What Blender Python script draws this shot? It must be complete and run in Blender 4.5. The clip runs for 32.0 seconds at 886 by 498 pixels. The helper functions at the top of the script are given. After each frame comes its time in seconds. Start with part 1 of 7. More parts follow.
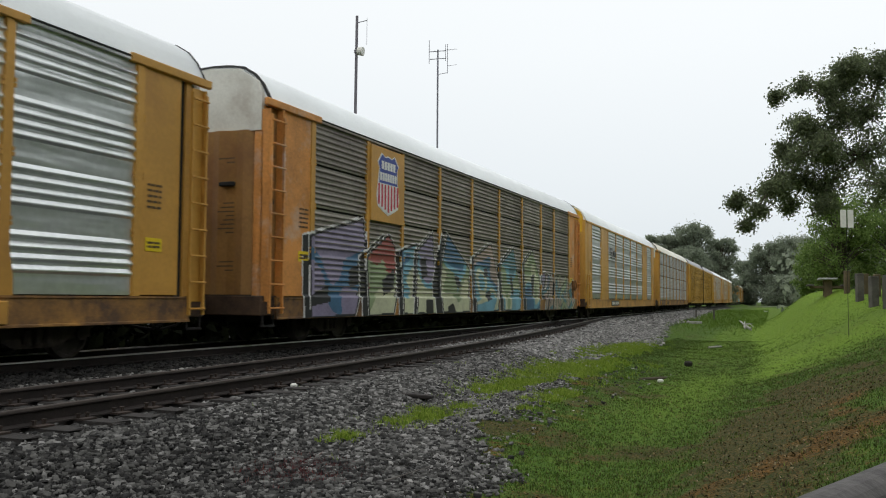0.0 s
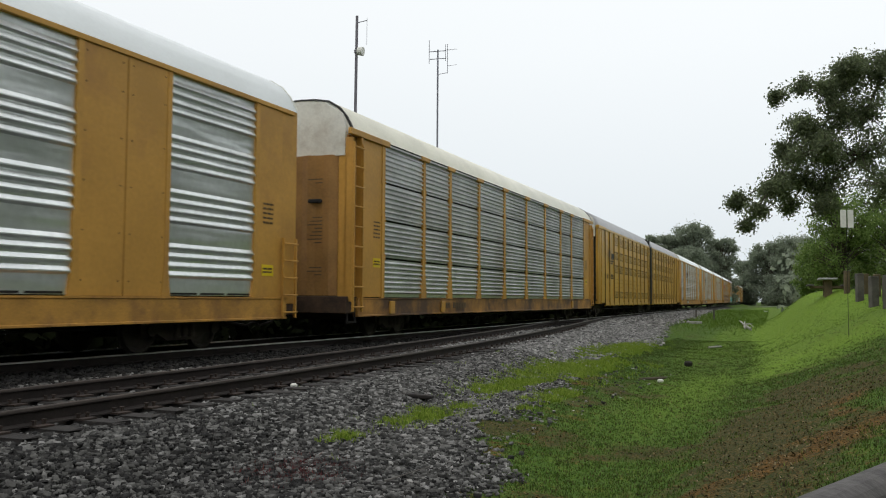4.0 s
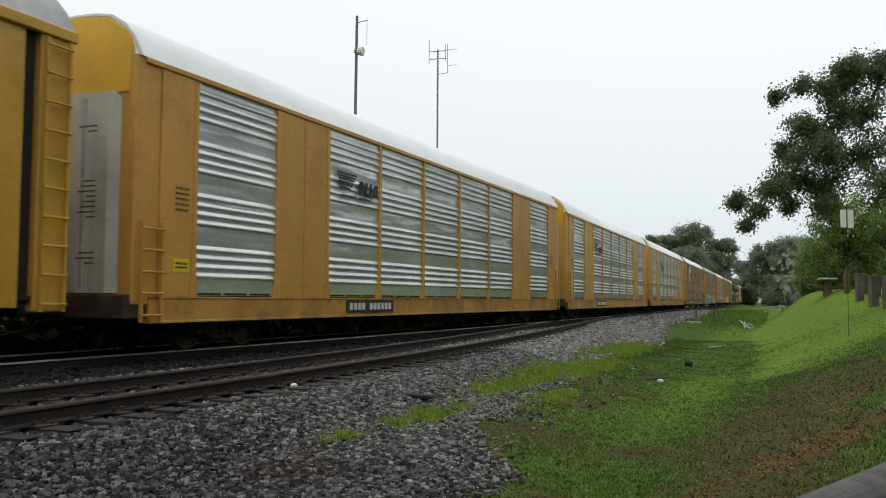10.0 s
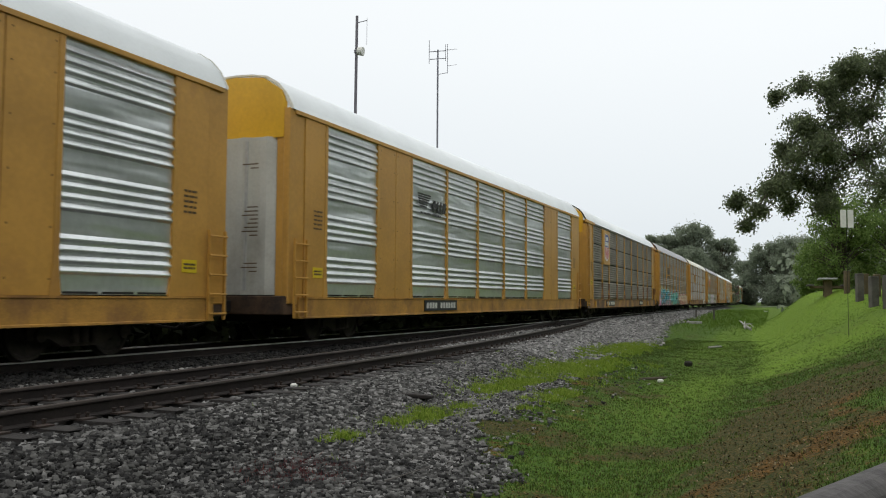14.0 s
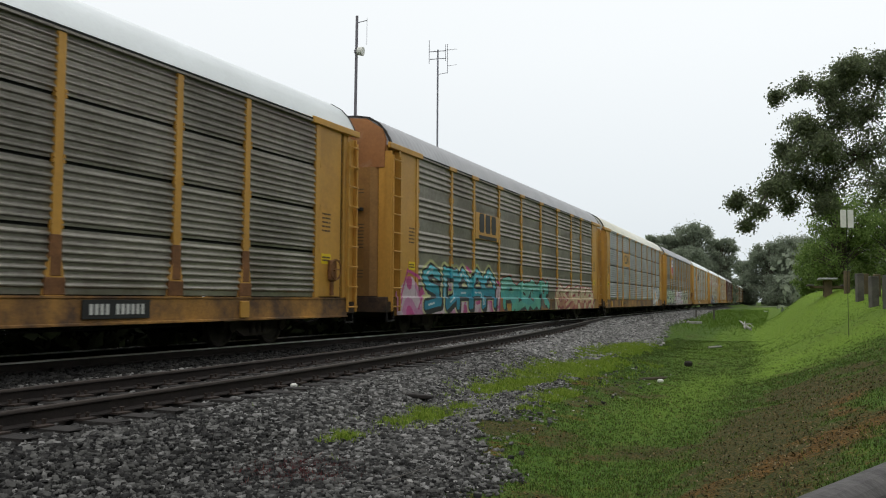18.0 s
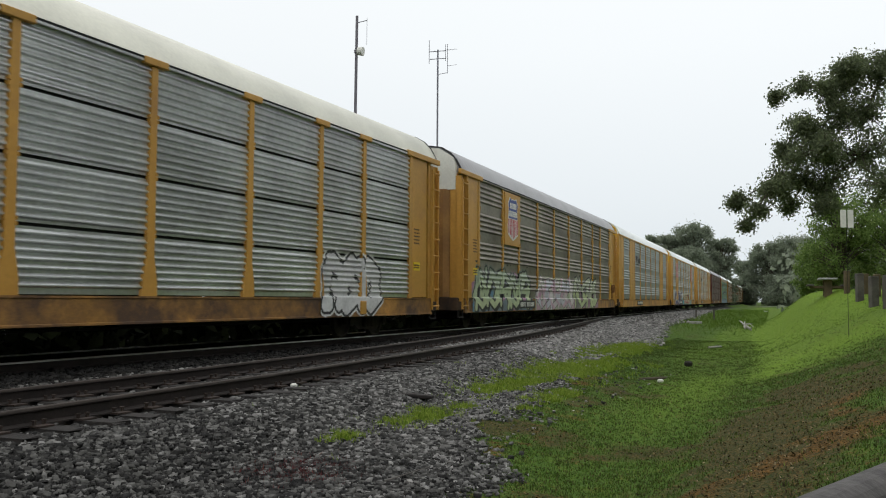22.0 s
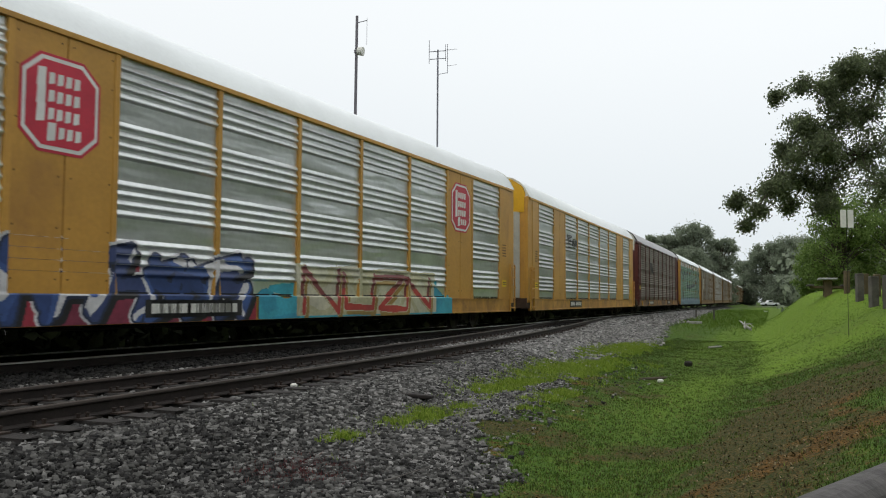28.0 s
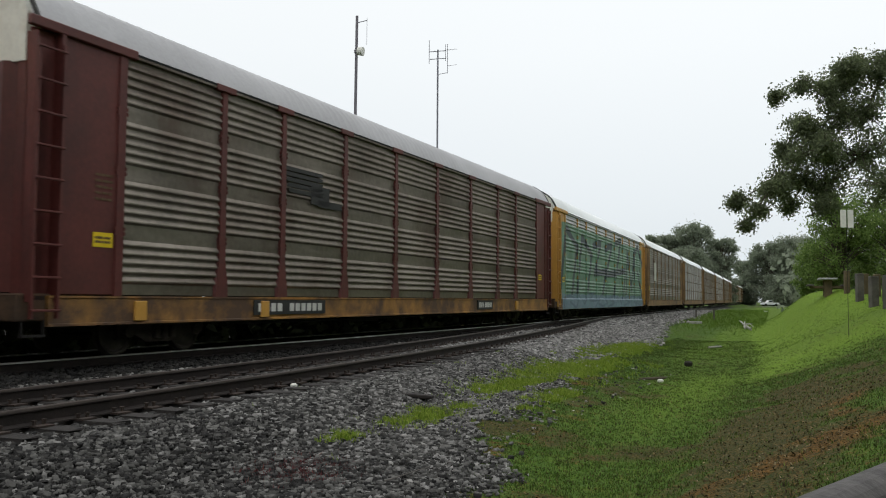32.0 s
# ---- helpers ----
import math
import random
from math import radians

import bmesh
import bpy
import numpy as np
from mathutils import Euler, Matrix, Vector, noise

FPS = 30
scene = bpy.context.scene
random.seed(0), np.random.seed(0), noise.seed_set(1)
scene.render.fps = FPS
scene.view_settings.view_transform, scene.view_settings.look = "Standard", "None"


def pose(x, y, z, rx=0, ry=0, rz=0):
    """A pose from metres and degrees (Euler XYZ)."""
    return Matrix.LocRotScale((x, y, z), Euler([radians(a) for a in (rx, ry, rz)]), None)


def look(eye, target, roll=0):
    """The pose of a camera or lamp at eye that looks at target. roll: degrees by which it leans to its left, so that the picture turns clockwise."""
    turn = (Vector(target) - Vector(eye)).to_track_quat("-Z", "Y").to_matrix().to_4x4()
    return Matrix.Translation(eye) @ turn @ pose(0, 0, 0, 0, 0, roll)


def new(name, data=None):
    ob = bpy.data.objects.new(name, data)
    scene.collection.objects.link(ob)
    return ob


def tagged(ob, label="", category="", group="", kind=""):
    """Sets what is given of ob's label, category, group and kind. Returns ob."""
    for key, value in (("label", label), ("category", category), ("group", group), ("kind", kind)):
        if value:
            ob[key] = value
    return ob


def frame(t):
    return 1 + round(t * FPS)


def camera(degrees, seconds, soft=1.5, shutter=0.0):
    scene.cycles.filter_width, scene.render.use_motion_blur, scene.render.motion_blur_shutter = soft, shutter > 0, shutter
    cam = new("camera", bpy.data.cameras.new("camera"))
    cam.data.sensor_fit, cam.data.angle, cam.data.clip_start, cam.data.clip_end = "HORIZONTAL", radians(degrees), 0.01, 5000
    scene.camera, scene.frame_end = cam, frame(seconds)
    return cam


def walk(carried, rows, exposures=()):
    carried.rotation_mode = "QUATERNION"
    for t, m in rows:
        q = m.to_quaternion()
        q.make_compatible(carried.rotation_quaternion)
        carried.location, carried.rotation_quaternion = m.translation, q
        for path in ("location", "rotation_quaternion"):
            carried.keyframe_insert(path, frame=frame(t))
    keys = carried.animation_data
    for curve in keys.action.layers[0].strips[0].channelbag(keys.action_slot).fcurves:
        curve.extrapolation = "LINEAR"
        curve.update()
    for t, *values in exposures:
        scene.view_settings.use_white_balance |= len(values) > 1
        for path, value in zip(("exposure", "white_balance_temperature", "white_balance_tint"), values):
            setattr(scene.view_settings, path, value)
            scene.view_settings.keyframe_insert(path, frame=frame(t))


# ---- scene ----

# camera on a tripod beside the line
cam = camera(55.2, 32.0, soft=1.1, shutter=0.12)
EYE = (0, 0, 1.0233)
CAM = look(EYE, (0, 10, 1.0233 + 10 * math.tan(0.05884)), 0.322)
walk(cam, [(0, CAM), (32, CAM)])

# world: a bright overcast sky
world = bpy.data.worlds.new("overcast_sky")
scene.world = world
world.use_nodes = True
wn, wl = world.node_tree.nodes, world.node_tree.links
wn.clear()
w_out = wn.new("ShaderNodeOutputWorld")
w_bg = wn.new("ShaderNodeBackground")
w_sky = wn.new("ShaderNodeTexSky")
w_sky.sky_type, w_sky.sun_disc = "NISHITA", False
w_sky.sun_elevation, w_sky.sun_rotation = radians(55), radians(40)
w_tone = wn.new("ShaderNodeHueSaturation")
w_tone.inputs["Saturation"].default_value, w_tone.inputs["Value"].default_value = 0.15, 0.10
w_mix = wn.new("ShaderNodeMix")
w_mix.data_type = "RGBA"
w_mix.inputs["Factor"].default_value = 0.85
w_tc = wn.new("ShaderNodeTexCoord")
w_sep = wn.new("ShaderNodeSeparateXYZ")
w_grad = wn.new("ShaderNodeValToRGB")
w_grad.color_ramp.elements[0].position, w_grad.color_ramp.elements[0].color = 0.0, (0.64, 0.70, 0.74, 1)
w_grad.color_ramp.elements[1].position, w_grad.color_ramp.elements[1].color = 0.6, (1.0, 1.02, 1.03, 1)
w_grad.color_ramp.elements.new(0.28).color = (0.86, 0.90, 0.92, 1)
wl.new(w_tc.outputs["Generated"], w_sep.inputs["Vector"])
wl.new(w_sep.outputs["Z"], w_grad.inputs["Fac"])
wl.new(w_grad.outputs["Color"], w_mix.inputs["B"])
wl.new(w_sky.outputs["Color"], w_tone.inputs["Color"])
wl.new(w_tone.outputs["Color"], w_mix.inputs["A"])
wl.new(w_mix.outputs["Result"], w_bg.inputs["Color"])
w_bg.inputs["Strength"].default_value = 1.12
wl.new(w_bg.outputs["Background"], w_out.inputs["Surface"])

sun = new("sun", bpy.data.lights.new("sun", "SUN"))
sun.data.energy, sun.data.angle, sun.data.color = 0.6, radians(25), (1, 0.97, 0.93)
sun.matrix_world = look((0, 0, 30), (6, 12, 0))


# ---- the line of the two tracks ----
def heading(s):
    return 0.38682 + 0.00438 * min(max(s, -15), 12) - 0.00232 * min(max(s - 12, 0), 25) - 0.00024 * min(max(s - 37, 0), 35) - 0.0001 * min(max(s - 85, 0), 60) - 0.0007 * min(max(s - 435, 0), 250)


def integrate(step=1.0):
    pts = {}
    x, y = -math.cos(heading(0)) * 12.2625, math.sin(heading(0)) * 12.2625
    pts[0] = (x, y)
    a, b = x, y
    for i in range(1, 1100):
        h = heading((i - 0.5) * step)
        a, b = a + math.sin(h) * step, b + math.cos(h) * step
        pts[i] = (a, b)
    a, b = x, y
    for i in range(1, 480):
        h = heading(-(i - 0.5) * step)
        a, b = a - math.sin(h) * step, b - math.cos(h) * step
        pts[-i] = (a, b)
    return pts


LINE = integrate()


def at(s, u=0.0, z=0.0):
    """The place s metres along the main track and u metres beside it, towards the camera."""
    i = math.floor(s)
    f = s - i
    (x0, y0), (x1, y1) = LINE[i], LINE[i + 1]
    h = heading(s)
    return Vector((x0 + (x1 - x0) * f + math.cos(h) * u, y0 + (y1 - y0) * f - math.sin(h) * u, z))


def smooth(a, b, x):
    t = min(max((x - a) / (b - a), 0), 1)
    return t * t * (3 - 2 * t)


RAIL_Z = -0.009      # top of the main track's rails


def turnout(s):
    """How far the near track lies from the main one."""
    knots = [(-600, 4.9), (0, 4.9), (5, 4.95), (10, 4.8), (15, 4.42), (20, 3.92), (25, 3.36), (30, 2.78), (40, 1.65), (50, 0.65), (57, 0.12), (63, 0), (2000, 0)]
    for (s0, v0), (s1, v1) in zip(knots, knots[1:]):
        if s <= s1:
            return v0 + (v1 - v0) * (s - s0) / (s1 - s0)
    return 0


# ---- materials ----
def material(name, color, rough=0.8, metal=0.0, vary=0.25, scale=2.0, fine=40.0, bump=0.15, stain=None, stain_amount=0.35, spec=0.5, wave=0.0):
    """A surface with broad and fine variation; stain: a second colour in uneven patches; wave: lengthwise dents of a thin sheet, in metres."""
    m = bpy.data.materials.new(name)
    m.use_nodes = True
    n, l = m.node_tree.nodes, m.node_tree.links
    b = n["Principled BSDF"]
    b.inputs["Roughness"].default_value, b.inputs["Metallic"].default_value = rough, metal
    b.inputs["Specular IOR Level"].default_value = spec
    tc, info, shift = n.new("ShaderNodeTexCoord"), n.new("ShaderNodeObjectInfo"), n.new("ShaderNodeVectorMath")
    shift.operation = "MULTIPLY_ADD"
    l.new(info.outputs["Random"], shift.inputs[0])
    shift.inputs[1].default_value = (31.0, 17.0, 23.0)
    l.new(tc.outputs["Object"], shift.inputs[2])
    spot_ = shift.outputs["Vector"]
    big, small = n.new("ShaderNodeTexNoise"), n.new("ShaderNodeTexNoise")
    big.inputs["Scale"].default_value, big.inputs["Detail"].default_value = scale, 6
    small.inputs["Scale"].default_value, small.inputs["Detail"].default_value = fine, 3
    l.new(spot_, big.inputs["Vector"])
    l.new(spot_, small.inputs["Vector"])
    ramp = n.new("ShaderNodeValToRGB")
    ramp.color_ramp.elements[0].position, ramp.color_ramp.elements[1].position = 0.3, 0.7
    ramp.color_ramp.elements[0].color = (*[c * (1 - vary) for c in color], 1)
    ramp.color_ramp.elements[1].color = (*[min(c * (1 + vary), 1) for c in color], 1)
    mix = n.new("ShaderNodeMath")
    mix.operation = "MULTIPLY_ADD"
    l.new(small.outputs["Fac"], mix.inputs[0])
    mix.inputs[1].default_value = 0.5
    l.new(big.outputs["Fac"], mix.inputs[2])
    sub = n.new("ShaderNodeMath")
    sub.operation = "SUBTRACT"
    l.new(mix.outputs[0], sub.inputs[0])
    sub.inputs[1].default_value = 0.25
    l.new(sub.outputs[0], ramp.inputs["Fac"])
    last = ramp.outputs["Color"]
    if stain:
        patch = n.new("ShaderNodeTexNoise")
        patch.inputs["Scale"].default_value, patch.inputs["Detail"].default_value = scale * 0.6, 8
        patch.inputs["Roughness"].default_value = 0.7
        l.new(spot_, patch.inputs["Vector"])
        cut = n.new("ShaderNodeMapRange")
        cut.inputs["From Min"].default_value, cut.inputs["From Max"].default_value = 0.62 - 0.3 * stain_amount, 0.85 - 0.3 * stain_amount
        l.new(patch.outputs["Fac"], cut.inputs["Value"])
        blend = n.new("ShaderNodeMix")
        blend.data_type = "RGBA"
        l.new(cut.outputs["Result"], blend.inputs["Factor"])
        l.new(last, blend.inputs["A"])
        blend.inputs["B"].default_value = (*stain, 1)
        last = blend.outputs["Result"]
    l.new(last, b.inputs["Base Color"])
    if bump:
        bp = n.new("ShaderNodeBump")
        bp.inputs["Strength"].default_value, bp.inputs["Distance"].default_value = bump, 0.02
        l.new(small.outputs["Fac"], bp.inputs["Height"])
        l.new(bp.outputs["Normal"], b.inputs["Normal"])
        if wave:
            stretch, dents, sheet = n.new("ShaderNodeMapping"), n.new("ShaderNodeTexNoise"), n.new("ShaderNodeBump")
            stretch.inputs["Scale"].default_value = (0.22, 1.0, 1.5)
            dents.inputs["Scale"].default_value, dents.inputs["Detail"].default_value = 1.6, 2
            sheet.inputs["Strength"].default_value, sheet.inputs["Distance"].default_value = 1.0, wave
            l.new(spot_, stretch.inputs["Vector"])
            l.new(stretch.outputs["Vector"], dents.inputs["Vector"])
            l.new(dents.outputs["Fac"], sheet.inputs["Height"])
            l.new(sheet.outputs["Normal"], bp.inputs["Normal"])
    return m


def dull_at_glance(mat, tint):
    mat.node_tree.nodes["Principled BSDF"].inputs["Specular Tint"].default_value = (*tint, 1)
    return mat


YELLOW = (0.52, 0.275, 0.05)
M = {}
M["yellow"] = material("weathered_yellow_paint", YELLOW, 0.5, 0, 0.13, 0.7, 12, 0.06, (0.34, 0.165, 0.045), 0.26, wave=0.012)
M["sill_yellow"] = material("rust_streaked_yellow_paint", (0.47, 0.245, 0.045), 0.6, 0, 0.25, 1.6, 25, 0.12, (0.20, 0.095, 0.035), 0.5)
M["sill_grimy"] = material("grimy_rusted_yellow_paint", (0.42, 0.21, 0.045), 0.7, 0, 0.3, 1.3, 25, 0.15, (0.09, 0.05, 0.028), 0.85)
M["bright_yellow"] = material("yellow_paint", (0.64, 0.36, 0.012), 0.5, 0, 0.1, 1, 12, 0.05)
M["silver"] = material("galvanised_steel", (0.76, 0.79, 0.79), 0.31, 0.76, 0.12, 0.6, 9, 0.05, (0.58, 0.62, 0.61), 0.36, wave=0.06)
M["silver_worn"] = material("worn_galvanised_steel", (0.58, 0.615, 0.62), 0.34, 0.76, 0.14, 0.6, 9, 0.05, (0.44, 0.47, 0.47), 0.36, wave=0.05)
M["brown"] = material("dirty_galvanised_steel", (0.37, 0.345, 0.305), 0.44, 0.84, 0.25, 0.6, 9, 0.08, (0.24, 0.21, 0.18), 0.4, wave=0.03)
for name in ("silver", "silver_worn", "brown"):
    dull_at_glance(M[name], (0.35, 0.35, 0.34))
M["white_roof"] = material("white_painted_roof", (0.84, 0.88, 0.89), 0.45, 0, 0.05, 0.8, 15, 0.03)
M["grey_roof"] = material("grey_steel_roof", (0.34, 0.34, 0.35), 0.5, 0.3, 0.12, 0.8, 15, 0.04)
M["cream_roof"] = material("cream_painted_roof", (0.74, 0.73, 0.63), 0.5, 0, 0.1, 0.8, 15, 0.04)
M["white"] = material("white_paint", (0.66, 0.66, 0.60), 0.5, 0, 0.12, 0.9, 15, 0.04, (0.35, 0.30, 0.24), 0.3)
M["maroon"] = material("dark_red_paint", (0.10, 0.022, 0.018), 0.55, 0, 0.25, 0.8, 12, 0.06, (0.05, 0.015, 0.012), 0.3)
M["black"] = material("black_paint", (0.02, 0.02, 0.02), 0.6, 0, 0.2, 1, 12, 0.05)
M["truck_steel"] = material("rust_dusted_cast_steel", (0.055, 0.043, 0.034), 0.8, 0.1, 0.35, 4, 25, 0.25, (0.02, 0.016, 0.013), 0.4)
M["steel"] = material("dark_running_gear", (0.013, 0.011, 0.010), 0.8, 0.1, 0.3, 3, 20, 0.2)
M["rail"] = material("rusty_rail_side", (0.017, 0.012, 0.010), 0.85, 0.1, 0.3, 3, 30, 0.25)
M["rail_top"] = material("worn_rail_head", (0.55, 0.54, 0.52), 0.3, 0.85, 0.2, 3, 30, 0.05)
M["tie"] = material("creosoted_wooden_tie", (0.026, 0.023, 0.021), 0.9, 0, 0.35, 4, 30, 0.5)
M["mast"] = material("galvanised_mast", (0.20, 0.20, 0.23), 0.6, 0.3, 0.15, 1, 20, 0.05)


# ---- mesh helpers ----
def part(name, bm, mat, parent=None, label="", smooth_faces=False):
    me = bpy.data.meshes.new(name)
    bm.to_mesh(me)
    bm.free()
    for mt in (mat if isinstance(mat, (list, tuple)) else [mat]):
        me.materials.append(mt)
    if smooth_faces:
        for p in me.polygons:
            p.use_smooth = True
    ob = new(name, me)
    if parent is not None:
        ob.parent = parent
    if label:
        tagged(ob, label)
    return ob


def mesh_part(name, verts, faces, mat, parent=None, label="", smooth_faces=False):
    me = bpy.data.meshes.new(name)
    me.from_pydata([tuple(v) for v in verts], [], faces)
    me.validate()
    me.update()
    for mt in (mat if isinstance(mat, (list, tuple)) else [mat]):
        me.materials.append(mt)
    if smooth_faces:
        for p in me.polygons:
            p.use_smooth = True
    ob = new(name, me)
    if parent is not None:
        ob.parent = parent
    if label:
        tagged(ob, label)
    return ob


def add_box(bm, x0, x1, y0, y1, z0, z1, bevel=0.0):
    vs = [bm.verts.new(p) for p in ((x0, y0, z0), (x1, y0, z0), (x1, y1, z0), (x0, y1, z0), (x0, y0, z1), (x1, y0, z1), (x1, y1, z1), (x0, y1, z1))]
    fs = [bm.faces.new([vs[i] for i in f]) for f in ((0, 3, 2, 1), (4, 5, 6, 7), (0, 1, 5, 4), (1, 2, 6, 5), (2, 3, 7, 6), (3, 0, 4, 7))]
    if bevel:
        es = {e for f in fs for e in f.edges}
        bmesh.ops.bevel(bm, geom=list(es), offset=bevel, segments=1, affect="EDGES")


def box_bm(*a, bevel=0.0):
    bm = bmesh.new()
    add_box(bm, *a, bevel=bevel)
    return bm


def add_rod(bm, a, b, r, n=8, r2=None):
    a, b = Vector(a), Vector(b)
    d = b - a
    m = Matrix.Translation((a + b) / 2) @ d.to_track_quat("Z", "Y").to_matrix().to_4x4()
    bmesh.ops.create_cone(bm, cap_ends=True, segments=n, radius1=r, radius2=r if r2 is None else r2, depth=d.length, matrix=m)


def rod_bm(a, b, r, n=8, r2=None):
    bm = bmesh.new()
    add_rod(bm, a, b, r, n, r2)
    return bm


# ---- ground ----
def bank_top(s):
    return 0.5 + 0.35 * smooth(18, 30, s) + 0.72 * smooth(30, 44, s) - 1.5 * smooth(56, 100, s)


def ground_z(s, u):
    """Height of the ground beside the tracks."""
    e = turnout(s) + 1.35
    far, bed = -1.75, -0.20 - 0.03 * smooth(1.9, 2.6, u) * smooth(45, 35, s)
    if u < far:
        return bed - 0.6 * smooth(0, 2.2, far - u) + 0.55 * smooth(6, 30, far - u)
    if u <= e:
        return bed
    w = u - e
    low = bed - 0.33 * smooth(0.1, 1.7, w) - 0.30 * smooth(1.6, 4.6, w)
    z = low + smooth(10.0 + 1.2 * smooth(24, 40, s), 15.2, u + 0.075 * min(max(s - 24, 0), 26)) * (bank_top(s) - low)
    z += (noise.noise((s * 0.35, u * 0.6, 0.0)) * 0.06 + noise.noise((s * 1.3, u * 1.5, 3.0)) * 0.02) * smooth(1.5, 3.5, w)
    z += (-0.18 - z) * smooth(72, 115, s) * smooth(0, 3, w)
    return z - 0.48 * smooth(115, 255, s) * smooth(0, 3, w)


def patch(s, u, cs, cu, rs, ru):
    return math.exp(-((s - cs) / rs) ** 2 - ((u - cu) / ru) ** 2)


def cover(s, u):
    """Shares of grass, bare orange soil and ballast, and of bright weeds, at a place."""
    n1 = noise.noise((s * 0.5, u * 0.8, 1.0))
    n2 = noise.noise((s * 1.7, u * 2.3, 5.0))
    n3 = noise.noise((s * 4.1, u * 5.0, 9.0))
    w = u - turnout(s) - 1.35
    stone = 1 - smooth(1.15, 2.1, w + 0.45 * n1 + 0.5 * n2 + 0.25 * n3 - 0.6 * smooth(18, 10, s) - 1.3 * smooth(10.5, 6.2, s) - 1.0 * smooth(27, 34, s))
    if u < 0:
        stone = 1.0
    weeds = max(0.95 * patch(s, u, 10.9, 7.6, 1.5, 0.32), 0.95 * patch(s, u, 15.2, 7.2, 2.8, 0.5), 0.85 * patch(s, u, 14.2, 8.15, 1.5, 0.35), 1.05 * patch(s, u, 19.5, 7.0, 4.5, 0.75), 1.0 * patch(s, u, 28, 6.3, 6, 0.8), 0.75 * patch(s, u, 8.6, 7.55, 0.45, 0.2), 0.6 * patch(s, u, 9.2, 7.62, 0.4, 0.15), 0.7 * patch(s, u, 12.4, 8.25, 0.5, 0.2), 0.65 * patch(s, u, 13.6, 8.3, 0.6, 0.25))
    weeds = smooth(0.3, 0.95, weeds + 0.4 * n2 + 0.4 * n3)
    soil = max(1.05 * patch(s, u, 9.2, 12.75, 0.9, 0.7), 0.9 * patch(s, u, 8.5, 12.0, 0.7, 0.5), 0.62 * patch(s, u, 11.6, 12.6, 1.5, 0.4), 0.6 * patch(s, u, 8.2, 11.4, 0.7, 0.35), 0.85 * patch(s, u, 7.6, 9.2, 0.6, 0.35), 0.62 * patch(s, u, 10.0, 9.0, 2.0, 0.25), 0.75 * patch(s, u, 17.5, 7.95, 1.9, 0.3), 0.5 * patch(s, u, 13.0, 8.85, 2.0, 0.3))
    soil = smooth(0.25, 0.95, soil + 0.5 * n2 + 0.5 * n3)
    worn = smooth(0.05, 0.75, 0.8 * n1 + 0.6 * n2 + 0.4 * n3 + 1.25 * patch(s, u, 12.0, 12.0, 7, 1.1) + 0.5 * patch(s, u, 7, 10.3, 3, 0.9) + 0.6 * patch(s, u, 14, 8.7, 5, 0.6) - 0.16)
    # below the train the ground takes the stone tone with shade painted in
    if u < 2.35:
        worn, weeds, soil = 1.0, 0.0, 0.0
    bright = smooth(16.5, 23, s - 0.9 * (u - 10.5) + 1.2 * n1) * smooth(9.9, 11.2, u + 0.05 * max(s - 24, 0)) * smooth(85, 60, s)
    bright = max(bright, 0.65 * patch(s, u, 20, 9.9, 7, 0.9), 0.5 * smooth(21, 31, s) * smooth(7.2, 8.4, u))
    return stone * (1 - weeds), soil * (1 - bright), worn * (1 - 0.7 * bright), max(weeds, bright) if u > 7.3 else weeds


def spread(knots):
    out = []
    for (a, b, step) in knots:
        n = max(1, round((b - a) / step))
        out += [a + (b - a) * i / n for i in range(n)]
    return out + [knots[-1][1]]


def ground_sheet():
    ss = spread([(-470, -70, 50), (-70, -10, 6), (-10, 3, 1), (3, 26, 0.16), (26, 60, 0.5), (60, 140, 3), (140, 400, 20), (400, 1000, 100)])
    us = spread([(-900, -100, 160), (-100, -20, 16), (-20, -4, 2), (-4, -1.5, 0.5), (-1.5, 5, 0.4), (5, 15, 0.14), (15, 30, 1.2), (30, 100, 14), (100, 800, 140)])
    verts, faces, cols = [], [], []
    for s in ss:
        for u in us:
            verts.append(at(s, u, ground_z(s, u)))
            a, b, c, d = cover(s, u) if -30 < u < 40 and s < 200 else (0, 0, 0.2, 0)
            cols += [a, b, c, d]
    k = len(us)
    for i in range(len(ss) - 1):
        for j in range(k - 1):
            faces.append((i * k + j, i * k + j + 1, (i + 1) * k + j + 1, (i + 1) * k + j))
    return verts, faces, cols


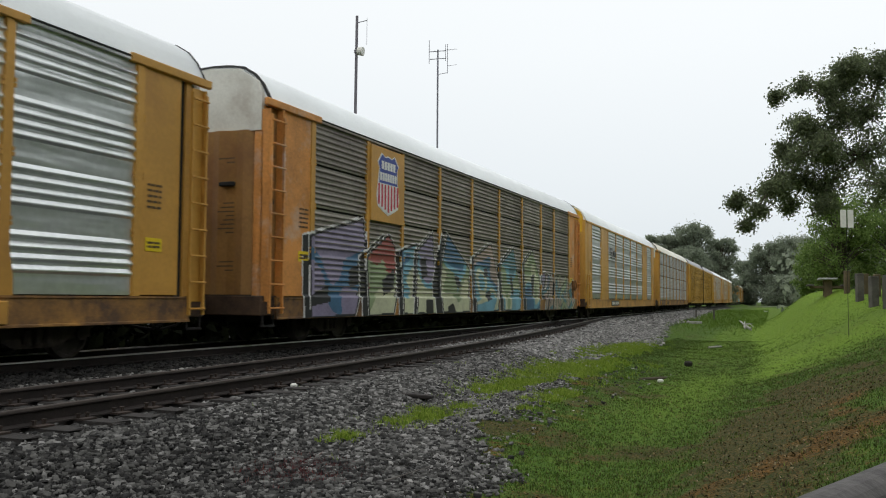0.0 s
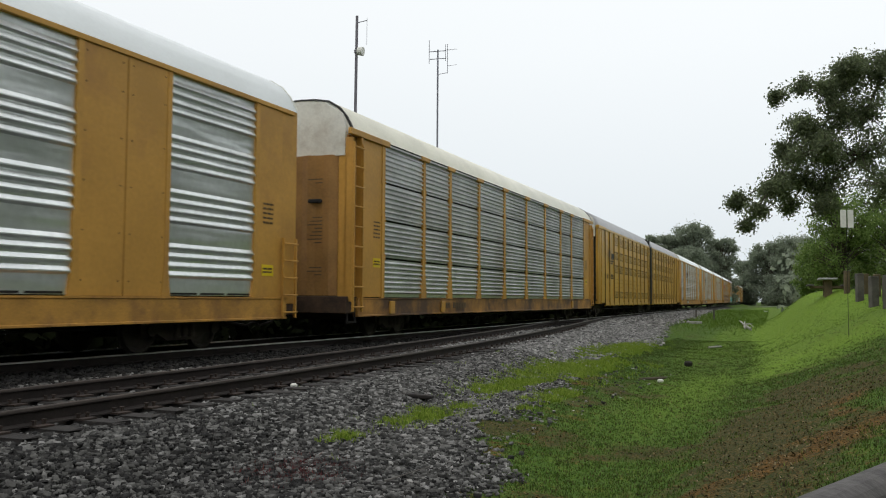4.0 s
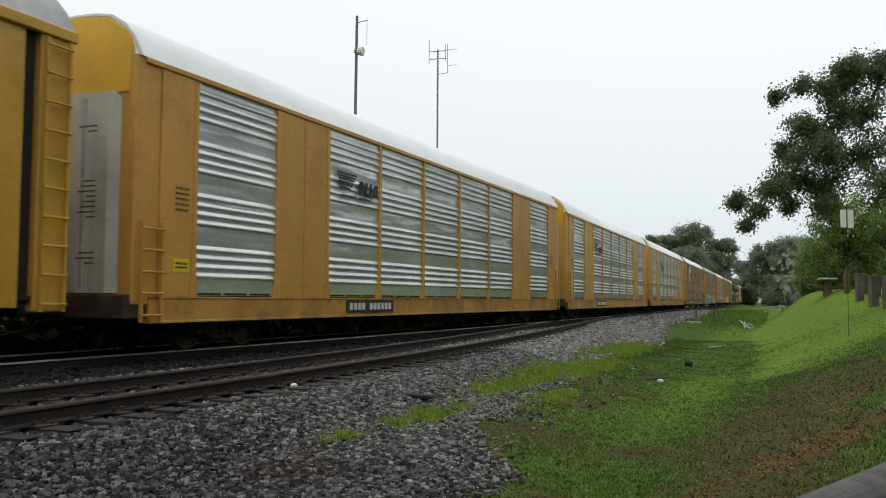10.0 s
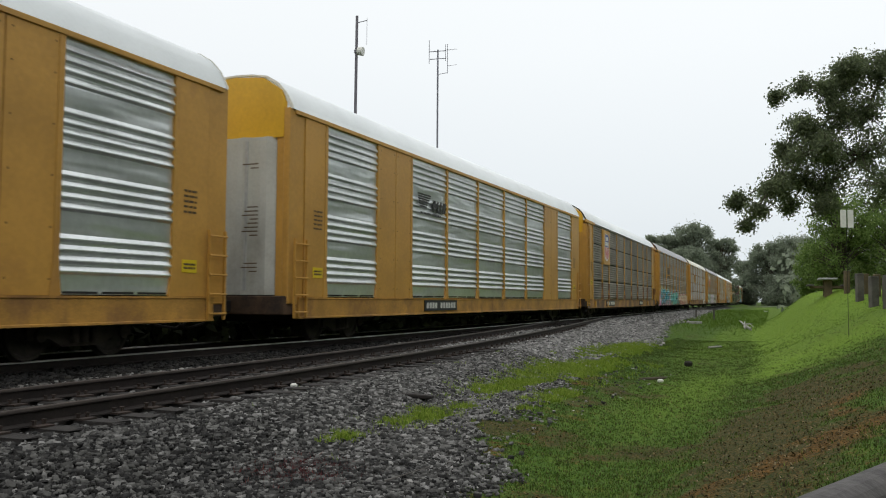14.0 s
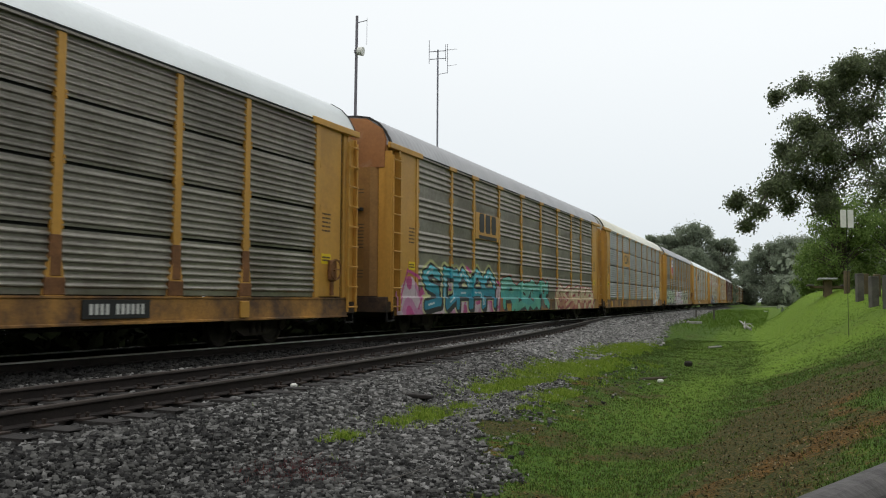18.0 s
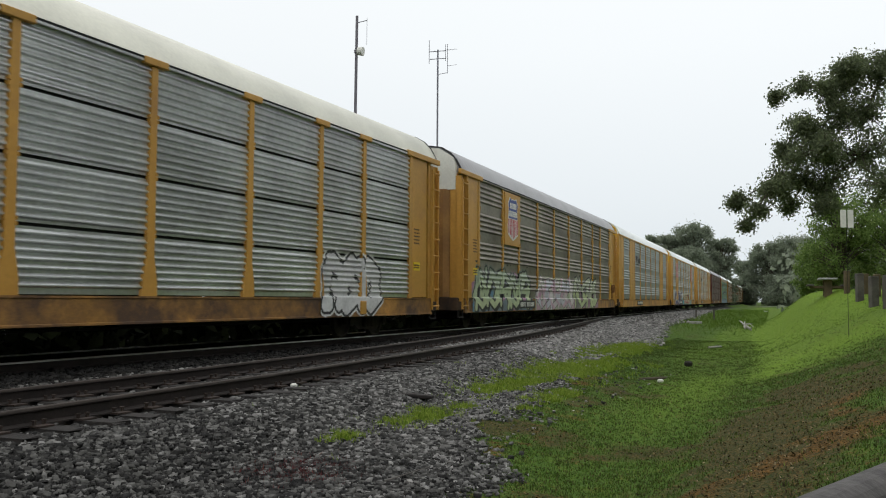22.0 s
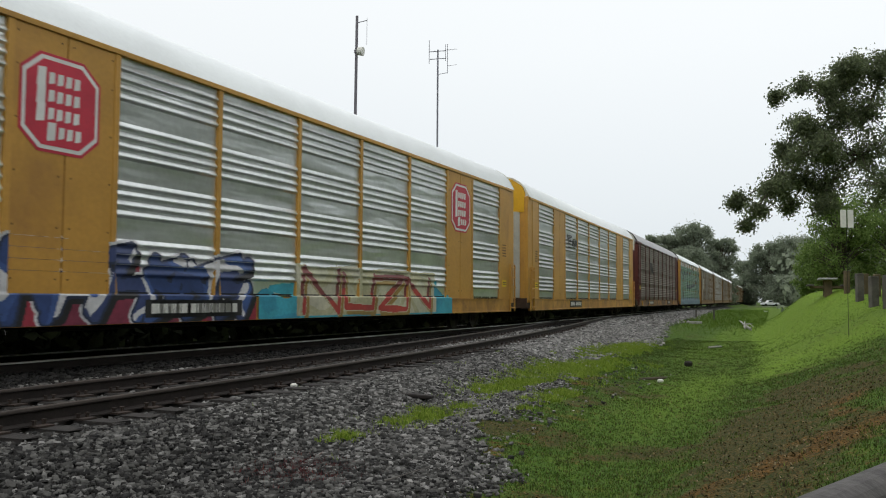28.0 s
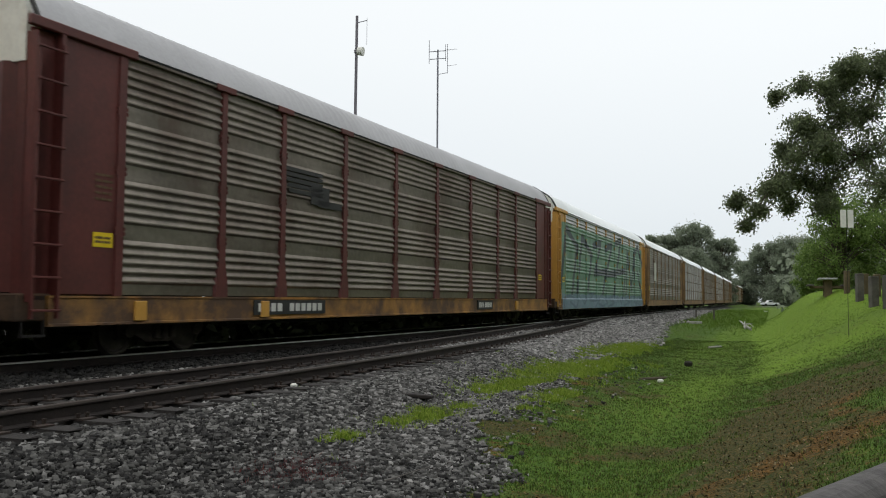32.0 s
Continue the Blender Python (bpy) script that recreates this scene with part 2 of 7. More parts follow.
def ground_material():
    m = bpy.data.materials.new("grass_soil_and_ballast")
    m.use_nodes = True
    n, l = m.node_tree.nodes, m.node_tree.links
    b = n["Principled BSDF"]
    b.inputs["Roughness"].default_value = 0.95
    b.inputs["Specular IOR Level"].default_value = 0.2
    tc = n.new("ShaderNodeTexCoord")
    at_ = n.new("ShaderNodeAttribute")
    at_.attribute_name = "cover"
    sep = n.new("ShaderNodeSeparateColor")
    l.new(at_.outputs["Color"], sep.inputs["Color"])

    def tex(kind, scale, detail=4):
        t = n.new(kind)
        t.inputs["Scale"].default_value = scale
        if kind == "ShaderNodeTexNoise":
            t.inputs["Detail"].default_value = detail
        l.new(tc.outputs["Object"], t.inputs["Vector"])
        return t

    def ramp(src, stops):
        r = n.new("ShaderNodeValToRGB")
        e = r.color_ramp.elements
        while len(e) < len(stops):
            e.new(0.5)
        for el, (p, c) in zip(e, stops):
            el.position, el.color = p, (*c, 1)
        l.new(src, r.inputs["Fac"])
        return r.outputs["Color"]

    def mixed(f, a, c):
        x = n.new("ShaderNodeMix")
        x.data_type = "RGBA"
        l.new(f, x.inputs["Factor"])
        l.new(a, x.inputs["A"])
        l.new(c, x.inputs["B"])
        return x.outputs["Result"]

    fine, mid, broad = tex("ShaderNodeTexNoise", 28, 5), tex("ShaderNodeTexNoise", 3.5, 5), tex("ShaderNodeTexNoise", 0.35, 4)
    cell = tex("ShaderNodeTexVoronoi", 17)
    grit = n.new("ShaderNodeMath")
    l.new(fine.outputs["Fac"], grit.inputs[0])
    l.new(mid.outputs["Fac"], grit.inputs[1])

    def broken(mask):
        """Break the edge of a mask up with the fine grain."""
        g = n.new("ShaderNodeMath")
        g.operation = "MULTIPLY_ADD"
        l.new(grit.outputs[0], g.inputs[0])
        g.inputs[1].default_value = 2.2
        g.inputs[2].default_value = -2.5
        h = n.new("ShaderNodeMath")
        h.operation = "MULTIPLY_ADD"
        h.use_clamp = True
        l.new(mask, h.inputs[0])
        h.inputs[1].default_value = 1.6
        l.new(g.outputs[0], h.inputs[2])
        return h.outputs[0]

    grass = mixed(broad.outputs["Fac"], ramp(fine.outputs["Fac"], [(0.3, (0.016, 0.040, 0.006)), (0.52, (0.048, 0.104, 0.010)), (0.75, (0.115, 0.185, 0.022))]),
                  ramp(mid.outputs["Fac"], [(0.3, (0.042, 0.088, 0.010)), (0.7, (0.10, 0.165, 0.020))]))
    worn = ramp(fine.outputs["Fac"], [(0.3, (0.012, 0.018, 0.004)), (0.48, (0.046, 0.048, 0.011)), (0.7, (0.115, 0.082, 0.026))])
    soil = ramp(fine.outputs["Fac"], [(0.32, (0.021, 0.019, 0.005)), (0.48, (0.084, 0.046, 0.009)), (0.72, (0.205, 0.102, 0.020))])
    stone = ramp(cell.outputs["Color"], [(0.1, (0.006, 0.006, 0.006)), (0.5, (0.018, 0.018, 0.017)), (0.9, (0.06, 0.059, 0.056))])
    # dark shoulder stone, blackened further for the shade below the train
    shaded_stone = ramp(cell.outputs["Color"], [(0.1, (0.006, 0.006, 0.006)), (0.5, (0.014, 0.013, 0.012)), (0.9, (0.03, 0.029, 0.027))])
    stone = mixed(sep.outputs["Blue"], stone, shaded_stone)
    lush = ramp(fine.outputs["Fac"], [(0.3, (0.088, 0.165, 0.010)), (0.7, (0.19, 0.30, 0.030))])
    grass = mixed(at_.outputs["Alpha"], grass, lush)
    c = mixed(broken(sep.outputs["Blue"]), grass, worn)
    c = mixed(broken(sep.outputs["Green"]), c, soil)
    c = mixed(sep.outputs["Red"], c, stone)
    l.new(c, b.inputs["Base Color"])
    bp = n.new("ShaderNodeBump")
    bp.inputs["Strength"].default_value, bp.inputs["Distance"].default_value = 0.7, 0.04
    add = n.new("ShaderNodeMath")
    l.new(fine.outputs["Fac"], add.inputs[0])
    l.new(cell.outputs["Distance"], add.inputs[1])
    l.new(add.outputs[0], bp.inputs["Height"])
    l.new(bp.outputs["Normal"], b.inputs["Normal"])
    return m


gv, gf, gc = ground_sheet()
ground = tagged(mesh_part("ground", gv, gf, ground_material(), smooth_faces=True), "grassy bank, ditch and bare orange soil beside the line", "ground", kind="structure")
layer = ground.data.color_attributes.new("cover", "FLOAT_COLOR", "POINT")
layer.data.foreach_set("color", gc)


# ---- tracks ----
def sweep(name, profile, s0, s1, step, off, zt, mats, parent=None, bright=()):
    verts, faces = [], []
    n = max(1, round((s1 - s0) / step))
    k = len(profile)
    for i in range(n + 1):
        s = s0 + (s1 - s0) * i / n
        o = off(s)
        for (du, dz) in profile:
            verts.append(at(s, o + du, zt + dz))
    for i in range(n):
        for j in range(k):
            faces.append((i * k + j, i * k + (j + 1) % k, (i + 1) * k + (j + 1) % k, (i + 1) * k + j))
    ob = mesh_part(name, verts, faces, mats, parent)
    if bright:
        for p in ob.data.polygons:
            if p.index % k in bright:
                p.material_index = 1
    return ob


RAIL = [(-0.07, -0.168), (0.07, -0.168), (0.07, -0.155), (0.012, -0.135), (0.012, -0.045), (0.036, -0.035), (0.036, -0.026), (0.031, -0.007), (0.022, 0), (-0.022, 0), (-0.031, -0.007), (-0.036, -0.026), (-0.036, -0.035), (-0.012, -0.045), (-0.012, -0.135), (-0.07, -0.155)]
M["rail_dull"] = material("rusty_rail_head", (0.045, 0.034, 0.028), 0.6, 0.4, 0.3, 3, 30, 0.1)
M["spike"] = material("rusty_spikes", (0.038, 0.026, 0.02), 0.85, 0.1, 0.3, 6, 40, 0.2)


def plate_build(bm):
    """Tie plate with its four spikes."""
    add_box(bm, -0.09, 0.09, -0.18, 0.18, 0, 0.018)
    for x, y in ((-0.06, -0.085), (0.06, 0.085), (0.05, -0.09), (-0.05, 0.09)):
        add_box(bm, x - 0.012, x + 0.012, y - 0.012, y + 0.012, 0.018, 0.05)
        add_box(bm, x - 0.018, x + 0.018, y - 0.02, y + 0.02, 0.05, 0.066)


TIE_MESH = []
for k in range(3):
    bm = bmesh.new()
    add_box(bm, -0.115, 0.115, -1.3, 1.3, -0.18, 0.0, bevel=0.015)
    rnd = random.Random(k)
    for v in bm.verts:
        v.co += Vector((rnd.uniform(-0.012, 0.012), rnd.uniform(-0.05, 0.05) if abs(v.co.y) > 1 else 0, rnd.uniform(-0.01, 0.004)))
    TIE_MESH.append(bpy.data.meshes.new("tie"))
    bm.to_mesh(TIE_MESH[-1])
    TIE_MESH[-1].materials.append(M["tie"])
    bm.free()
bm = bmesh.new()
plate_build(bm)
PLATE_MESH = bpy.data.meshes.new("tie_plate")
bm.to_mesh(PLATE_MESH)
PLATE_MESH.materials.append(M["spike"])
bm.free()

TIES = []
rnd = random.Random(11)
for kind, off, zt, s_end, tie_end, mats in (("main_track", lambda s: 0.0, RAIL_Z, 700, 90, [M["rail"], M["rail_top"]]), ("siding_track", turnout, 0.0, 57, 52, [M["rail"], M["rail_dull"]])):
    track = tagged(new(kind), "rusty steel rails on dark wooden ties in ballast", "railway track", kind="structure")
    for side in (-0.7525, 0.7525):
        sweep("rail", RAIL, -40, s_end, 1.0, lambda s, o=off, d=side: o(s) + d, zt, mats, track, (6, 7, 8, 9))
    s = 2.0
    while s < tie_end:
        a, b = at(s - 0.5, off(s - 0.5)), at(s + 0.5, off(s + 0.5))
        yaw = math.atan2(b.y - a.y, b.x - a.x)
        tie = new("tie", TIE_MESH[rnd.randrange(3)])
        tie.parent = track
        tie.matrix_basis = Matrix.Translation(at(s, off(s) + rnd.uniform(-0.05, 0.05), zt - 0.172 - rnd.uniform(0, 0.012))) @ Matrix.Rotation(yaw + rnd.uniform(-0.02, 0.02), 4, "Z")
        if kind == "siding_track" and s < 40:
            for d in (-0.7525, 0.7525):
                pl = new("tie_plate", PLATE_MESH)
                pl.parent = track
                pl.matrix_basis = Matrix.Translation(at(s, off(s) + d, zt - 0.175)) @ Matrix.Rotation(yaw, 4, "Z")
        if kind == "siding_track":
            TIES.append(s)
        s += 0.51 + rnd.uniform(-0.03, 0.03)


# ---- loose ballast ----
def stones(name, n, region, size, mat, seed):
    """Angular stones lying on the ground, all in one mesh."""
    r = np.random.RandomState(seed)
    box = np.array([(-1, -1, -1), (1, -1, -1), (1, 1, -1), (-1, 1, -1), (-1, -1, 1), (1, -1, 1), (1, 1, 1), (-1, 1, 1)], float)
    quads = np.array([(4, 5, 6, 7), (0, 1, 5, 4), (1, 2, 6, 5), (2, 3, 7, 6), (3, 0, 4, 7)])
    places = []
    while len(places) < n:
        place = region(r)
        if place is not None:
            places.append(tuple(place))
    h = size * r.uniform(0.5, 1.4, (n, 1, 1))
    c = box[None] * h * np.stack([r.uniform(0.7, 1.4, n), r.uniform(0.4, 0.8, n), r.uniform(0.35, 0.75, n)], 1)[:, None, :]
    c = c * (1 + r.uniform(-0.42, 0.30, (n, 8, 1))) + r.uniform(-0.2, 0.2, (n, 8, 3)) * h
    a, t = r.uniform(0, 6.28, n), r.uniform(-0.85, 0.85, n)
    ca, sa, ct, st, o, e = np.cos(a), np.sin(a), np.cos(t), np.sin(t), np.zeros(n), np.ones(n)
    tilt = np.stack([e, o, o, o, ct, st, o, -st, ct], 1).reshape(n, 3, 3)
    turn = np.stack([ca, sa, o, -sa, ca, o, o, o, e], 1).reshape(n, 3, 3)
    c = np.einsum("nij,njk,nkl->nil", c, tilt, turn)
    V = (c + np.array(places)[:, None, :] + h * (0, 0, 1) * r.uniform(0.0, 0.9, (n, 1, 1))).reshape(-1, 3)
    F = (quads[None] + 8 * np.arange(n)[:, None, None]).reshape(-1, 4)
    me = bpy.data.meshes.new(name)
    me.vertices.add(len(V))
    me.vertices.foreach_set("co", V.astype(np.float32).ravel())
    me.loops.add(F.size)
    me.loops.foreach_set("vertex_index", F.astype(np.int32).ravel())
    me.polygons.add(len(F))
    me.polygons.foreach_set("loop_start", np.arange(0, F.size, 4, dtype=np.int32))
    me.update(calc_edges=True)
    me.materials.append(mat)
    return new(name, me)


def island_material(name, stops, rough=0.9, spec=0.3, fine=60):
    """Every loose piece takes its own shade."""
    m = bpy.data.materials.new(name)
    m.use_nodes = True
    n, l = m.node_tree.nodes, m.node_tree.links
    b = n["Principled BSDF"]
    b.inputs["Roughness"].default_value, b.inputs["Specular IOR Level"].default_value = rough, spec
    g = n.new("ShaderNodeNewGeometry")
    r = n.new("ShaderNodeValToRGB")
    e = r.color_ramp.elements
    while len(e) < len(stops):
        e.new(0.5)
    for el, (p, c) in zip(e, stops):
        el.position, el.color = p, (*c, 1)
    l.new(g.outputs["Random Per Island"], r.inputs["Fac"])
    tc = n.new("ShaderNodeTexCoord")
    t = n.new("ShaderNodeTexNoise")
    t.inputs["Scale"].default_value = fine
    l.new(tc.outputs["Object"], t.inputs["Vector"])
    mp = n.new("ShaderNodeMapRange")
    mp.inputs["To Min"].default_value, mp.inputs["To Max"].default_value = 0.65, 1.3
    l.new(t.outputs["Fac"], mp.inputs["Value"])
    x = n.new("ShaderNodeVectorMath")
    x.operation = "MULTIPLY"
    l.new(r.outputs["Color"], x.inputs[0])
    l.new(mp.outputs["Result"], x.inputs[1])
    l.new(x.outputs["Vector"], b.inputs["Base Color"])
    return m


# one stone in three tones: near darkened for vignetting, farther paled for sheen
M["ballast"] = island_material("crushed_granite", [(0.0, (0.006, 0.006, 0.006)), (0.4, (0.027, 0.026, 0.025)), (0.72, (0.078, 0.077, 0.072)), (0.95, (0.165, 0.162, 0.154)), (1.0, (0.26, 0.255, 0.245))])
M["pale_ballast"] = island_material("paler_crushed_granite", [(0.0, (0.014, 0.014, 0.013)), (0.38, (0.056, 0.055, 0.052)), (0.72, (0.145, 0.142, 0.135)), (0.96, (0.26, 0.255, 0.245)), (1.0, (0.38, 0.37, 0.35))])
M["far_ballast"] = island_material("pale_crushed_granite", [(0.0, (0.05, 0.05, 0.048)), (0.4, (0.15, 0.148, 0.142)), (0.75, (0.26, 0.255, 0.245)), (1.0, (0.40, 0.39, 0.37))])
# dark stones whose colour also holds the shade under the cars
M["oily_ballast"] = island_material("shade_darkened_ballast", [(0.0, (0.006, 0.006, 0.006)), (0.6, (0.014, 0.013, 0.012)), (1.0, (0.035, 0.034, 0.03))])


def clear_of_rails(s, u):
    o = turnout(s)
    i = min(max(round((s - 2) / 0.51), 0), len(TIES) - 1)
    near = min(abs(TIES[j] - s) for j in range(max(i - 4, 0), min(i + 5, len(TIES))))
    if abs(u - o) < 1.28 and near < 0.105:
        return False
    return min(abs(abs(u - o) - 0.7525), abs(abs(u) - 0.7525)) > 0.11


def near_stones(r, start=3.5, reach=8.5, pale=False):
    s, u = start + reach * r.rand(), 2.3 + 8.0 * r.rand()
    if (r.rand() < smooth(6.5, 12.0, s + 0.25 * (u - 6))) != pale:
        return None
    if (r.rand() > 0.85 * cover(s, u)[0] + (0.004 if u < 9.0 else 0.0)) or not clear_of_rails(s, u):
        return None
    return at(s, u, ground_z(s, u))


def far_stones(r):
    s, u = 20 + 34 * r.rand() ** 1.2, 2.0 + 6.0 * r.rand()
    if r.rand() > cover(s, u)[0] or not clear_of_rails(s, u):
        return None
    return at(s, u, ground_z(s, u))


def end_stones(r):
    s, u = 46 + 80 * r.rand() ** 1.3, 0.95 + 3.6 * r.rand()
    if r.rand() > cover(s, u)[0] or not clear_of_rails(s, u):
        return None
    return at(s, u, ground_z(s, u))


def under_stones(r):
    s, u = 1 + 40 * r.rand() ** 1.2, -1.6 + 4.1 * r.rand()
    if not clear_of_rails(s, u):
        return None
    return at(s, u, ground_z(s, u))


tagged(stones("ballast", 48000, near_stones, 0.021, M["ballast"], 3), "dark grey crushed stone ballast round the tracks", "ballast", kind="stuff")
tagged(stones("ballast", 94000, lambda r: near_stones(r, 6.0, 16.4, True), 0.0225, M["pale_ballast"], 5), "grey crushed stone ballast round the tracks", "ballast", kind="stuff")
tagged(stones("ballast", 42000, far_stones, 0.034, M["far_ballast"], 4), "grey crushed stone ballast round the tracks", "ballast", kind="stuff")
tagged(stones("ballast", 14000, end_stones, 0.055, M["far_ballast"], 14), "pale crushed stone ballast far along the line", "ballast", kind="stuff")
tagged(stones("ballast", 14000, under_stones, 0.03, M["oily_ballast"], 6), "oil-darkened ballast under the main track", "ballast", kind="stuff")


# ---- the train ----
def run(t):
    """How far the train has come at t seconds: it slows a little at the start."""
    c = 0.5 * t - (0.5 / 8.8) * max(min(t, 8.4) - 4, 0) ** 2 if t < 8.4 else 3.1
    return 13.0244 * t + c


def car_pose(s, half=10.05):
    a, b = at(s - half, 0, RAIL_Z), at(s + half, 0, RAIL_Z)
    m = (a + b) / 2
    d = b - a
    return Matrix.Translation(m) @ Matrix.Rotation(math.atan2(d.y, d.x), 4, "Z")


LENGTH = 28.44
SLACK = {0: -0.71, 1: -0.49, 2: -0.18, 3: 0.15, 4: 0.1, 5: 0.1, 6: 0.14, 7: -0.0, 8: -0.13, 9: -0.09, 10: 0.04, 11: 0.0, 12: 0.26, 13: 0.12, 14: 0.4, 15: 0.45}
CENTRES = [0.66, 29.1, 57.54, 85.98, 111.45, 133.3] + [157.87 + LENGTH * i for i in range(27)]
CENTRES = [c + SLACK.get(i, 0.46) for i, c in enumerate(CENTRES)]

SILL_LOW, SILL_TOP, EAVE = 0.576, 1.05, 5.24
PANEL_LOW, PANEL_TOP = 1.07, 5.14
END, END_POST = 13.24, 13.5
MESHES = {}


def shared(key, build):
    """One mesh for all alike pieces."""
    if key not in MESHES:
        bm = bmesh.new()
        build(bm)
        me = bpy.data.meshes.new(str(key[0]))
        bm.normal_update()
        bm.to_mesh(me)
        bm.free()
        MESHES[key] = me
    return MESHES[key]


def piece(name, key, build, mat, parent, label="", turn=0.0, place=(0, 0, 0), smooth_faces=False):
    mats = mat if isinstance(mat, (list, tuple)) else [mat]
    me = shared((name, *key, *[m.name for m in mats]), build)
    if not me.materials:
        for m in mats:
            me.materials.append(m)
        if smooth_faces:
            for p in me.polygons:
                p.use_smooth = True
    ob = new(name, me)
    ob.parent = parent
    if turn or place != (0, 0, 0):
        ob.matrix_basis = Matrix.Translation(place) @ Matrix.Rotation(turn, 4, "Z")
    if label:
        tagged(ob, label)
    if name in ("writing", "marks", "vent_slats", "shield_bars", "emblem_bars", "emblem_shape", "emblem", "painted_mark", "bolts", "drain_slots", "rust_marks"):
        tagged(ob, kind="stuff")
    return ob


def channel(x0, x1):
    """A rolled channel: web with a lip above and below, as one profile."""
    prof = [(-1.42, SILL_LOW), (-1.578, SILL_LOW), (-1.578, SILL_LOW + 0.035), (-1.558, SILL_LOW + 0.045), (-1.558, SILL_TOP - 0.045), (-1.578, SILL_TOP - 0.035), (-1.578, SILL_TOP), (-1.42, SILL_TOP)]

    def build(bm):
        a = [bm.verts.new((x0, y, z)) for y, z in prof]
        b = [bm.verts.new((x1, y, z)) for y, z in prof]
        for i in range(len(prof)):
            j = (i + 1) % len(prof)
            bm.faces.new((a[i], a[j], b[j], b[i]))
        bm.faces.new(a[::-1])
        bm.faces.new(b)
        bmesh.ops.recalc_face_normals(bm, faces=bm.faces)
    return build


def rib_heights(style):
    if style == "groups":
        return [PANEL_TOP - 0.2 - 0.17 * j - 1.0 * g for g in range(4) for j in range(4)]
    if style == "fives":
        return [PANEL_TOP - 0.16 - 0.155 * j - 1.02 * g for g in range(4) for j in range(5)]
    return [PANEL_TOP - 0.10 - 0.13 * j - 1.02 * g for g in range(4) for j in range(7)]


RIB = {"groups": (0.082, 0.011, 0.041), "fives": (0.08, 0.012, 0.041), "dense": (0.056, 0.010, 0.042)}


def rib_profile(style):
    """(z, depth) down the sheet; a dense sheet is made of four courses with open seams."""
    half, flat, deep = RIB[style]
    out = [(PANEL_TOP, 0.0)]
    for i, z in enumerate(rib_heights(style)):
        out += [(z + half, 0.0), (z + flat, deep), (z - flat, deep), (z - half * 0.6, 0.0)]
        if style == "dense" and i % 7 == 6 and i < 27:
            out += [(z - 0.084, 0.0), (z - 0.088, -0.045), (z - 0.134, -0.045), (z - 0.138, 0.0)]
    out.append((PANEL_LOW, 0.0))
    return out


SHEET_Y = 1.50


def surface(style, z):
    """How far out the ribbed sheet stands at the height z."""
    if z < PANEL_LOW:
        return 1.562
    half, flat, deep = RIB[style]
    for r in rib_heights(style):
        d = z - r if z > r else (r - z) / 0.6
        if d < half:
            return SHEET_Y + deep * min(1, (half - d) / (half - flat))
    return SHEET_Y


def ribbed_sheet(style, x0, x1):
    def build(bm):
        prof = rib_profile(style)
        a = [bm.verts.new((x0, -SHEET_Y - d, z)) for z, d in prof]
        b = [bm.verts.new((x1, -SHEET_Y - d, z)) for z, d in prof]
        for i in range(len(prof) - 1):
            seam = bm.faces.new((a[i], a[i + 1], b[i + 1], b[i]))
            seam.material_index = 1 if prof[i][1] < 0 or prof[i + 1][1] < 0 else 0
        c = [bm.verts.new(p) for p in ((x0, -SHEET_Y + 0.05, PANEL_TOP), (x0, -SHEET_Y + 0.05, PANEL_LOW), (x1, -SHEET_Y + 0.05, PANEL_LOW), (x1, -SHEET_Y + 0.05, PANEL_TOP))]
        bm.faces.new((c[0], c[1], c[2], c[3]))
        bm.faces.new((a[0], b[0], c[3], c[0]))
        bm.faces.new((a[-1], c[1], c[2], b[-1]))
    return build


def boxes(*lots, bevel=0.0):
    def build(bm):
        for lot in lots:
            add_box(bm, *lot, bevel=bevel)
    return build


def post_build(x, flare, cap, w=0.085):
    """An upright rib of the frame: flared foot and wide cap where the car has them."""
    def build(bm):
        y0, y1 = -SHEET_Y, -1.557
        if flare == "small":
            rows = [(PANEL_LOW - 0.02, 0.13), (1.12, 0.125), (1.42, w + 0.02), (1.6, w), (PANEL_TOP, w)]
        elif flare:
            rows = [(PANEL_LOW - 0.02, 0.21), (1.32, 0.2), (1.75, w + 0.02), (PANEL_TOP, w)]
        else:
            rows = [(PANEL_LOW - 0.02, w), (PANEL_TOP, w)]
        rings = []
        for z, h in rows:
            rings.append([bm.verts.new(p) for p in ((x - h, y0, z), (x + h, y0, z), (x + h * 0.85, y1, z), (x - h * 0.85, y1, z))])
        for r, q in zip(rings, rings[1:]):
            for i in range(4):
                bm.faces.new((r[i], r[(i + 1) % 4], q[(i + 1) % 4], q[i]))
        bm.faces.new(rings[0][::-1])
        bm.faces.new(rings[-1])
        if cap:
            add_box(bm, x - 0.3, x + 0.3, -1.60, -SHEET_Y, PANEL_TOP - 0.03, PANEL_TOP + 0.1, bevel=0.012)
    return build


ROOF = [(-1.56, EAVE), (-1.50, EAVE + 0.13), (-1.36, EAVE + 0.38), (-1.15, EAVE + 0.61), (-0.85, EAVE + 0.79), (-0.45, EAVE + 0.86), (0, EAVE + 0.88), (0.45, EAVE + 0.86), (0.85, EAVE + 0.79), (1.15, EAVE + 0.61), (1.36, EAVE + 0.38), (1.50, EAVE + 0.13), (1.56, EAVE)]


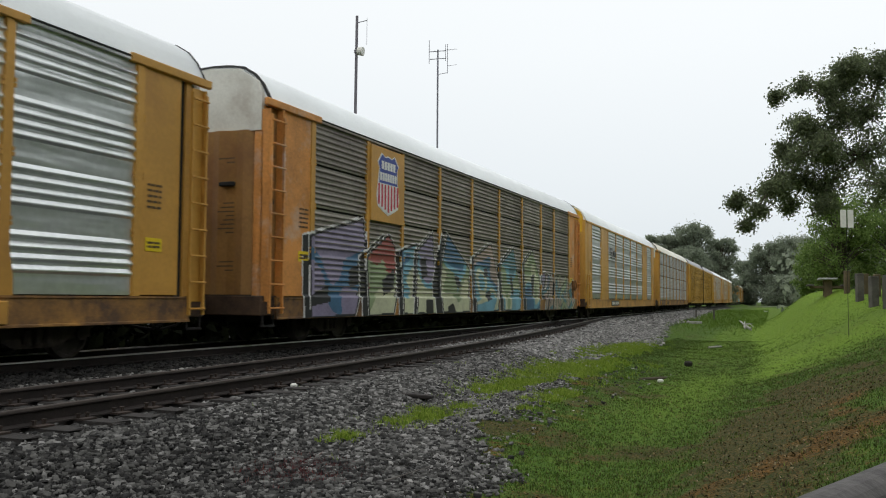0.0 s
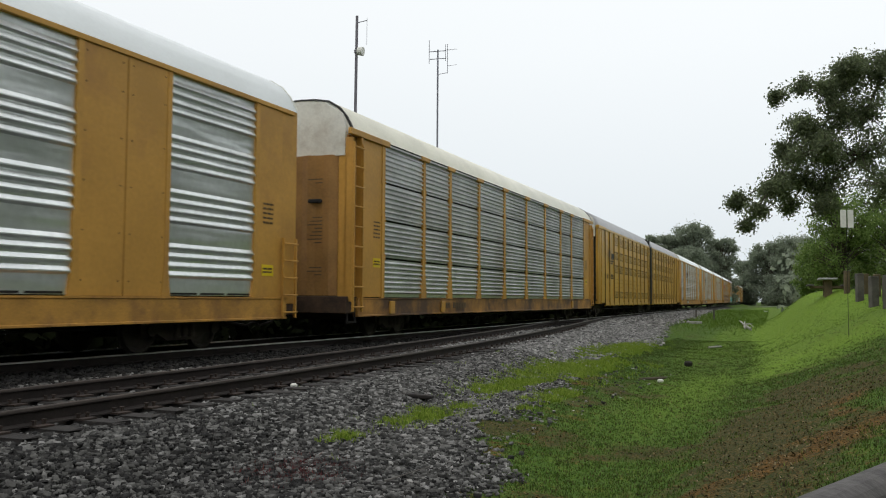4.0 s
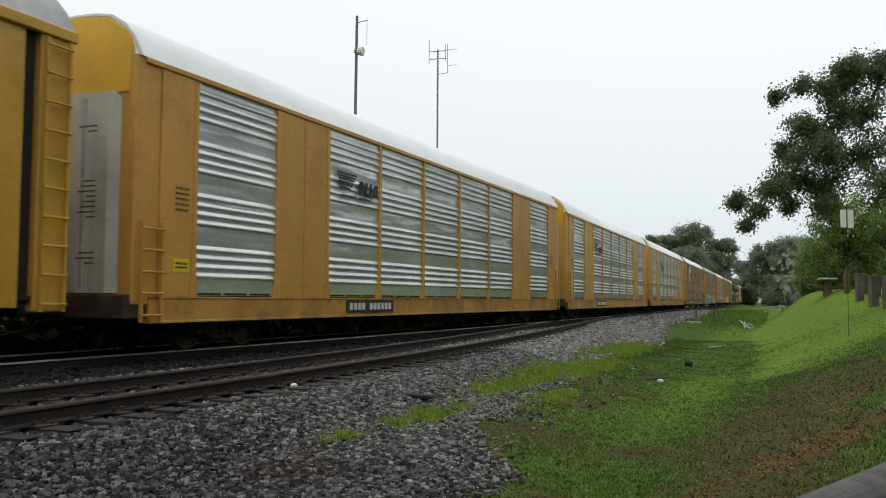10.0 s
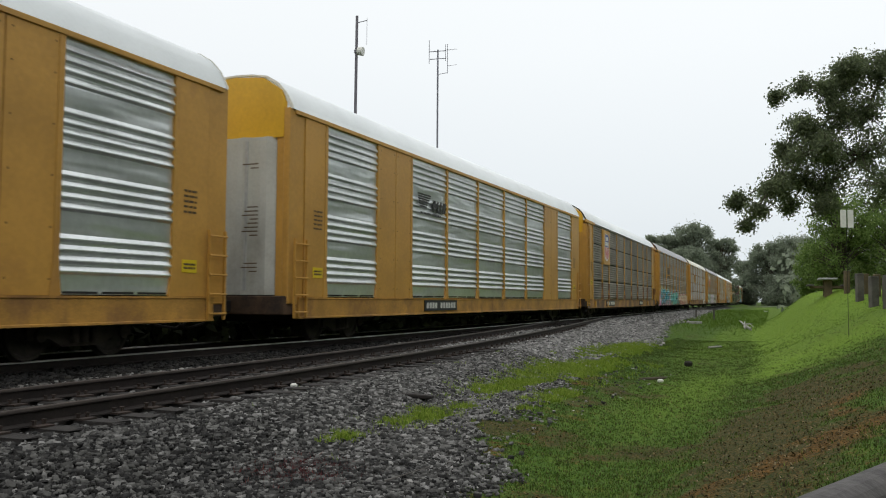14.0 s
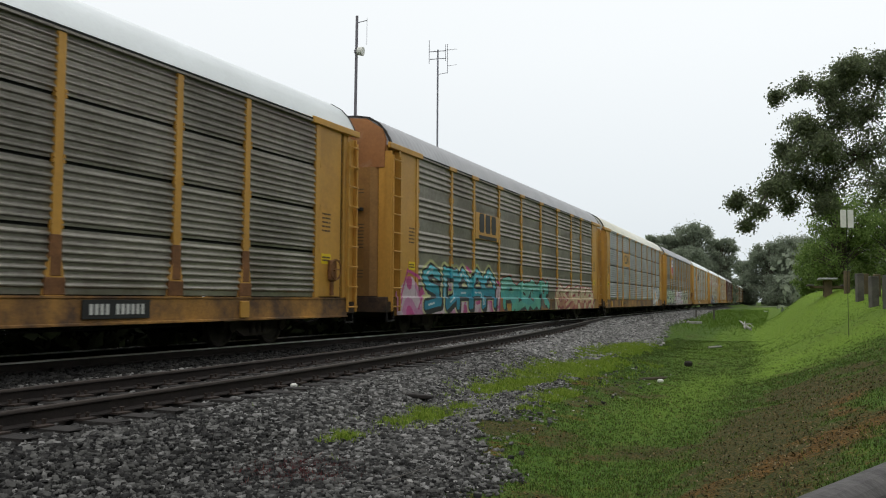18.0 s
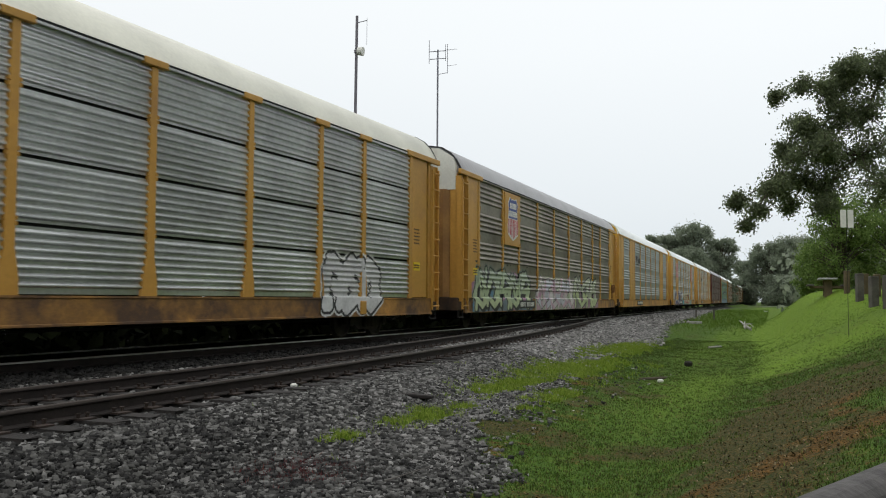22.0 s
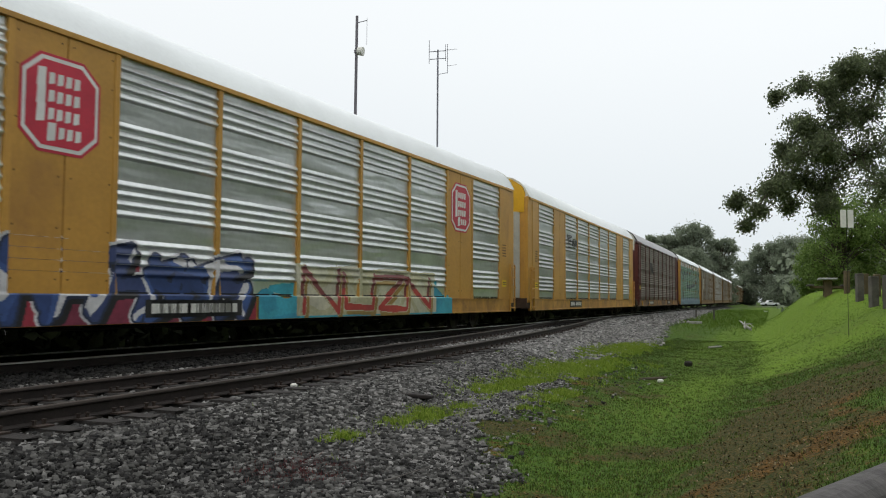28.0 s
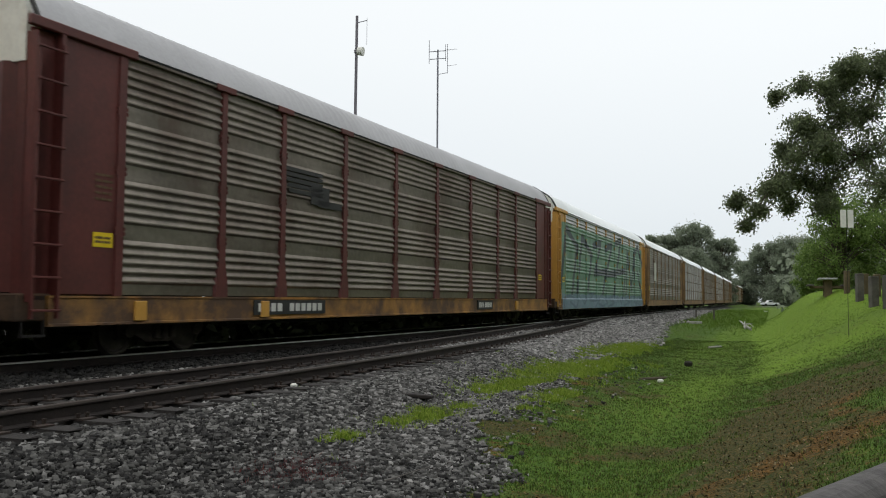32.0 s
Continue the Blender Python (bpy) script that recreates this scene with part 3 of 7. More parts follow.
def roof_build(hl, seams=0.0):
    prof = ROOF

    def build(bm):
        xs = [-hl]
        x = -hl + 0.6
        while seams and x < hl - 0.3:
            xs += [x - 0.05, x - 0.03, x + 0.03, x + 0.05]
            x += seams
        xs.append(hl)
        rings = []
        for i, x in enumerate(xs):
            up = 0.006 if (i % 4 in (2, 3) and 0 < i < len(xs) - 1) else 0.0
            rings.append([bm.verts.new((x, y, z + up)) for y, z in prof])
        for a, b in zip(rings, rings[1:]):
            for j in range(len(prof) - 1):
                bm.faces.new((a[j], a[j + 1], b[j + 1], b[j]))
        bm.faces.new([v for v in rings[0]][::-1])
        bm.faces.new(rings[-1])
    return build


def roof_edge_build(x):
    """A narrow strip round the end of the roof."""
    prof = ROOF

    def build(bm):
        s = 1 if x > 0 else -1
        rings = [[bm.verts.new((px, y * k, EAVE + (z - EAVE) * k + 0.004)) for y, z in prof] for px, k in ((x - s * 0.095, 1.012), (x - s * 0.06, 1.012), (x - s * 0.06, 0.965), (x - s * 0.095, 0.965))]
        for i in range(4):
            a, b = rings[i], rings[(i + 1) % 4]
            for j in range(len(prof) - 1):
                bm.faces.new((a[j], a[j + 1], b[j + 1], b[j]))
        bmesh.ops.recalc_face_normals(bm, faces=bm.faces)
    return build


def end_door_build(x, out, z0, z1, folds=True):
    """Folding end doors: a shallow curved face with upright folds."""
    def build(bm):
        pts = []
        n = 12
        for i in range(n + 1):
            y = -1.16 + 2.32 * i / n
            bulge = 0.14 * (1 - (y / 1.16) ** 2) + (0.07 if folds and i % 3 == 1 else 0)
            pts.append((x + out * bulge, y))
        lo = [bm.verts.new((px, py, z0)) for px, py in pts]
        hi = [bm.verts.new((px, py, z1)) for px, py in pts]
        for i in range(n):
            f = (lo[i], lo[i + 1], hi[i + 1], hi[i])
            bm.faces.new(f if out < 0 else f[::-1])
        b = [bm.verts.new(p) for p in ((x - out * 0.05, -1.16, z0), (x - out * 0.05, 1.16, z0), (x - out * 0.05, 1.16, z1), (x - out * 0.05, -1.16, z1))]
        bm.faces.new(b)
        bm.faces.new((*lo, b[1], b[0]))
        bm.faces.new((*hi, b[2], b[3]))
    return build


def end_cap_build(x, out):
    """The gable of the roof above the end doors, chamfered like the roof."""
    prof = [(-1.4, 4.62), (-1.42, EAVE + 0.15), (-1.3, EAVE + 0.45), (-0.8, EAVE + 0.76), (0, EAVE + 0.83), (0.8, EAVE + 0.76), (1.3, EAVE + 0.45), (1.42, EAVE + 0.15), (1.4, 4.62)]

    def build(bm):
        a = [bm.verts.new((x - out * 0.12, y, z)) for y, z in prof]
        b = [bm.verts.new((x + out * 0.10, y * 0.97, z - 0.01)) for y, z in prof]
        for i in range(len(prof)):
            j = (i + 1) % len(prof)
            bm.faces.new((a[i], a[j], b[j], b[i]))
        bm.faces.new(b)
        bm.faces.new(a[::-1])
    return build


def ladder_build(x0, x1, y, z0, z1, n):
    def build(bm):
        for x in (x0, x1):
            add_box(bm, x - 0.025, x + 0.025, y - 0.02, y + 0.03, z0, z1)
        for i in range(n):
            z = z0 + 0.12 + (z1 - z0 - 0.24) * i / (n - 1)
            add_rod(bm, (x0 - 0.03, y - 0.03, z), (x1 + 0.03, y - 0.03, z), 0.021, 6)
    return build


def wheelset_build(bm):
    """Two wheels and their axle, lying across the track."""
    prof = [(0.0, -0.07), (0.10, -0.09), (0.16, -0.02), (0.34, -0.02), (0.37, -0.065), (0.42, -0.065), (0.425, 0.035), (0.45, 0.045), (0.45, 0.065), (0.36, 0.065), (0.33, 0.02), (0.15, 0.02), (0.1, 0.08)]
    n = 20
    for side in (-1, 1):
        rings = []
        for r, y in prof:
            rings.append([bm.verts.new((r * math.cos(2 * math.pi * i / n), side * (0.7525 - y) , r * math.sin(2 * math.pi * i / n))) for i in range(n)] if r else None)
        for a, b in zip(rings[1:], rings[2:]):
            for i in range(n):
                f = (a[i], a[(i + 1) % n], b[(i + 1) % n], b[i])
                bm.faces.new(f if side > 0 else f[::-1])
        bm.faces.new(rings[1])
        # raised hub bolts
        for k in range(3):
            a = 2 * math.pi * k / 3
            add_rod(bm, (0.06 * math.cos(a), side * 0.84, 0.06 * math.sin(a)), (0.06 * math.cos(a), side * 0.865, 0.06 * math.sin(a)), 0.02, 6)
    add_rod(bm, (0, -0.9, 0), (0, 0.9, 0), 0.075, 10)


def side_frame_build(bm):
    """Cast side frame with a raised middle, spring opening and bearing jaws."""
    y0, y1 = -1.06, -0.95
    prof = [(-1.12, 0.36), (-1.12, 0.56), (-0.85, 0.64), (-0.42, 0.76), (0.42, 0.76), (0.85, 0.64), (1.12, 0.56), (1.12, 0.36), (0.7, 0.36), (0.42, 0.22), (-0.42, 0.22), (-0.7, 0.36)]
    a = [bm.verts.new((x, y0, z)) for x, z in prof]
    b = [bm.verts.new((x, y1, z)) for x, z in prof]
    bm.faces.new(a)
    bm.faces.new(b[::-1])
    for i in range(len(prof)):
        j = (i + 1) % len(prof)
        bm.faces.new((a[j], a[i], b[i], b[j]))
    for x in (-0.89, 0.89):
        add_rod(bm, (x, y0 - 0.06, 0.42), (x, y0, 0.42), 0.11, 10)
    for x in (-0.2, 0.0, 0.2):
        add_rod(bm, (x, y0 - 0.03, 0.28), (x, y0 - 0.03, 0.52), 0.07, 8)


WHEELS = []


def truck(car, x):
    tr = new("truck")
    tr.parent = car
    tr.location = (x, 0, 0)
    piece("side_frame", ("near",), side_frame_build, M["truck_steel"], tr)
    piece("side_frame", ("near",), side_frame_build, M["truck_steel"], tr, turn=math.pi)
    piece("bolster", ("b",), boxes((-0.22, 0.22, -0.95, 0.95, 0.3, 0.66), bevel=0.03), M["steel"], tr)
    for ax in (-0.89, 0.89):
        w = piece("wheelset", ("w",), wheelset_build, M["wheel"], tr, place=(ax, 0, 0.425))
        WHEELS.append((w, car, ax))


M["wheel"] = material("worn_wheel_steel", (0.07, 0.06, 0.052), 0.65, 0.4, 0.3, 4, 20, 0.1)
# near-black standing for shade in seams, slots and the interior; also the latch
M["dark_gap"] = material("gap_shade_and_latch_black", (0.012, 0.012, 0.012), 0.9)
M["vent"] = material("perforated_yellow_panel", (0.12, 0.068, 0.016), 0.7, 0.0, 0.2, 1.5, 60, 0.4)
M["yellow_label"] = material("yellow_label", (0.75, 0.55, 0.01), 0.5, 0, 0.08)
M["dark_letter"] = material("dark_lettering", (0.10, 0.06, 0.025), 0.6, 0, 0.15)
M["white_letter"] = material("white_lettering", (0.62, 0.62, 0.58), 0.6, 0, 0.15)
M["blue"] = material("blue_enamel", (0.03, 0.06, 0.30), 0.5, 0, 0.15)
M["red"] = material("red_enamel", (0.52, 0.03, 0.06), 0.5, 0, 0.15)
M["white_enamel"] = material("white_enamel", (0.72, 0.72, 0.70), 0.5, 0, 0.1)


def under_build(hl):
    def build(bm):
        add_box(bm, -hl + 0.3, hl - 0.3, -0.35, 0.35, 0.5, 1.0)
        add_box(bm, -hl, hl, -1.5, 1.5, 0.98, 1.04)
        x = -hl + 1.2
        while x < hl - 1:
            add_box(bm, x - 0.05, x + 0.05, -1.5, 1.5, 0.72, 0.98)
            x += 1.9
        add_box(bm, -3.2, -1.6, -1.1, -0.5, 0.42, 0.8)
        add_rod(bm, (1.2, -0.9, 0.66), (2.6, -0.9, 0.66), 0.19, 12)
        add_rod(bm, (-8, -1.2, 0.5), (7.5, -1.2, 0.5), 0.022, 6)
    return build


def coupler_build(x, out):
    def build(bm):
        add_box(bm, min(x - out * 0.3, x + out * 0.5), max(x - out * 0.3, x + out * 0.5), -0.12, 0.12, 0.72, 0.98, bevel=0.02)
        add_box(bm, min(x + out * 0.45, x + out * 1.2), max(x + out * 0.45, x + out * 1.2), -0.2, 0.2, 0.7, 1.0, bevel=0.05)
        pts = [(x - out * 0.1, 0.5, 0.75), (x + out * 0.3, 0.5, 0.45), (x + out * 0.9, 0.45, 0.36), (x + out * 1.2, 0.4, 0.46)]
        for a, b in zip(pts, pts[1:]):
            add_rod(bm, a, b, 0.03, 6)
    return build


POSTS = [-11.69, -8.98, -6.91, -4.22, -1.416, 1.416, 4.22, 6.91, 8.98, 11.69]


def label_bars(x0, x1, z0, z1, rows, y, fill=0.7, seed=1):
    """Bars that stand for small writing: rows of short strokes."""
    rnd = random.Random(seed)
    lots = []
    h = (z1 - z0) / rows
    for r in range(rows):
        x = x0
        while x < x1 - 0.02:
            w = min(rnd.uniform(0.5, 1.6) * h, x1 - x)
            lots.append((x, x + w * 0.8, y - 0.004, y, z0 + h * r + h * 0.2, z0 + h * r + h * 0.2 + h * fill * 0.8))
            x += w
    return lots


def number_plate(car, x0, x1, dark=True):
    """Reporting marks on the sill as plain bars."""
    if dark:
        piece("marks_plate", (x0, x1), boxes((x0 - 0.12, x1 + 0.12, -1.592, -1.57, SILL_LOW + 0.1, SILL_TOP - 0.06)), M["black"], car, "black plate on the sill")
    w = (x1 - x0) / 11
    lots = []
    for i in range(11):
        if i == 4:
            continue
        a = x0 + w * i
        lots.append((a + 0.02, a + w * 0.8, -1.597, -1.592, SILL_LOW + 0.17, SILL_TOP - 0.13))
    piece("marks", (x0, x1, dark), boxes(*lots), M["white_letter"] if dark else M["dark_letter"], car, "white bars of the reporting marks" if dark else "")


def flat_shape(bm, pts, y):
    """A thin plate with the outline pts (x, z) standing at y on the near side."""
    a = [bm.verts.new((x, y, z)) for x, z in pts]
    b = [bm.verts.new((x, y + 0.005, z)) for x, z in pts]
    bm.faces.new(a)
    bm.faces.new(b[::-1])
    for i in range(len(pts)):
        j = (i + 1) % len(pts)
        bm.faces.new((a[j], a[i], b[i], b[j]))


def plates(y, *outlines):
    def build(bm):
        for pts in outlines:
            flat_shape(bm, pts, y)
        bmesh.ops.recalc_face_normals(bm, faces=bm.faces)
    return build


def rect(x0, x1, z0, z1):
    return [(x0, z0), (x1, z0), (x1, z1), (x0, z1)]


def shield_panel(car, x0, x1, z0):
    """A yellow board with a blue-topped shield over red and white stripes."""
    board = piece("emblem_board", (x0, z0), boxes((x0, x1, -1.60, -1.55, z0, PANEL_TOP - 0.06), bevel=0.01), M["yellow"], car, "yellow board with a blue, red and white shield")
    c, w, t = (x0 + x1) / 2, 0.60, PANEL_TOP - 0.22
    b = t - 1.62
    top = [(c - w * 0.62, t - 0.02), (c - w * 0.3, t - 0.10), (c, t - 0.06), (c + w * 0.3, t - 0.10), (c + w * 0.62, t - 0.02), (c + w * 0.98, t - 0.26), (c + w * 0.84, t - 0.42), (c + w * 0.9, t - 0.80), (c - w * 0.9, t - 0.80), (c - w * 0.84, t - 0.42), (c - w * 0.98, t - 0.26)]
    low = [(c - w * 0.9, t - 0.80), (c + w * 0.9, t - 0.80), (c + w * 1.05, t - 1.15), (c + w * 0.95, t - 1.40), (c + w * 0.4, t - 1.54), (c, b), (c - w * 0.4, t - 1.54), (c - w * 0.95, t - 1.40), (c - w * 1.05, t - 1.15)]
    edge = [(c + (x - c) * 1.08, (t - 0.82) + (z - t + 0.82) * 1.045) for x, z in top[:8] + low[2:] + top[-2:]]
    piece("shield_edge", (x0, z0), plates(-1.606, edge), M["white_enamel"], board)
    piece("shield_field", (x0, z0), plates(-1.611, low), M["white_enamel"], board)
    piece("shield_top", (x0, z0), plates(-1.612, top), M["blue"], board)
    for i in range(7):
        x = c - w * 0.93 + w * 1.86 * i / 6
        drop = 1.36 + 0.20 * (1 - abs(x - c) / w)
        piece("stripe", (x0, z0, i), plates(-1.617, rect(x - 0.045, x + 0.045, t - drop, t - 0.82)), M["red"], board)
    bars = [rect(c - 0.41 + 0.17 * i, c - 0.28 + 0.17 * i, t - 0.42, t - 0.20) for i in range(5)] + [rect(c - 0.50 + 0.145 * i, c - 0.39 + 0.145 * i, t - 0.73, t - 0.51) for i in range(7)]
    piece("shield_bars", (x0, z0), plates(-1.617, *bars), M["white_enamel"], board)


def octagon(car, c, z, w, h, y):
    def oct_(k):
        return [(c + sx * w * k * a, z + sz * h * k * b) for sx, sz, a, b in ((-1, 1, 0.55, 1), (1, 1, 0.55, 1), (1, 1, 1, 0.62), (1, -1, 1, 0.62), (1, -1, 0.55, 1), (-1, -1, 0.55, 1), (-1, -1, 1, 0.62), (-1, 1, 1, 0.62))]
    em = piece("octagon", (c, z), plates(y, oct_(1.0)), M["red"], car, "red and white octagonal emblem")
    piece("emblem_line", (c, z), plates(y - 0.005, oct_(0.94)), M["white_enamel"], em)
    piece("emblem_field", (c, z), plates(y - 0.010, oct_(0.86)), M["red"], em)
    bars = []
    for r in range(4):
        zz = z + h * (0.5 - 0.36 * r)
        x = c - w * (0.62 if r < 3 else 0.35)
        for i in range(5 if r < 3 else 4):
            hh = h * (0.2 if i == 0 else 0.13)
            k = w * (0.24 if i == 0 else 0.17)
            bars.append([(x, zz - hh), (x + k * 0.85, zz - hh + 0.03), (x + k * 0.9, zz + hh), (x + k * 0.1, zz + hh * 0.9)])
            x += k + w * 0.04
    for i, bar in enumerate(bars):
        piece("emblem_bar", (c, z, i), plates(y - 0.015, bar), M["white_enamel"], em)


def horse_mark(car, x, z, w, mat, y):
    """A striped mark of slanting bars with two blocky shapes after it."""
    out = []
    for i in range(6):
        zz = z + 0.20 - 0.072 * i
        left, right = x - w * 0.5 + 0.03 * i, x - w * (0.02 + 0.03 * i)
        out.append([(left, zz), (right - 0.02, zz - 0.01), (right, zz + 0.035), (left - 0.05, zz + 0.045)])
    for k in (0.02, 0.17, 0.29):
        a = x + w * k
        out.append([(a, z - 0.24), (a + 0.15, z - 0.24), (a + 0.22, z + 0.12), (a + 0.06, z + 0.12)])
    out.append([(x + w * 0.04, z + 0.12), (x + w * 0.15, z + 0.12), (x + w * 0.30, z - 0.24), (x + w * 0.19, z - 0.24)])
    out.append([(x + w * 0.40, z - 0.24), (x + w * 0.54, z - 0.22), (x + w * 0.56, z + 0.10), (x + w * 0.44, z + 0.12)])
    out += [rect(x - w * 0.4 + 0.11 * i, x - w * 0.4 + 0.11 * i + 0.075, z - 0.36, z - 0.30) for i in range(14) if i != 7]
    piece("emblem", (x, z, w), plates(y, *out), mat, car, "black striped emblem and bars")


def word_board(car, x0, x1, z0, z1, shape):
    """A yellow square on the ribbed side with dark plain shapes on it."""
    board = piece("emblem_board", (x0, z0), boxes((x0, x1, -1.558, -1.5, z0, z1), bevel=0.006), M["yellow"], car, "yellow painted square with dark shapes")
    c, w, zc = (x0 + x1) / 2, (x1 - x0), (z0 + z1) / 2 + 0.08
    out = []
    if shape == "rings":
        zc -= 0.06
        out = [rect(c - 0.78, c - 0.66, zc - 0.24, zc + 0.24), rect(c - 0.72, c - 0.12, zc + 0.17, zc + 0.28), rect(c - 0.72, c - 0.02, zc - 0.28, zc - 0.17), rect(c + 0.02, c + 0.14, zc - 0.28, zc + 0.28), [(c + 0.06, zc + 0.28), (c + 0.22, zc + 0.28), (c + 0.66, zc - 0.28), (c + 0.5, zc - 0.28)], rect(c + 0.58, c + 0.70, zc - 0.28, zc + 0.28)]
    else:
        for k in (-0.62, 0.02, 0.66):
            out.append([(c + k - 0.26, zc - 0.2), (c + k - 0.16, zc - 0.3), (c + k + 0.2, zc - 0.3), (c + k + 0.26, zc - 0.1), (c + k + 0.2, zc + 0.36), (c + k - 0.2, zc + 0.36), (c + k - 0.26, zc + 0.2)])
        out.append(rect(c - 0.9, c + 0.98, zc - 0.52, zc - 0.4))
    piece("emblem_shape", (x0, z0), plates(-1.564, *out), M["black"], board)


def brake_wheel_build(bm, x, z):
    """A spoked hand wheel standing off the end sheet."""
    ring = [(x + 0.24 * math.cos(k * math.pi / 8), -1.67, z + 0.24 * math.sin(k * math.pi / 8)) for k in range(16)]
    for a, b in zip(ring, ring[1:] + ring[:1]):
        add_rod(bm, a, b, 0.02, 6)
    for k in range(0, 16, 4):
        add_rod(bm, (x, -1.67, z), ring[k], 0.014, 5)
    add_rod(bm, (x, -1.68, z), (x, -1.6, z), 0.04, 8)


def end_details(car, spec, out):
    """Doors, gable, ladders and running gear at one end; out is -1 or 1."""
    x = (END_POST if spec["kind"] == "post" else END) * out
    fm = M[spec.get("ends", spec["frame"])]
    cap = M[spec["cap"]]
    # yellow doors take the bay paint, darkened for the shade between cars
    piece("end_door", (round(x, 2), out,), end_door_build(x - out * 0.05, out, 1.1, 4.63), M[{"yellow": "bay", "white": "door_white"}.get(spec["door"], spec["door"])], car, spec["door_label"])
    piece("gable", (round(x, 2), out,), end_cap_build(x - out * 0.1, out), cap, car, spec["cap_label"])
    for y in (-1.3, 1.3):
        piece("door_post", (round(x, 2), out, y), boxes((min(x - out * 0.4, x - out * 0.02), max(x - out * 0.4, x - out * 0.02), y - 0.13, y + 0.13, 0.95, 4.63), bevel=0.02), fm, car)
    if spec["kind"] == "post":
        xa, xb = sorted((x + out * 0.0, x + out * 0.14))
        piece("door_latch", (round(x, 2), out), boxes((xa, xb, -0.75, -0.35, 3.42, 3.52), bevel=0.02), M["dark_gap"], car)
    else:
        xa, xb = sorted((x + out * 0.02, x + out * 0.125))
        piece("door_bar", (round(x, 2), out), boxes((xa, xb, -0.5, -0.42, 1.2, 4.55), (xa, xb, 0.42, 0.5, 1.2, 4.55), bevel=0.012), M["pale"], car, "grey upright bars on the end door")
    piece("coupler", (round(x, 2), out,), coupler_build(x, out), M["steel"], car)
    piece("end_sill", (round(x, 2), out,), boxes((min(x - out * 0.5, x + out * 0.12), max(x - out * 0.5, x + out * 0.12), -1.5, 1.5, 0.66, 1.08), bevel=0.02), M["end_dirt"], car)
    for side in (0.0, math.pi):
        o = out if side == 0 else -out
        if spec["kind"] == "post":
            xa, xb = sorted((o * 11.72, o * (12.78 if out > 0 else 12.92)))
            piece("end_sheet", (o, out), boxes((xa, xb, -1.53, -1.44, PANEL_LOW, EAVE - 0.04), bevel=0.01), fm, car, turn=side)
            xa, xb = sorted((o * 13.1, o * 13.46))
            deep = -1.52 if out > 0 else -1.42
            piece("corner_post", (o, out), boxes((xa, xb, deep, -1.36, 0.95, EAVE - 0.18), (xa - 0.02 if o < 0 else xb - 0.03, xa + 0.03 if o < 0 else xb + 0.02, -1.58, -1.36, 0.95, EAVE - 0.18), bevel=0.01), fm, car, turn=side)
            xa, xb = sorted((o * 12.76, o * 13.12))
            if out > 0:
                piece("door_slot", (o,), boxes((min(o * 12.78, o * 12.96), max(o * 12.78, o * 12.96), -1.44, -1.38, 1.05, EAVE - 0.1)), M["dark_gap"], car, turn=side)
                piece("slot_lip", (o,), boxes((min(o * 12.96, o * 13.12), max(o * 12.96, o * 13.12), -1.5, -1.38, 1.0, EAVE - 0.1), bevel=0.01), fm, car, turn=side)
            else:
                xa, xb = sorted((o * 13.0, o * 13.44))
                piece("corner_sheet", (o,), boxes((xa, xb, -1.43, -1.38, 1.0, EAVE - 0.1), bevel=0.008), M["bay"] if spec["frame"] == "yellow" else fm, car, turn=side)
                xa, xb = sorted((o * 12.93, o * 13.01))
                piece("bay_post", (o,), boxes((xa, xb, -1.59, -1.40, 0.95, EAVE - 0.1), bevel=0.01), fm, car, turn=side)
            xa, xb = sorted((o * 13.02, o * 13.42)) if out > 0 else sorted((o * 12.99, o * 13.46))
            piece("ladder", (o, out), ladder_build(xa, xb, -1.62, 0.7, EAVE - 0.3, 9), fm, car, turn=side)
            xa, xb = sorted((o * 11.4, o * 13.6))
            piece("header", (o,), boxes((xa, xb, -1.60, -1.5, EAVE - 0.12, EAVE + 0.04), bevel=0.015), fm, car, turn=side)
            xa, xb = sorted((o * 13.1, o * 13.52))
            piece("jacking_step", (o,), boxes((xa, xb, -1.52, -1.44, 0.42, 0.46), (xa, xa + 0.03, -1.5, -1.46, 0.44, 0.7), (xb - 0.03, xb, -1.5, -1.46, 0.44, 0.7)), M["steel"], car, turn=side)
            if spec.get("brake") and (out > 0 or side):
                gear = piece("hand_brake", (o,), lambda bm, o=o: (add_box(bm, o * 12.35 - 0.16, o * 12.35 + 0.16, -1.62, -1.53, 1.45, 1.95, bevel=0.03), add_box(bm, o * 12.35 - 0.05, o * 12.35 + 0.05, -1.59, -1.53, 1.1, 1.45)), M["rust"], car, "rusty hand brake gear", turn=side)
                piece("brake_wheel", (o,), lambda bm, o=o: brake_wheel_build(bm, o * 12.35, 1.72), M["rust"], gear)
        else:
            xa, xb = sorted((o * 11.67, o * 12.62))
            piece("end_sheet", (o,), boxes((xa, xb, -1.545, -1.44, PANEL_LOW - 0.02, EAVE - 0.02), bevel=0.008), fm, car, turn=side)
            xa, xb = sorted((o * 12.62, o * 13.24))
            piece("corner_post", (o,), boxes((xa, xb, -1.525, -1.36, 0.9, EAVE + 0.02), bevel=0.02), fm, car, turn=side)
            xa, xb = sorted((o * 12.62, o * 13.10))
            piece("ladder", (o,), ladder_build(xa, xb, -1.62, 0.6, 2.35, 5), fm, car, turn=side)


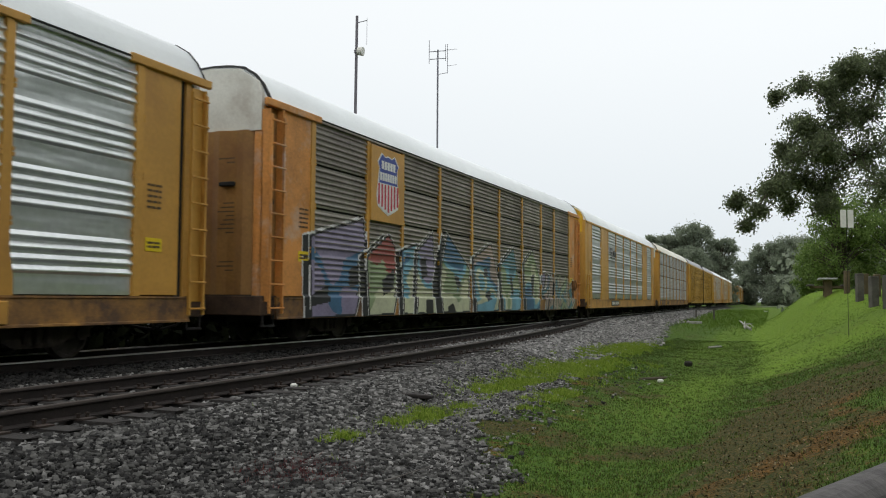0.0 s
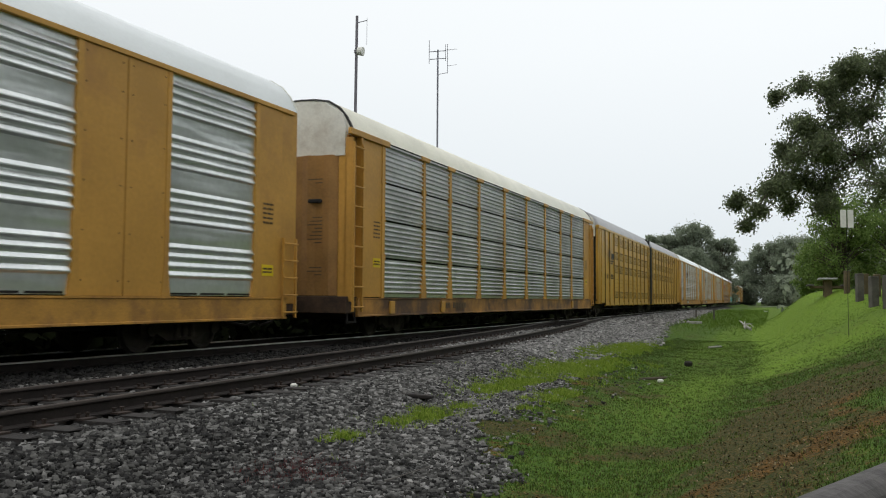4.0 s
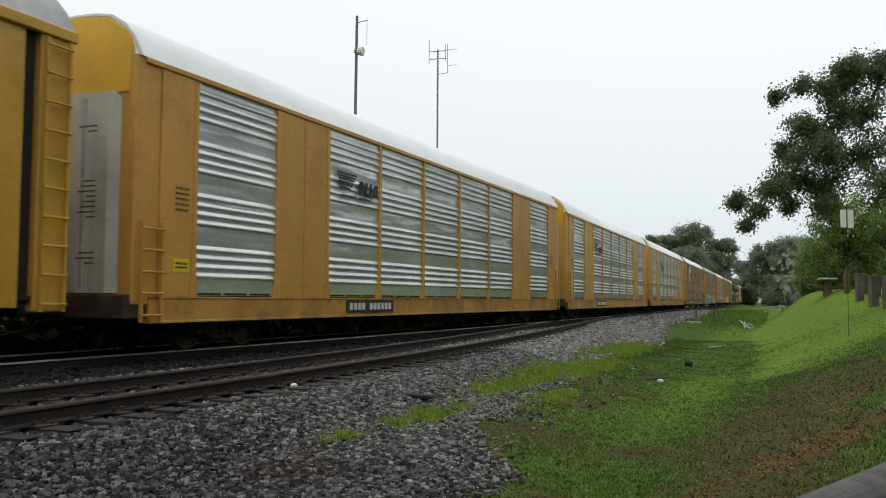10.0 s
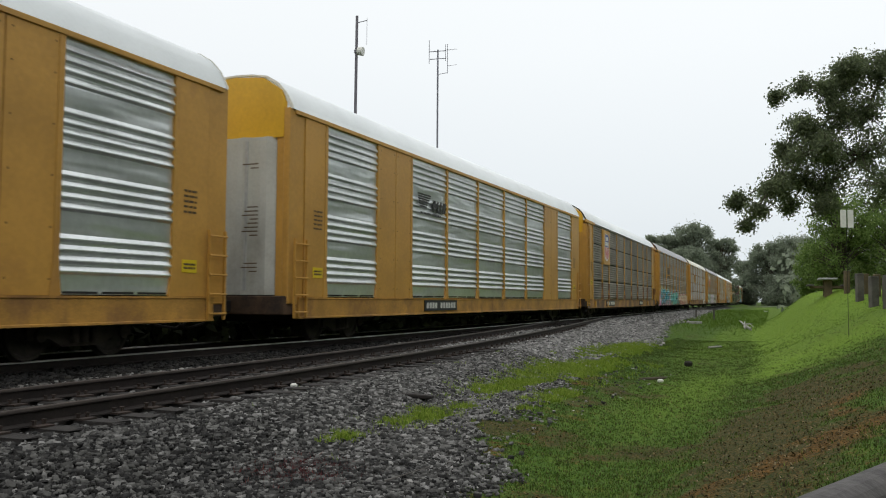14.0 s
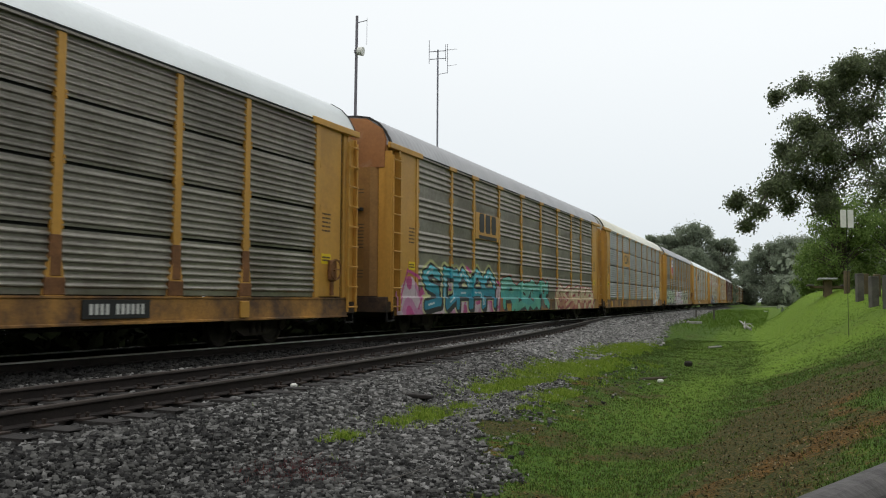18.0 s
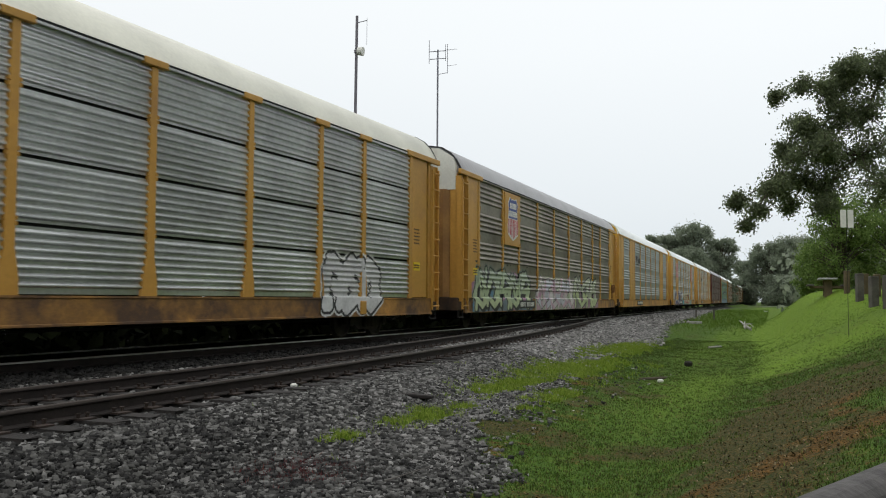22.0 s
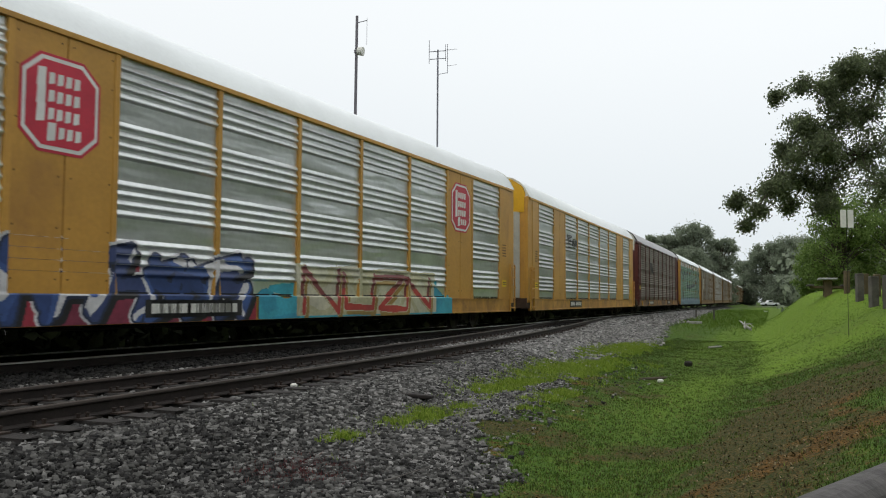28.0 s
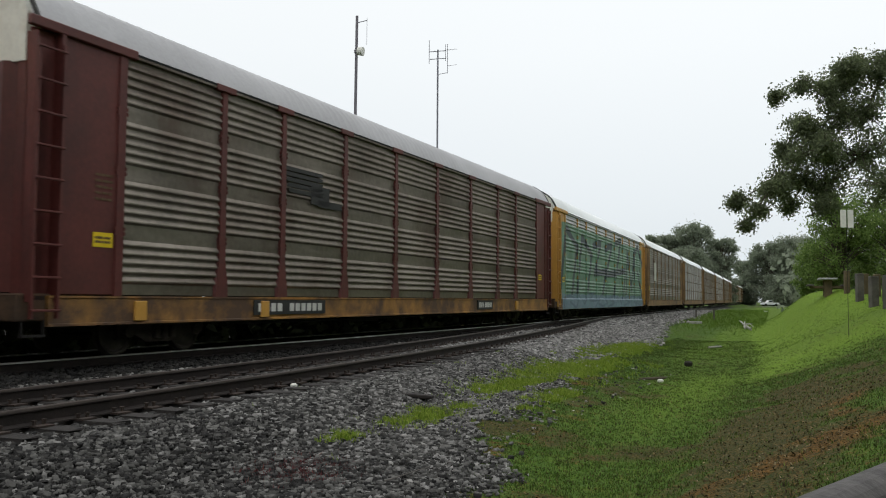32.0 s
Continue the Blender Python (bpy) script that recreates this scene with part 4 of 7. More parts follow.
M["end_dirt"] = material("sooty_brown_steel", (0.07, 0.04, 0.022), 0.85, 0.1, 0.35, 3, 20, 0.2, (0.02, 0.016, 0.013), 0.5)
M["orange"] = material("rusted_orange_paint", (0.58, 0.25, 0.06), 0.6, 0, 0.25, 1.2, 16, 0.1, (0.52, 0.46, 0.40), 0.3)
M["door_white"] = material("weathered_white_door", (0.50, 0.50, 0.45), 0.55, 0, 0.12, 0.9, 15, 0.05, (0.30, 0.27, 0.22), 0.3)
# grimy yellow with the shade of bays and car ends in its colour
M["bay"] = material("grimy_shaded_bay_paint", (0.30, 0.155, 0.04), 0.65, 0, 0.2, 1.2, 16, 0.08, (0.20, 0.09, 0.03), 0.45)
M["rust"] = material("rusty_yellow_steel", (0.19, 0.085, 0.03), 0.8, 0.1, 0.35, 3, 20, 0.2)


def autorack(spec):
    car = tagged(new("autorack_car"), spec["label"], "railway car", "cars of the train")
    kind, style = spec["kind"], spec["style"]
    pm, fm = M[spec["panel"]], M[spec["frame"]]
    el = END_POST if kind == "post" else END
    piece("roof", (el, spec["roof"]), roof_build(el - 0.08, 0.31 if spec["roof"] == "grey_roof" else 0.0), M[spec["roof"]], car, spec["roof_label"], smooth_faces=True)
    for out in (-1, 1):
        piece("roof_edge", (el, out), roof_edge_build(el * out), M["black" if kind == "post" else "white"], car, "thin black edge of the roof" if kind == "post" else "stained white edge of the roof")
    piece("underframe", (el,), under_build(el), M["steel"], car)
    # solid black box inside the body, painted shade behind the openings
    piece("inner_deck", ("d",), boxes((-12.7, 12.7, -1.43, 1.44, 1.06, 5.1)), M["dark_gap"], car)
    for side in (0.0, math.pi):
        piece("side_sill", (el,), channel(-el + 0.4, el - 0.4), M[{"yellow": "sill_yellow" if kind == "flush" else "sill_grimy"}.get(spec["sill"], spec["sill"])], car, turn=side)
        piece("top_rail", (el,), boxes((-el + 0.2, el - 0.2, -1.575, -1.44, PANEL_TOP, EAVE - 0.005), bevel=0.01), pm if kind == "post" else fm, car, turn=side)
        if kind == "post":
            # black strip laid over the rail, painted shade below the roof edge
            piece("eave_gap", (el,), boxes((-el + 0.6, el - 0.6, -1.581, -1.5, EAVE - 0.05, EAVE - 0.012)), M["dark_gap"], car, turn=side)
        edges = [-11.73] + POSTS[1:-1] + [11.73]
        for i, (a, b) in enumerate(zip(edges, edges[1:])):
            if kind == "flush" and i in (1, 7):
                piece("plain_sheet", (i,), boxes((a, (a + b) / 2 - 0.01, -1.545, -1.44, PANEL_LOW - 0.02, PANEL_TOP), ((a + b) / 2 + 0.01, b, -1.545, -1.44, PANEL_LOW - 0.02, PANEL_TOP), bevel=0.008), fm, car, turn=side)
            else:
                piece("ribbed_panel", (style, i), ribbed_sheet(style, a, b), [pm, M["dark_gap"]], car, turn=side)
        for x in POSTS:
            if kind == "post":
                if spec.get("rust_feet") and abs(x) < 11.5:
                    piece("post_foot", (x,), lambda bm, x=x: (add_box(bm, x - 0.2, x + 0.2, -1.566, -1.5, PANEL_LOW - 0.02, 1.34, bevel=0.02), add_box(bm, x - 0.12, x + 0.12, -1.564, -1.5, 1.34, 2.0, bevel=0.02)), M["rust"], car, "rust-brown foot of the post", turn=side)
                piece("post", (x, spec["flare"], spec["topped"]), post_build(x, spec["flare"] and abs(x) < 11.5, spec["topped"] and abs(x) < 11.5, 0.085 if abs(x) < 11.5 else 0.1), fm, car, turn=side)
            else:
                piece("post", (x, "flush"), post_build(x, "small", False, 0.068), fm, car, turn=side)
        if kind == "flush":
            lots = []
            for i, (a, b) in enumerate(zip(edges, edges[1:])):
                if i not in (1, 7):
                    n = 3
                    lots += [(a + 0.14 + (b - a - 0.28) * k / n + 0.05, a + 0.14 + (b - a - 0.28) * (k + 1) / n - 0.05, -1.507, -1.49, PANEL_LOW + 0.012, PANEL_LOW + 0.05) for k in range(n)]
            piece("drain_slots", ("f",), boxes(*lots), M["dark_gap"], car, turn=side)
            for i, (a, b) in enumerate(((-8.98, -6.91), (6.91, 8.98))):
                lots = [(x - 0.014, x + 0.014, -1.55, -1.54, z - 0.014, z + 0.014) for x in ((a + b) / 2 - 0.12, (a + b) / 2 + 0.12, a + 0.12, b - 0.12) for z in (1.3, 2.1, 2.9, 3.7, 4.5, 5.0)]
                piece("bolts", (i,), boxes(*lots), M["vent"], car, turn=side)
        if kind == "post":
            for j, x in enumerate(POSTS):
                piece("bolts", ("post", j), boxes(*[(x + d - 0.016, x + d + 0.016, -1.565, -1.5, z - 0.03, z + 0.03) for d in (-0.1, 0.1) for z in (2.1, 2.18, 3.12, 3.2, 4.14, 4.22)]), fm, car, turn=side)
            for x in (-7.6, 8.9, -11.2) if "marks" in spec else ():
                piece("sill_bracket", (x,), boxes((x - 0.14, x + 0.14, -1.62, -1.56, SILL_LOW + 0.05, SILL_TOP - 0.08), bevel=0.015), M[spec["sill"]], car, turn=side)
    for out in (-1, 1):
        end_details(car, spec, out)
    for x in (-10.05, 10.05):
        truck(car, x)
    if "marks" in spec:
        number_plate(car, *spec["marks"])
    if spec.get("plate2"):
        number_plate(car, 4.85, 6.1, True)
    # small yellow notices and lines of writing on the end sheets
    for o, x in ((-1, -12.25), (1, 11.9)):
        ez = 1.85 if kind == "post" else 1.5
        yy = -1.535 if kind == "post" else -1.55
        note = piece("notice", (o, kind), boxes((x, x + 0.42, yy - 0.006, yy, ez, ez + 0.24)), M["yellow_label"], car, "bright yellow notice")
        piece("writing", (o, kind), boxes(*label_bars(x + 0.04, x + 0.38, ez + 0.05, ez + 0.19, 2, yy - 0.007, seed=3)), M["dark_letter"], note)
        piece("writing", (o, kind, 2), boxes(*label_bars(x + 0.02, x + 0.4, 2.6, 3.1, 5, yy, 0.5, seed=5)), M["dark_letter"], car)
    for z, n in ((3.9, 2), (2.4, 8), (1.6, 3)):
        dark = M["dark_letter"]
        me = boxes(*[(-el - 0.2, -el - 0.19, -0.85, -0.85 + 0.07 * (3 + (i * 7) % 4), z + 0.09 * i, z + 0.09 * i + 0.026) for i in range(n)])
        piece("writing", ("end", z, el), me, dark, car)
    return car


# ---- the two-unit yellow car ----
def tall_unit(front):
    car = tagged(new("autorack_car"), "tall all-yellow autorack unit with perforated vents and a grey roof", "railway car", "cars of the train")
    hl = 10.15
    fm = M["yellow_clean"]
    piece("roof", (hl,), roof_build(hl - 0.02, 0.31), M["grey_roof"], car, "plain grey rounded roof", smooth_faces=True)
    piece("underframe", (hl,), under_build(hl), M["steel"], car)
    # black filler box: the unlit inside of the unit as a colour
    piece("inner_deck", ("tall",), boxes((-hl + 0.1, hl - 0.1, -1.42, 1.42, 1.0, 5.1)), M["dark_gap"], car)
    sg = -1 if front else 1
    outer = hl * sg
    posts = sorted(sg * p for p in (8.0, 6.6, 5.09, 3.34, 1.53, -0.3, -2.14, -3.97, -5.75, -7.62, -9.53, -10.12))
    for side in (0.0, math.pi):
        ps = posts if side == 0.0 else [-p for p in reversed(posts)]
        key = (front, side)
        piece("top_rail", ("tall", hl), boxes((-hl, hl, -1.57, -1.42, EAVE - 0.14, EAVE - 0.005), bevel=0.01), fm, car, turn=side)
        for i, (a, b) in enumerate(zip(ps, ps[1:])):
            sheet = piece("side_sheet", (*key, i), boxes((a, b, -1.52, -1.43, 0.86, EAVE - 0.14)), fm, car, turn=side)
            plain = b - a < 1.0 or ((i < 2) if (front == (side == 0.0)) else (i > len(ps) - 4))
            if not plain:
                for z0, z1 in ((4.42, 4.93), (3.53, 4.02), (2.70, 3.19), (1.14, 1.55)):
                    piece("vent", (*key, i, z0), boxes((a + 0.18, b - 0.18, -1.528, -1.515, z0, z1)), M["vent"], sheet)
                    piece("vent_slats", (*key, i, z0), boxes(*[(a + 0.18, b - 0.18, -1.533, -1.527, z0 + 0.055 * k, z0 + 0.055 * k + 0.028) for k in range(1, int((z1 - z0) / 0.055))]), fm, sheet)
                for z in (2.32, 2.08, 1.82):
                    marks = [(a + 0.2 + (b - a - 0.4) * k / 4, a + 0.2 + (b - a - 0.4) * (k + 0.45 + 0.25 * ((i + k) % 2)) / 4, -1.5225, -1.51, z - 0.012, z + 0.012) for k in range(4)]
                    piece("rust_marks", (*key, i, z), boxes(*marks), M["rust_line"], sheet)
            piece("step_sheet", (*key, i), boxes((a + 0.12, b - 0.12, -1.575, -1.45, 0.70, 0.90), bevel=0.02), fm, car, turn=side)
            rim = [(a + 0.07, a + 0.13, -1.55, -1.5, 0.94, EAVE - 0.15), (b - 0.13, b - 0.07, -1.55, -1.5, 0.94, EAVE - 0.15), (a + 0.13, b - 0.13, -1.55, -1.5, 0.94, 0.99)]
            piece("sheet_rim", (*key, i), boxes(*rim, bevel=0.008), fm, car, turn=side)
        for i, x in enumerate(ps):
            o_ = 1 if side else -1
            piece("post", (*key, i), boxes((x - 0.05, x + 0.05, -1.60, -1.48, 0.66, EAVE - 0.1), bevel=0.01), fm, car, turn=side)
            # dark strip on one side of the post paints a shaded recess
            xa, xb = sorted((x + o_ * 0.05, x + o_ * 0.075))
            piece("post_joint", (*key, i), boxes((xa, xb, -1.585, -1.48, 0.70, EAVE - 0.14)), M["joint"], car, turn=side)
        o = sg if side == 0 else -sg
        slot = front != (side == 0.0)
        xa, xb = sorted((o * 8.0, o * (9.2 if slot else 9.46)))
        piece("end_sheet", (*key,), boxes((xa, xb, -1.54, -1.44, 0.86, EAVE - 0.1), bevel=0.01), fm, car, turn=side)
        xa, xb = sorted((o * 9.22, o * 9.45))
        if slot:
            piece("door_slot", (*key,), boxes((xa, xb, -1.44, -1.38, 0.9, EAVE - 0.1)), M["dark_gap"], car, turn=side)
        xa, xb = sorted((o * 9.48, o * 10.05))
        piece("corner_post", (*key,), boxes((xa, xb, -1.56, -1.38, 0.8, EAVE - 0.16), bevel=0.02), fm, car, turn=side)
        piece("ladder", (*key,), ladder_build(xa + 0.05, xb - 0.08, -1.64, 0.8, EAVE - 0.2, 10), fm, car, turn=side)
        xa, xb = sorted((o * 7.9, o * 10.15))
        piece("header", (*key,), boxes((xa, xb, -1.62, -1.5, EAVE - 0.16, EAVE + 0.02), bevel=0.015), fm, car, turn=side)
        xa, xb = sorted((-o * 10.1, -o * 10.48))
        piece("joint_bellows", (*key,), boxes((xa, xb, -1.56, -1.4, 0.7, EAVE)), M["black"], car, turn=side)
    piece("end_door", ("tall", sg), end_door_build(outer - sg * 0.05, sg, 1.0, 4.63), fm, car, "plain yellow folding end door")
    piece("gable", ("tall", sg), end_cap_build(outer - sg * 0.1, sg), M["white"], car, "off-white gable above the end door")
    piece("coupler", ("tall", sg), coupler_build(outer, sg), M["steel"], car)
    piece("bellows_top", ("tall", sg), boxes((min(-outer, -outer * 1.02), max(-outer, -outer * 1.02), -1.4, 1.4, 0.9, EAVE + 0.55)), M["black"], car)
    for x in (sg * 8.0, -sg * 8.6):
        truck(car, x)
    if front:
        horse_mark(car, -6.25, 3.72, 1.62, M["black"], -1.585)
        piece("writing", ("tall", 1), boxes(*label_bars(-6.4, -5.35, 3.18, 3.42, 2, -1.53, 0.7, 2)), M["dark_letter"], car)
        piece("marks", ("tall", 1), boxes(*[(x, x + 0.17, -1.53, -1.52, 2.30, 2.58) for x in (-7.35, -7.08, -6.35, -6.1, -5.85, -5.6, -5.35)]), M["dark_letter"], car, "dark bars of the reporting marks")
    else:
        piece("painted_mark", ("tall", 1), boxes(*[(-5.6 + 0.12 * i, -5.52 + 0.12 * i, -1.54, -1.533, 3.3 - 0.05 * (i % 2), 3.55) for i in range(5)]), M["white_letter"], car)
        piece("notice", ("tall", 2), boxes((7.2, 7.5, -1.53, -1.52, 1.15, 1.5)), M["dark_letter"], car)
        piece("vent", ("tall", "high"), boxes((5.3, 6.5, -1.53, -1.515, 4.66, 4.86)), M["vent"], car)
    return car


M["yellow_clean"] = material("mustard_yellow_paint", (0.54, 0.315, 0.045), 0.36, 0, 0.13, 0.9, 16, 0.05, (0.40, 0.20, 0.03), 0.3, wave=0.02)
M["rust_line"] = material("brown_rust_streaks", (0.24, 0.10, 0.025), 0.8, 0, 0.3, 4, 20, 0.1)
# colour of the shade in the recess beside a post
M["joint"] = material("recess_shade", (0.05, 0.03, 0.012), 0.85, 0, 0.3, 3, 20, 0.1)
# yellow paint dulled for dirt and for distance haze alike
M["grimy"] = material("grimy_hazed_yellow_paint", (0.24, 0.145, 0.055), 0.7, 0, 0.3, 0.8, 12, 0.08, (0.09, 0.06, 0.035), 0.55)
M["cap_orange"] = material("orange_brown_paint", (0.33, 0.14, 0.045), 0.6, 0, 0.2, 0.8, 12, 0.05, (0.45, 0.40, 0.32), 0.3)
M["maroon_panel"] = material("rust_stained_galvanised", (0.25, 0.222, 0.19), 0.46, 0.78, 0.25, 0.6, 9, 0.08, (0.15, 0.11, 0.09), 0.4, wave=0.03)
M["pale"] = material("pale_galvanised", (0.46, 0.46, 0.45), 0.5, 0.4, 0.2, 0.6, 9, 0.06)
M["mid_steel"] = material("dull_galvanised_steel", (0.70, 0.715, 0.72), 0.36, 0.86, 0.18, 0.6, 9, 0.06, (0.46, 0.45, 0.44), 0.35, wave=0.03)

for name in ("maroon_panel", "pale", "mid_steel"):
    dull_at_glance(M[name], (0.35, 0.35, 0.34))


def spec(kind, style, panel, frame="yellow", sill=None, roof="white_roof", cap="white", door=None, flare=False, topped=False, label="", **more):
    d = dict(kind=kind, style=style, panel=panel, frame=frame, sill=sill or frame, roof=roof, cap=cap, door=door or frame, flare=flare, topped=topped, label=label)
    d["door_label"] = "folding end door, " + {"yellow": "yellow", "white": "off-white", "maroon": "dark red", "grimy": "grimy yellow"}[d["door"]]
    d["cap_label"] = {"white": "off-white gable", "bright_yellow": "bright yellow gable", "cap_orange": "orange-brown gable"}[cap]
    d["roof_label"] = {"white_roof": "white painted roof", "grey_roof": "grey steel roof", "cream_roof": "cream painted roof"}[roof]
    d.update(more)
    return d


FLUSH = dict(marks=(-5.9, -3.6), kind="flush", style="groups", panel="silver", cap="bright_yellow", door="white")
N_LABEL = "yellow autorack car with bright ribbed silver panels and black emblem"
B_LABEL = "yellow-framed autorack car with grimy brown ribbed panels"
SPECS = [
    spec("post", "groups", "silver", marks=(-5.9, -3.6), flare=True, topped=True, label="yellow-framed autorack car with silver ribbed panels and white roof"),
    spec("post", "dense", "brown", ends="orange", brake=True, label="grimy brown autorack car with a shield emblem and colourful graffiti"),
    spec(**FLUSH, label=N_LABEL),
    spec("post", "dense", "mid_steel", marks=(-7.8, -5.6, False), roof="cream_roof", flare=True, topped=True, label="yellow-framed autorack car with dull silver panels and cream roof"),
    None, None,
    spec(**FLUSH, label=N_LABEL), spec(**FLUSH, label=N_LABEL), spec(**FLUSH, label=N_LABEL),
    spec("post", "dense", "brown", marks=(-7.85, -5.35), rust_feet=True, brake=True, flare=True, plate2=True, cap="bright_yellow", label="grimy brown autorack car with a shield emblem and yellow frame"),
    spec("post", "groups", "brown", roof="grey_roof", cap="cap_orange", topped=True, label="grey-brown autorack car with yellow word board and bubble graffiti"),
    spec("post", "dense", "mid_steel", marks=(-7.8, -6.1, False), topped=True, flare=True, roof="cream_roof", label="dull silver autorack car with yellow board of dark rings"),
    spec("post", "groups", "brown", brake=True, roof="grey_roof", label="grey-brown autorack car with shield emblem and pale green graffiti"),
    spec(**{**FLUSH, "panel": "silver_worn"}, label="yellow autorack car with duller ribbed silver panels and black emblem"),
    spec(**FLUSH, label="yellow and silver autorack car with red octagonal emblems and graffiti"),
    spec(**FLUSH, label=N_LABEL),
    spec("post", "fives", "maroon_panel", frame="maroon", sill="yellow", roof="grey_roof", flare=True, topped=True, door="maroon", marks=(-7.85, -5.3), plate2=True, label="dark red framed autorack car with grey-brown panels"),
    spec("post", "groups", "mid_steel", label="autorack car painted over in green graffiti"),
    # cars that stay far off: haze and grime both in the frame colour
    spec("post", "groups", "brown", frame="grimy", roof="white_roof", label=B_LABEL),
    spec("post", "dense", "pale", frame="grimy", roof="white_roof", label="yellow-framed autorack car with pale steel panels"),
    spec("post", "dense", "brown", frame="grimy", roof="white_roof", label=B_LABEL),
    spec("post", "dense", "mid_steel", frame="grimy", label="grimy yellow-framed autorack car with dull silver panels"),
] + [spec("post", ("groups", "dense")[i % 2], ("brown", "maroon_panel", "brown", "mid_steel")[i % 4], frame="grimy", label=B_LABEL) for i in range(11)
]
CARS = [autorack(sp) if sp else tall_unit(i == 4) for i, sp in enumerate(SPECS)]
for i in (2, 6, 7, 8, 13, 15):
    horse_mark(CARS[i], -5.5, 3.92, 2.0, M["black"], -1.562)
for i in (1, 9, 12):
    shield_panel(CARS[i], -8.92, -6.97, 3.08)
word_board(CARS[10], -6.8, -4.33, 3.12, 4.04, "bars")
word_board(CARS[11], -6.8, -4.33, 3.24, 4.12, "rings")
for x, k in ((-8.05, 0.77), (7.98, 0.80)):
    octagon(CARS[14], x, 4.02, k, k, -1.552)
piece("painted_mark", ("dark",), boxes(*[(-6.9 + 0.05 * i, -5.3, -1.552, -1.546, 3.88 - 0.12 * i, 3.97 - 0.12 * i) for i in range(5)], (-5.8, -5.0, -1.552, -1.546, 3.22, 3.66), (-5.5, -4.4, -1.552, -1.546, 3.18, 3.34)), M["black"], CARS[16], "dark painted-out emblem")
piece("patch_board", ("white",), boxes((-9.1, -8.2, -1.57, -1.55, 2.6, 4.1)), M["white"], CARS[18], "white square board")



# ---- plants ----
def leaf_mesh(name, centres, sizes, mat, seed, flat=0.5):
    """Many single leaves, each a bent quad, in one mesh."""
    r = np.random.RandomState(seed)
    n = len(centres)
    c = np.array(centres, float)
    h = np.array(sizes, float)[:, None]
    a = r.normal(size=(n, 3))
    a /= np.linalg.norm(a, axis=1)[:, None]
    b = np.cross(a, r.normal(size=(n, 3)))
    b /= np.linalg.norm(b, axis=1)[:, None]
    up = np.cross(a, b) * h * 0.18
    V = np.stack([c - a * h, c - b * h * flat + up, c + a * h, c + b * h * flat + up], 1).reshape(-1, 3)
    me = bpy.data.meshes.new(name)
    me.vertices.add(4 * n)
    me.vertices.foreach_set("co", V.astype(np.float32).ravel())
    me.loops.add(4 * n)
    me.loops.foreach_set("vertex_index", np.arange(4 * n, dtype=np.int32))
    me.polygons.add(n)
    me.polygons.foreach_set("loop_start", np.arange(0, 4 * n, 4, dtype=np.int32))
    me.update(calc_edges=True)
    me.materials.append(mat)
    return me


def leaf_material(name, dark, light):
    """Leaves let part of the light through."""
    m = island_material(name, [(0.0, dark), (0.6, tuple((a + b) / 2 for a, b in zip(dark, light))), (1.0, light)], 0.6, 0.25, 3)
    n, l = m.node_tree.nodes, m.node_tree.links
    b, o = n["Principled BSDF"], n["Material Output"]
    t = n.new("ShaderNodeBsdfTranslucent")
    l.new(b.inputs["Base Color"].links[0].from_socket, t.inputs["Color"])
    mix = n.new("ShaderNodeMixShader")
    mix.inputs[0].default_value = 0.52
    l.new(b.outputs[0], mix.inputs[1])
    l.new(t.outputs[0], mix.inputs[2])
    l.new(mix.outputs[0], o.inputs["Surface"])
    return m


M["bark"] = material("grey_brown_bark", (0.085, 0.068, 0.052), 0.95, 0, 0.35, 3, 18, 0.6)
M["oak_leaf"] = leaf_material("dark_oak_leaves", (0.105, 0.130, 0.072), (0.21, 0.25, 0.125))
M["light_leaf"] = leaf_material("fresh_green_leaves", (0.105, 0.175, 0.04), (0.26, 0.36, 0.10))
# distance haze is put into this colour: paler and greyer than real leaves
M["far_leaf"] = leaf_material("haze_paled_leaves", (0.20, 0.235, 0.172), (0.325, 0.37, 0.265))


def limb(bm, pts, r0, r1):
    for i, (a, b) in enumerate(zip(pts, pts[1:])):
        f = len(pts) - 1
        add_rod(bm, a, b, r0 + (r1 - r0) * i / f, 7, r0 + (r1 - r0) * (i + 1) / f)


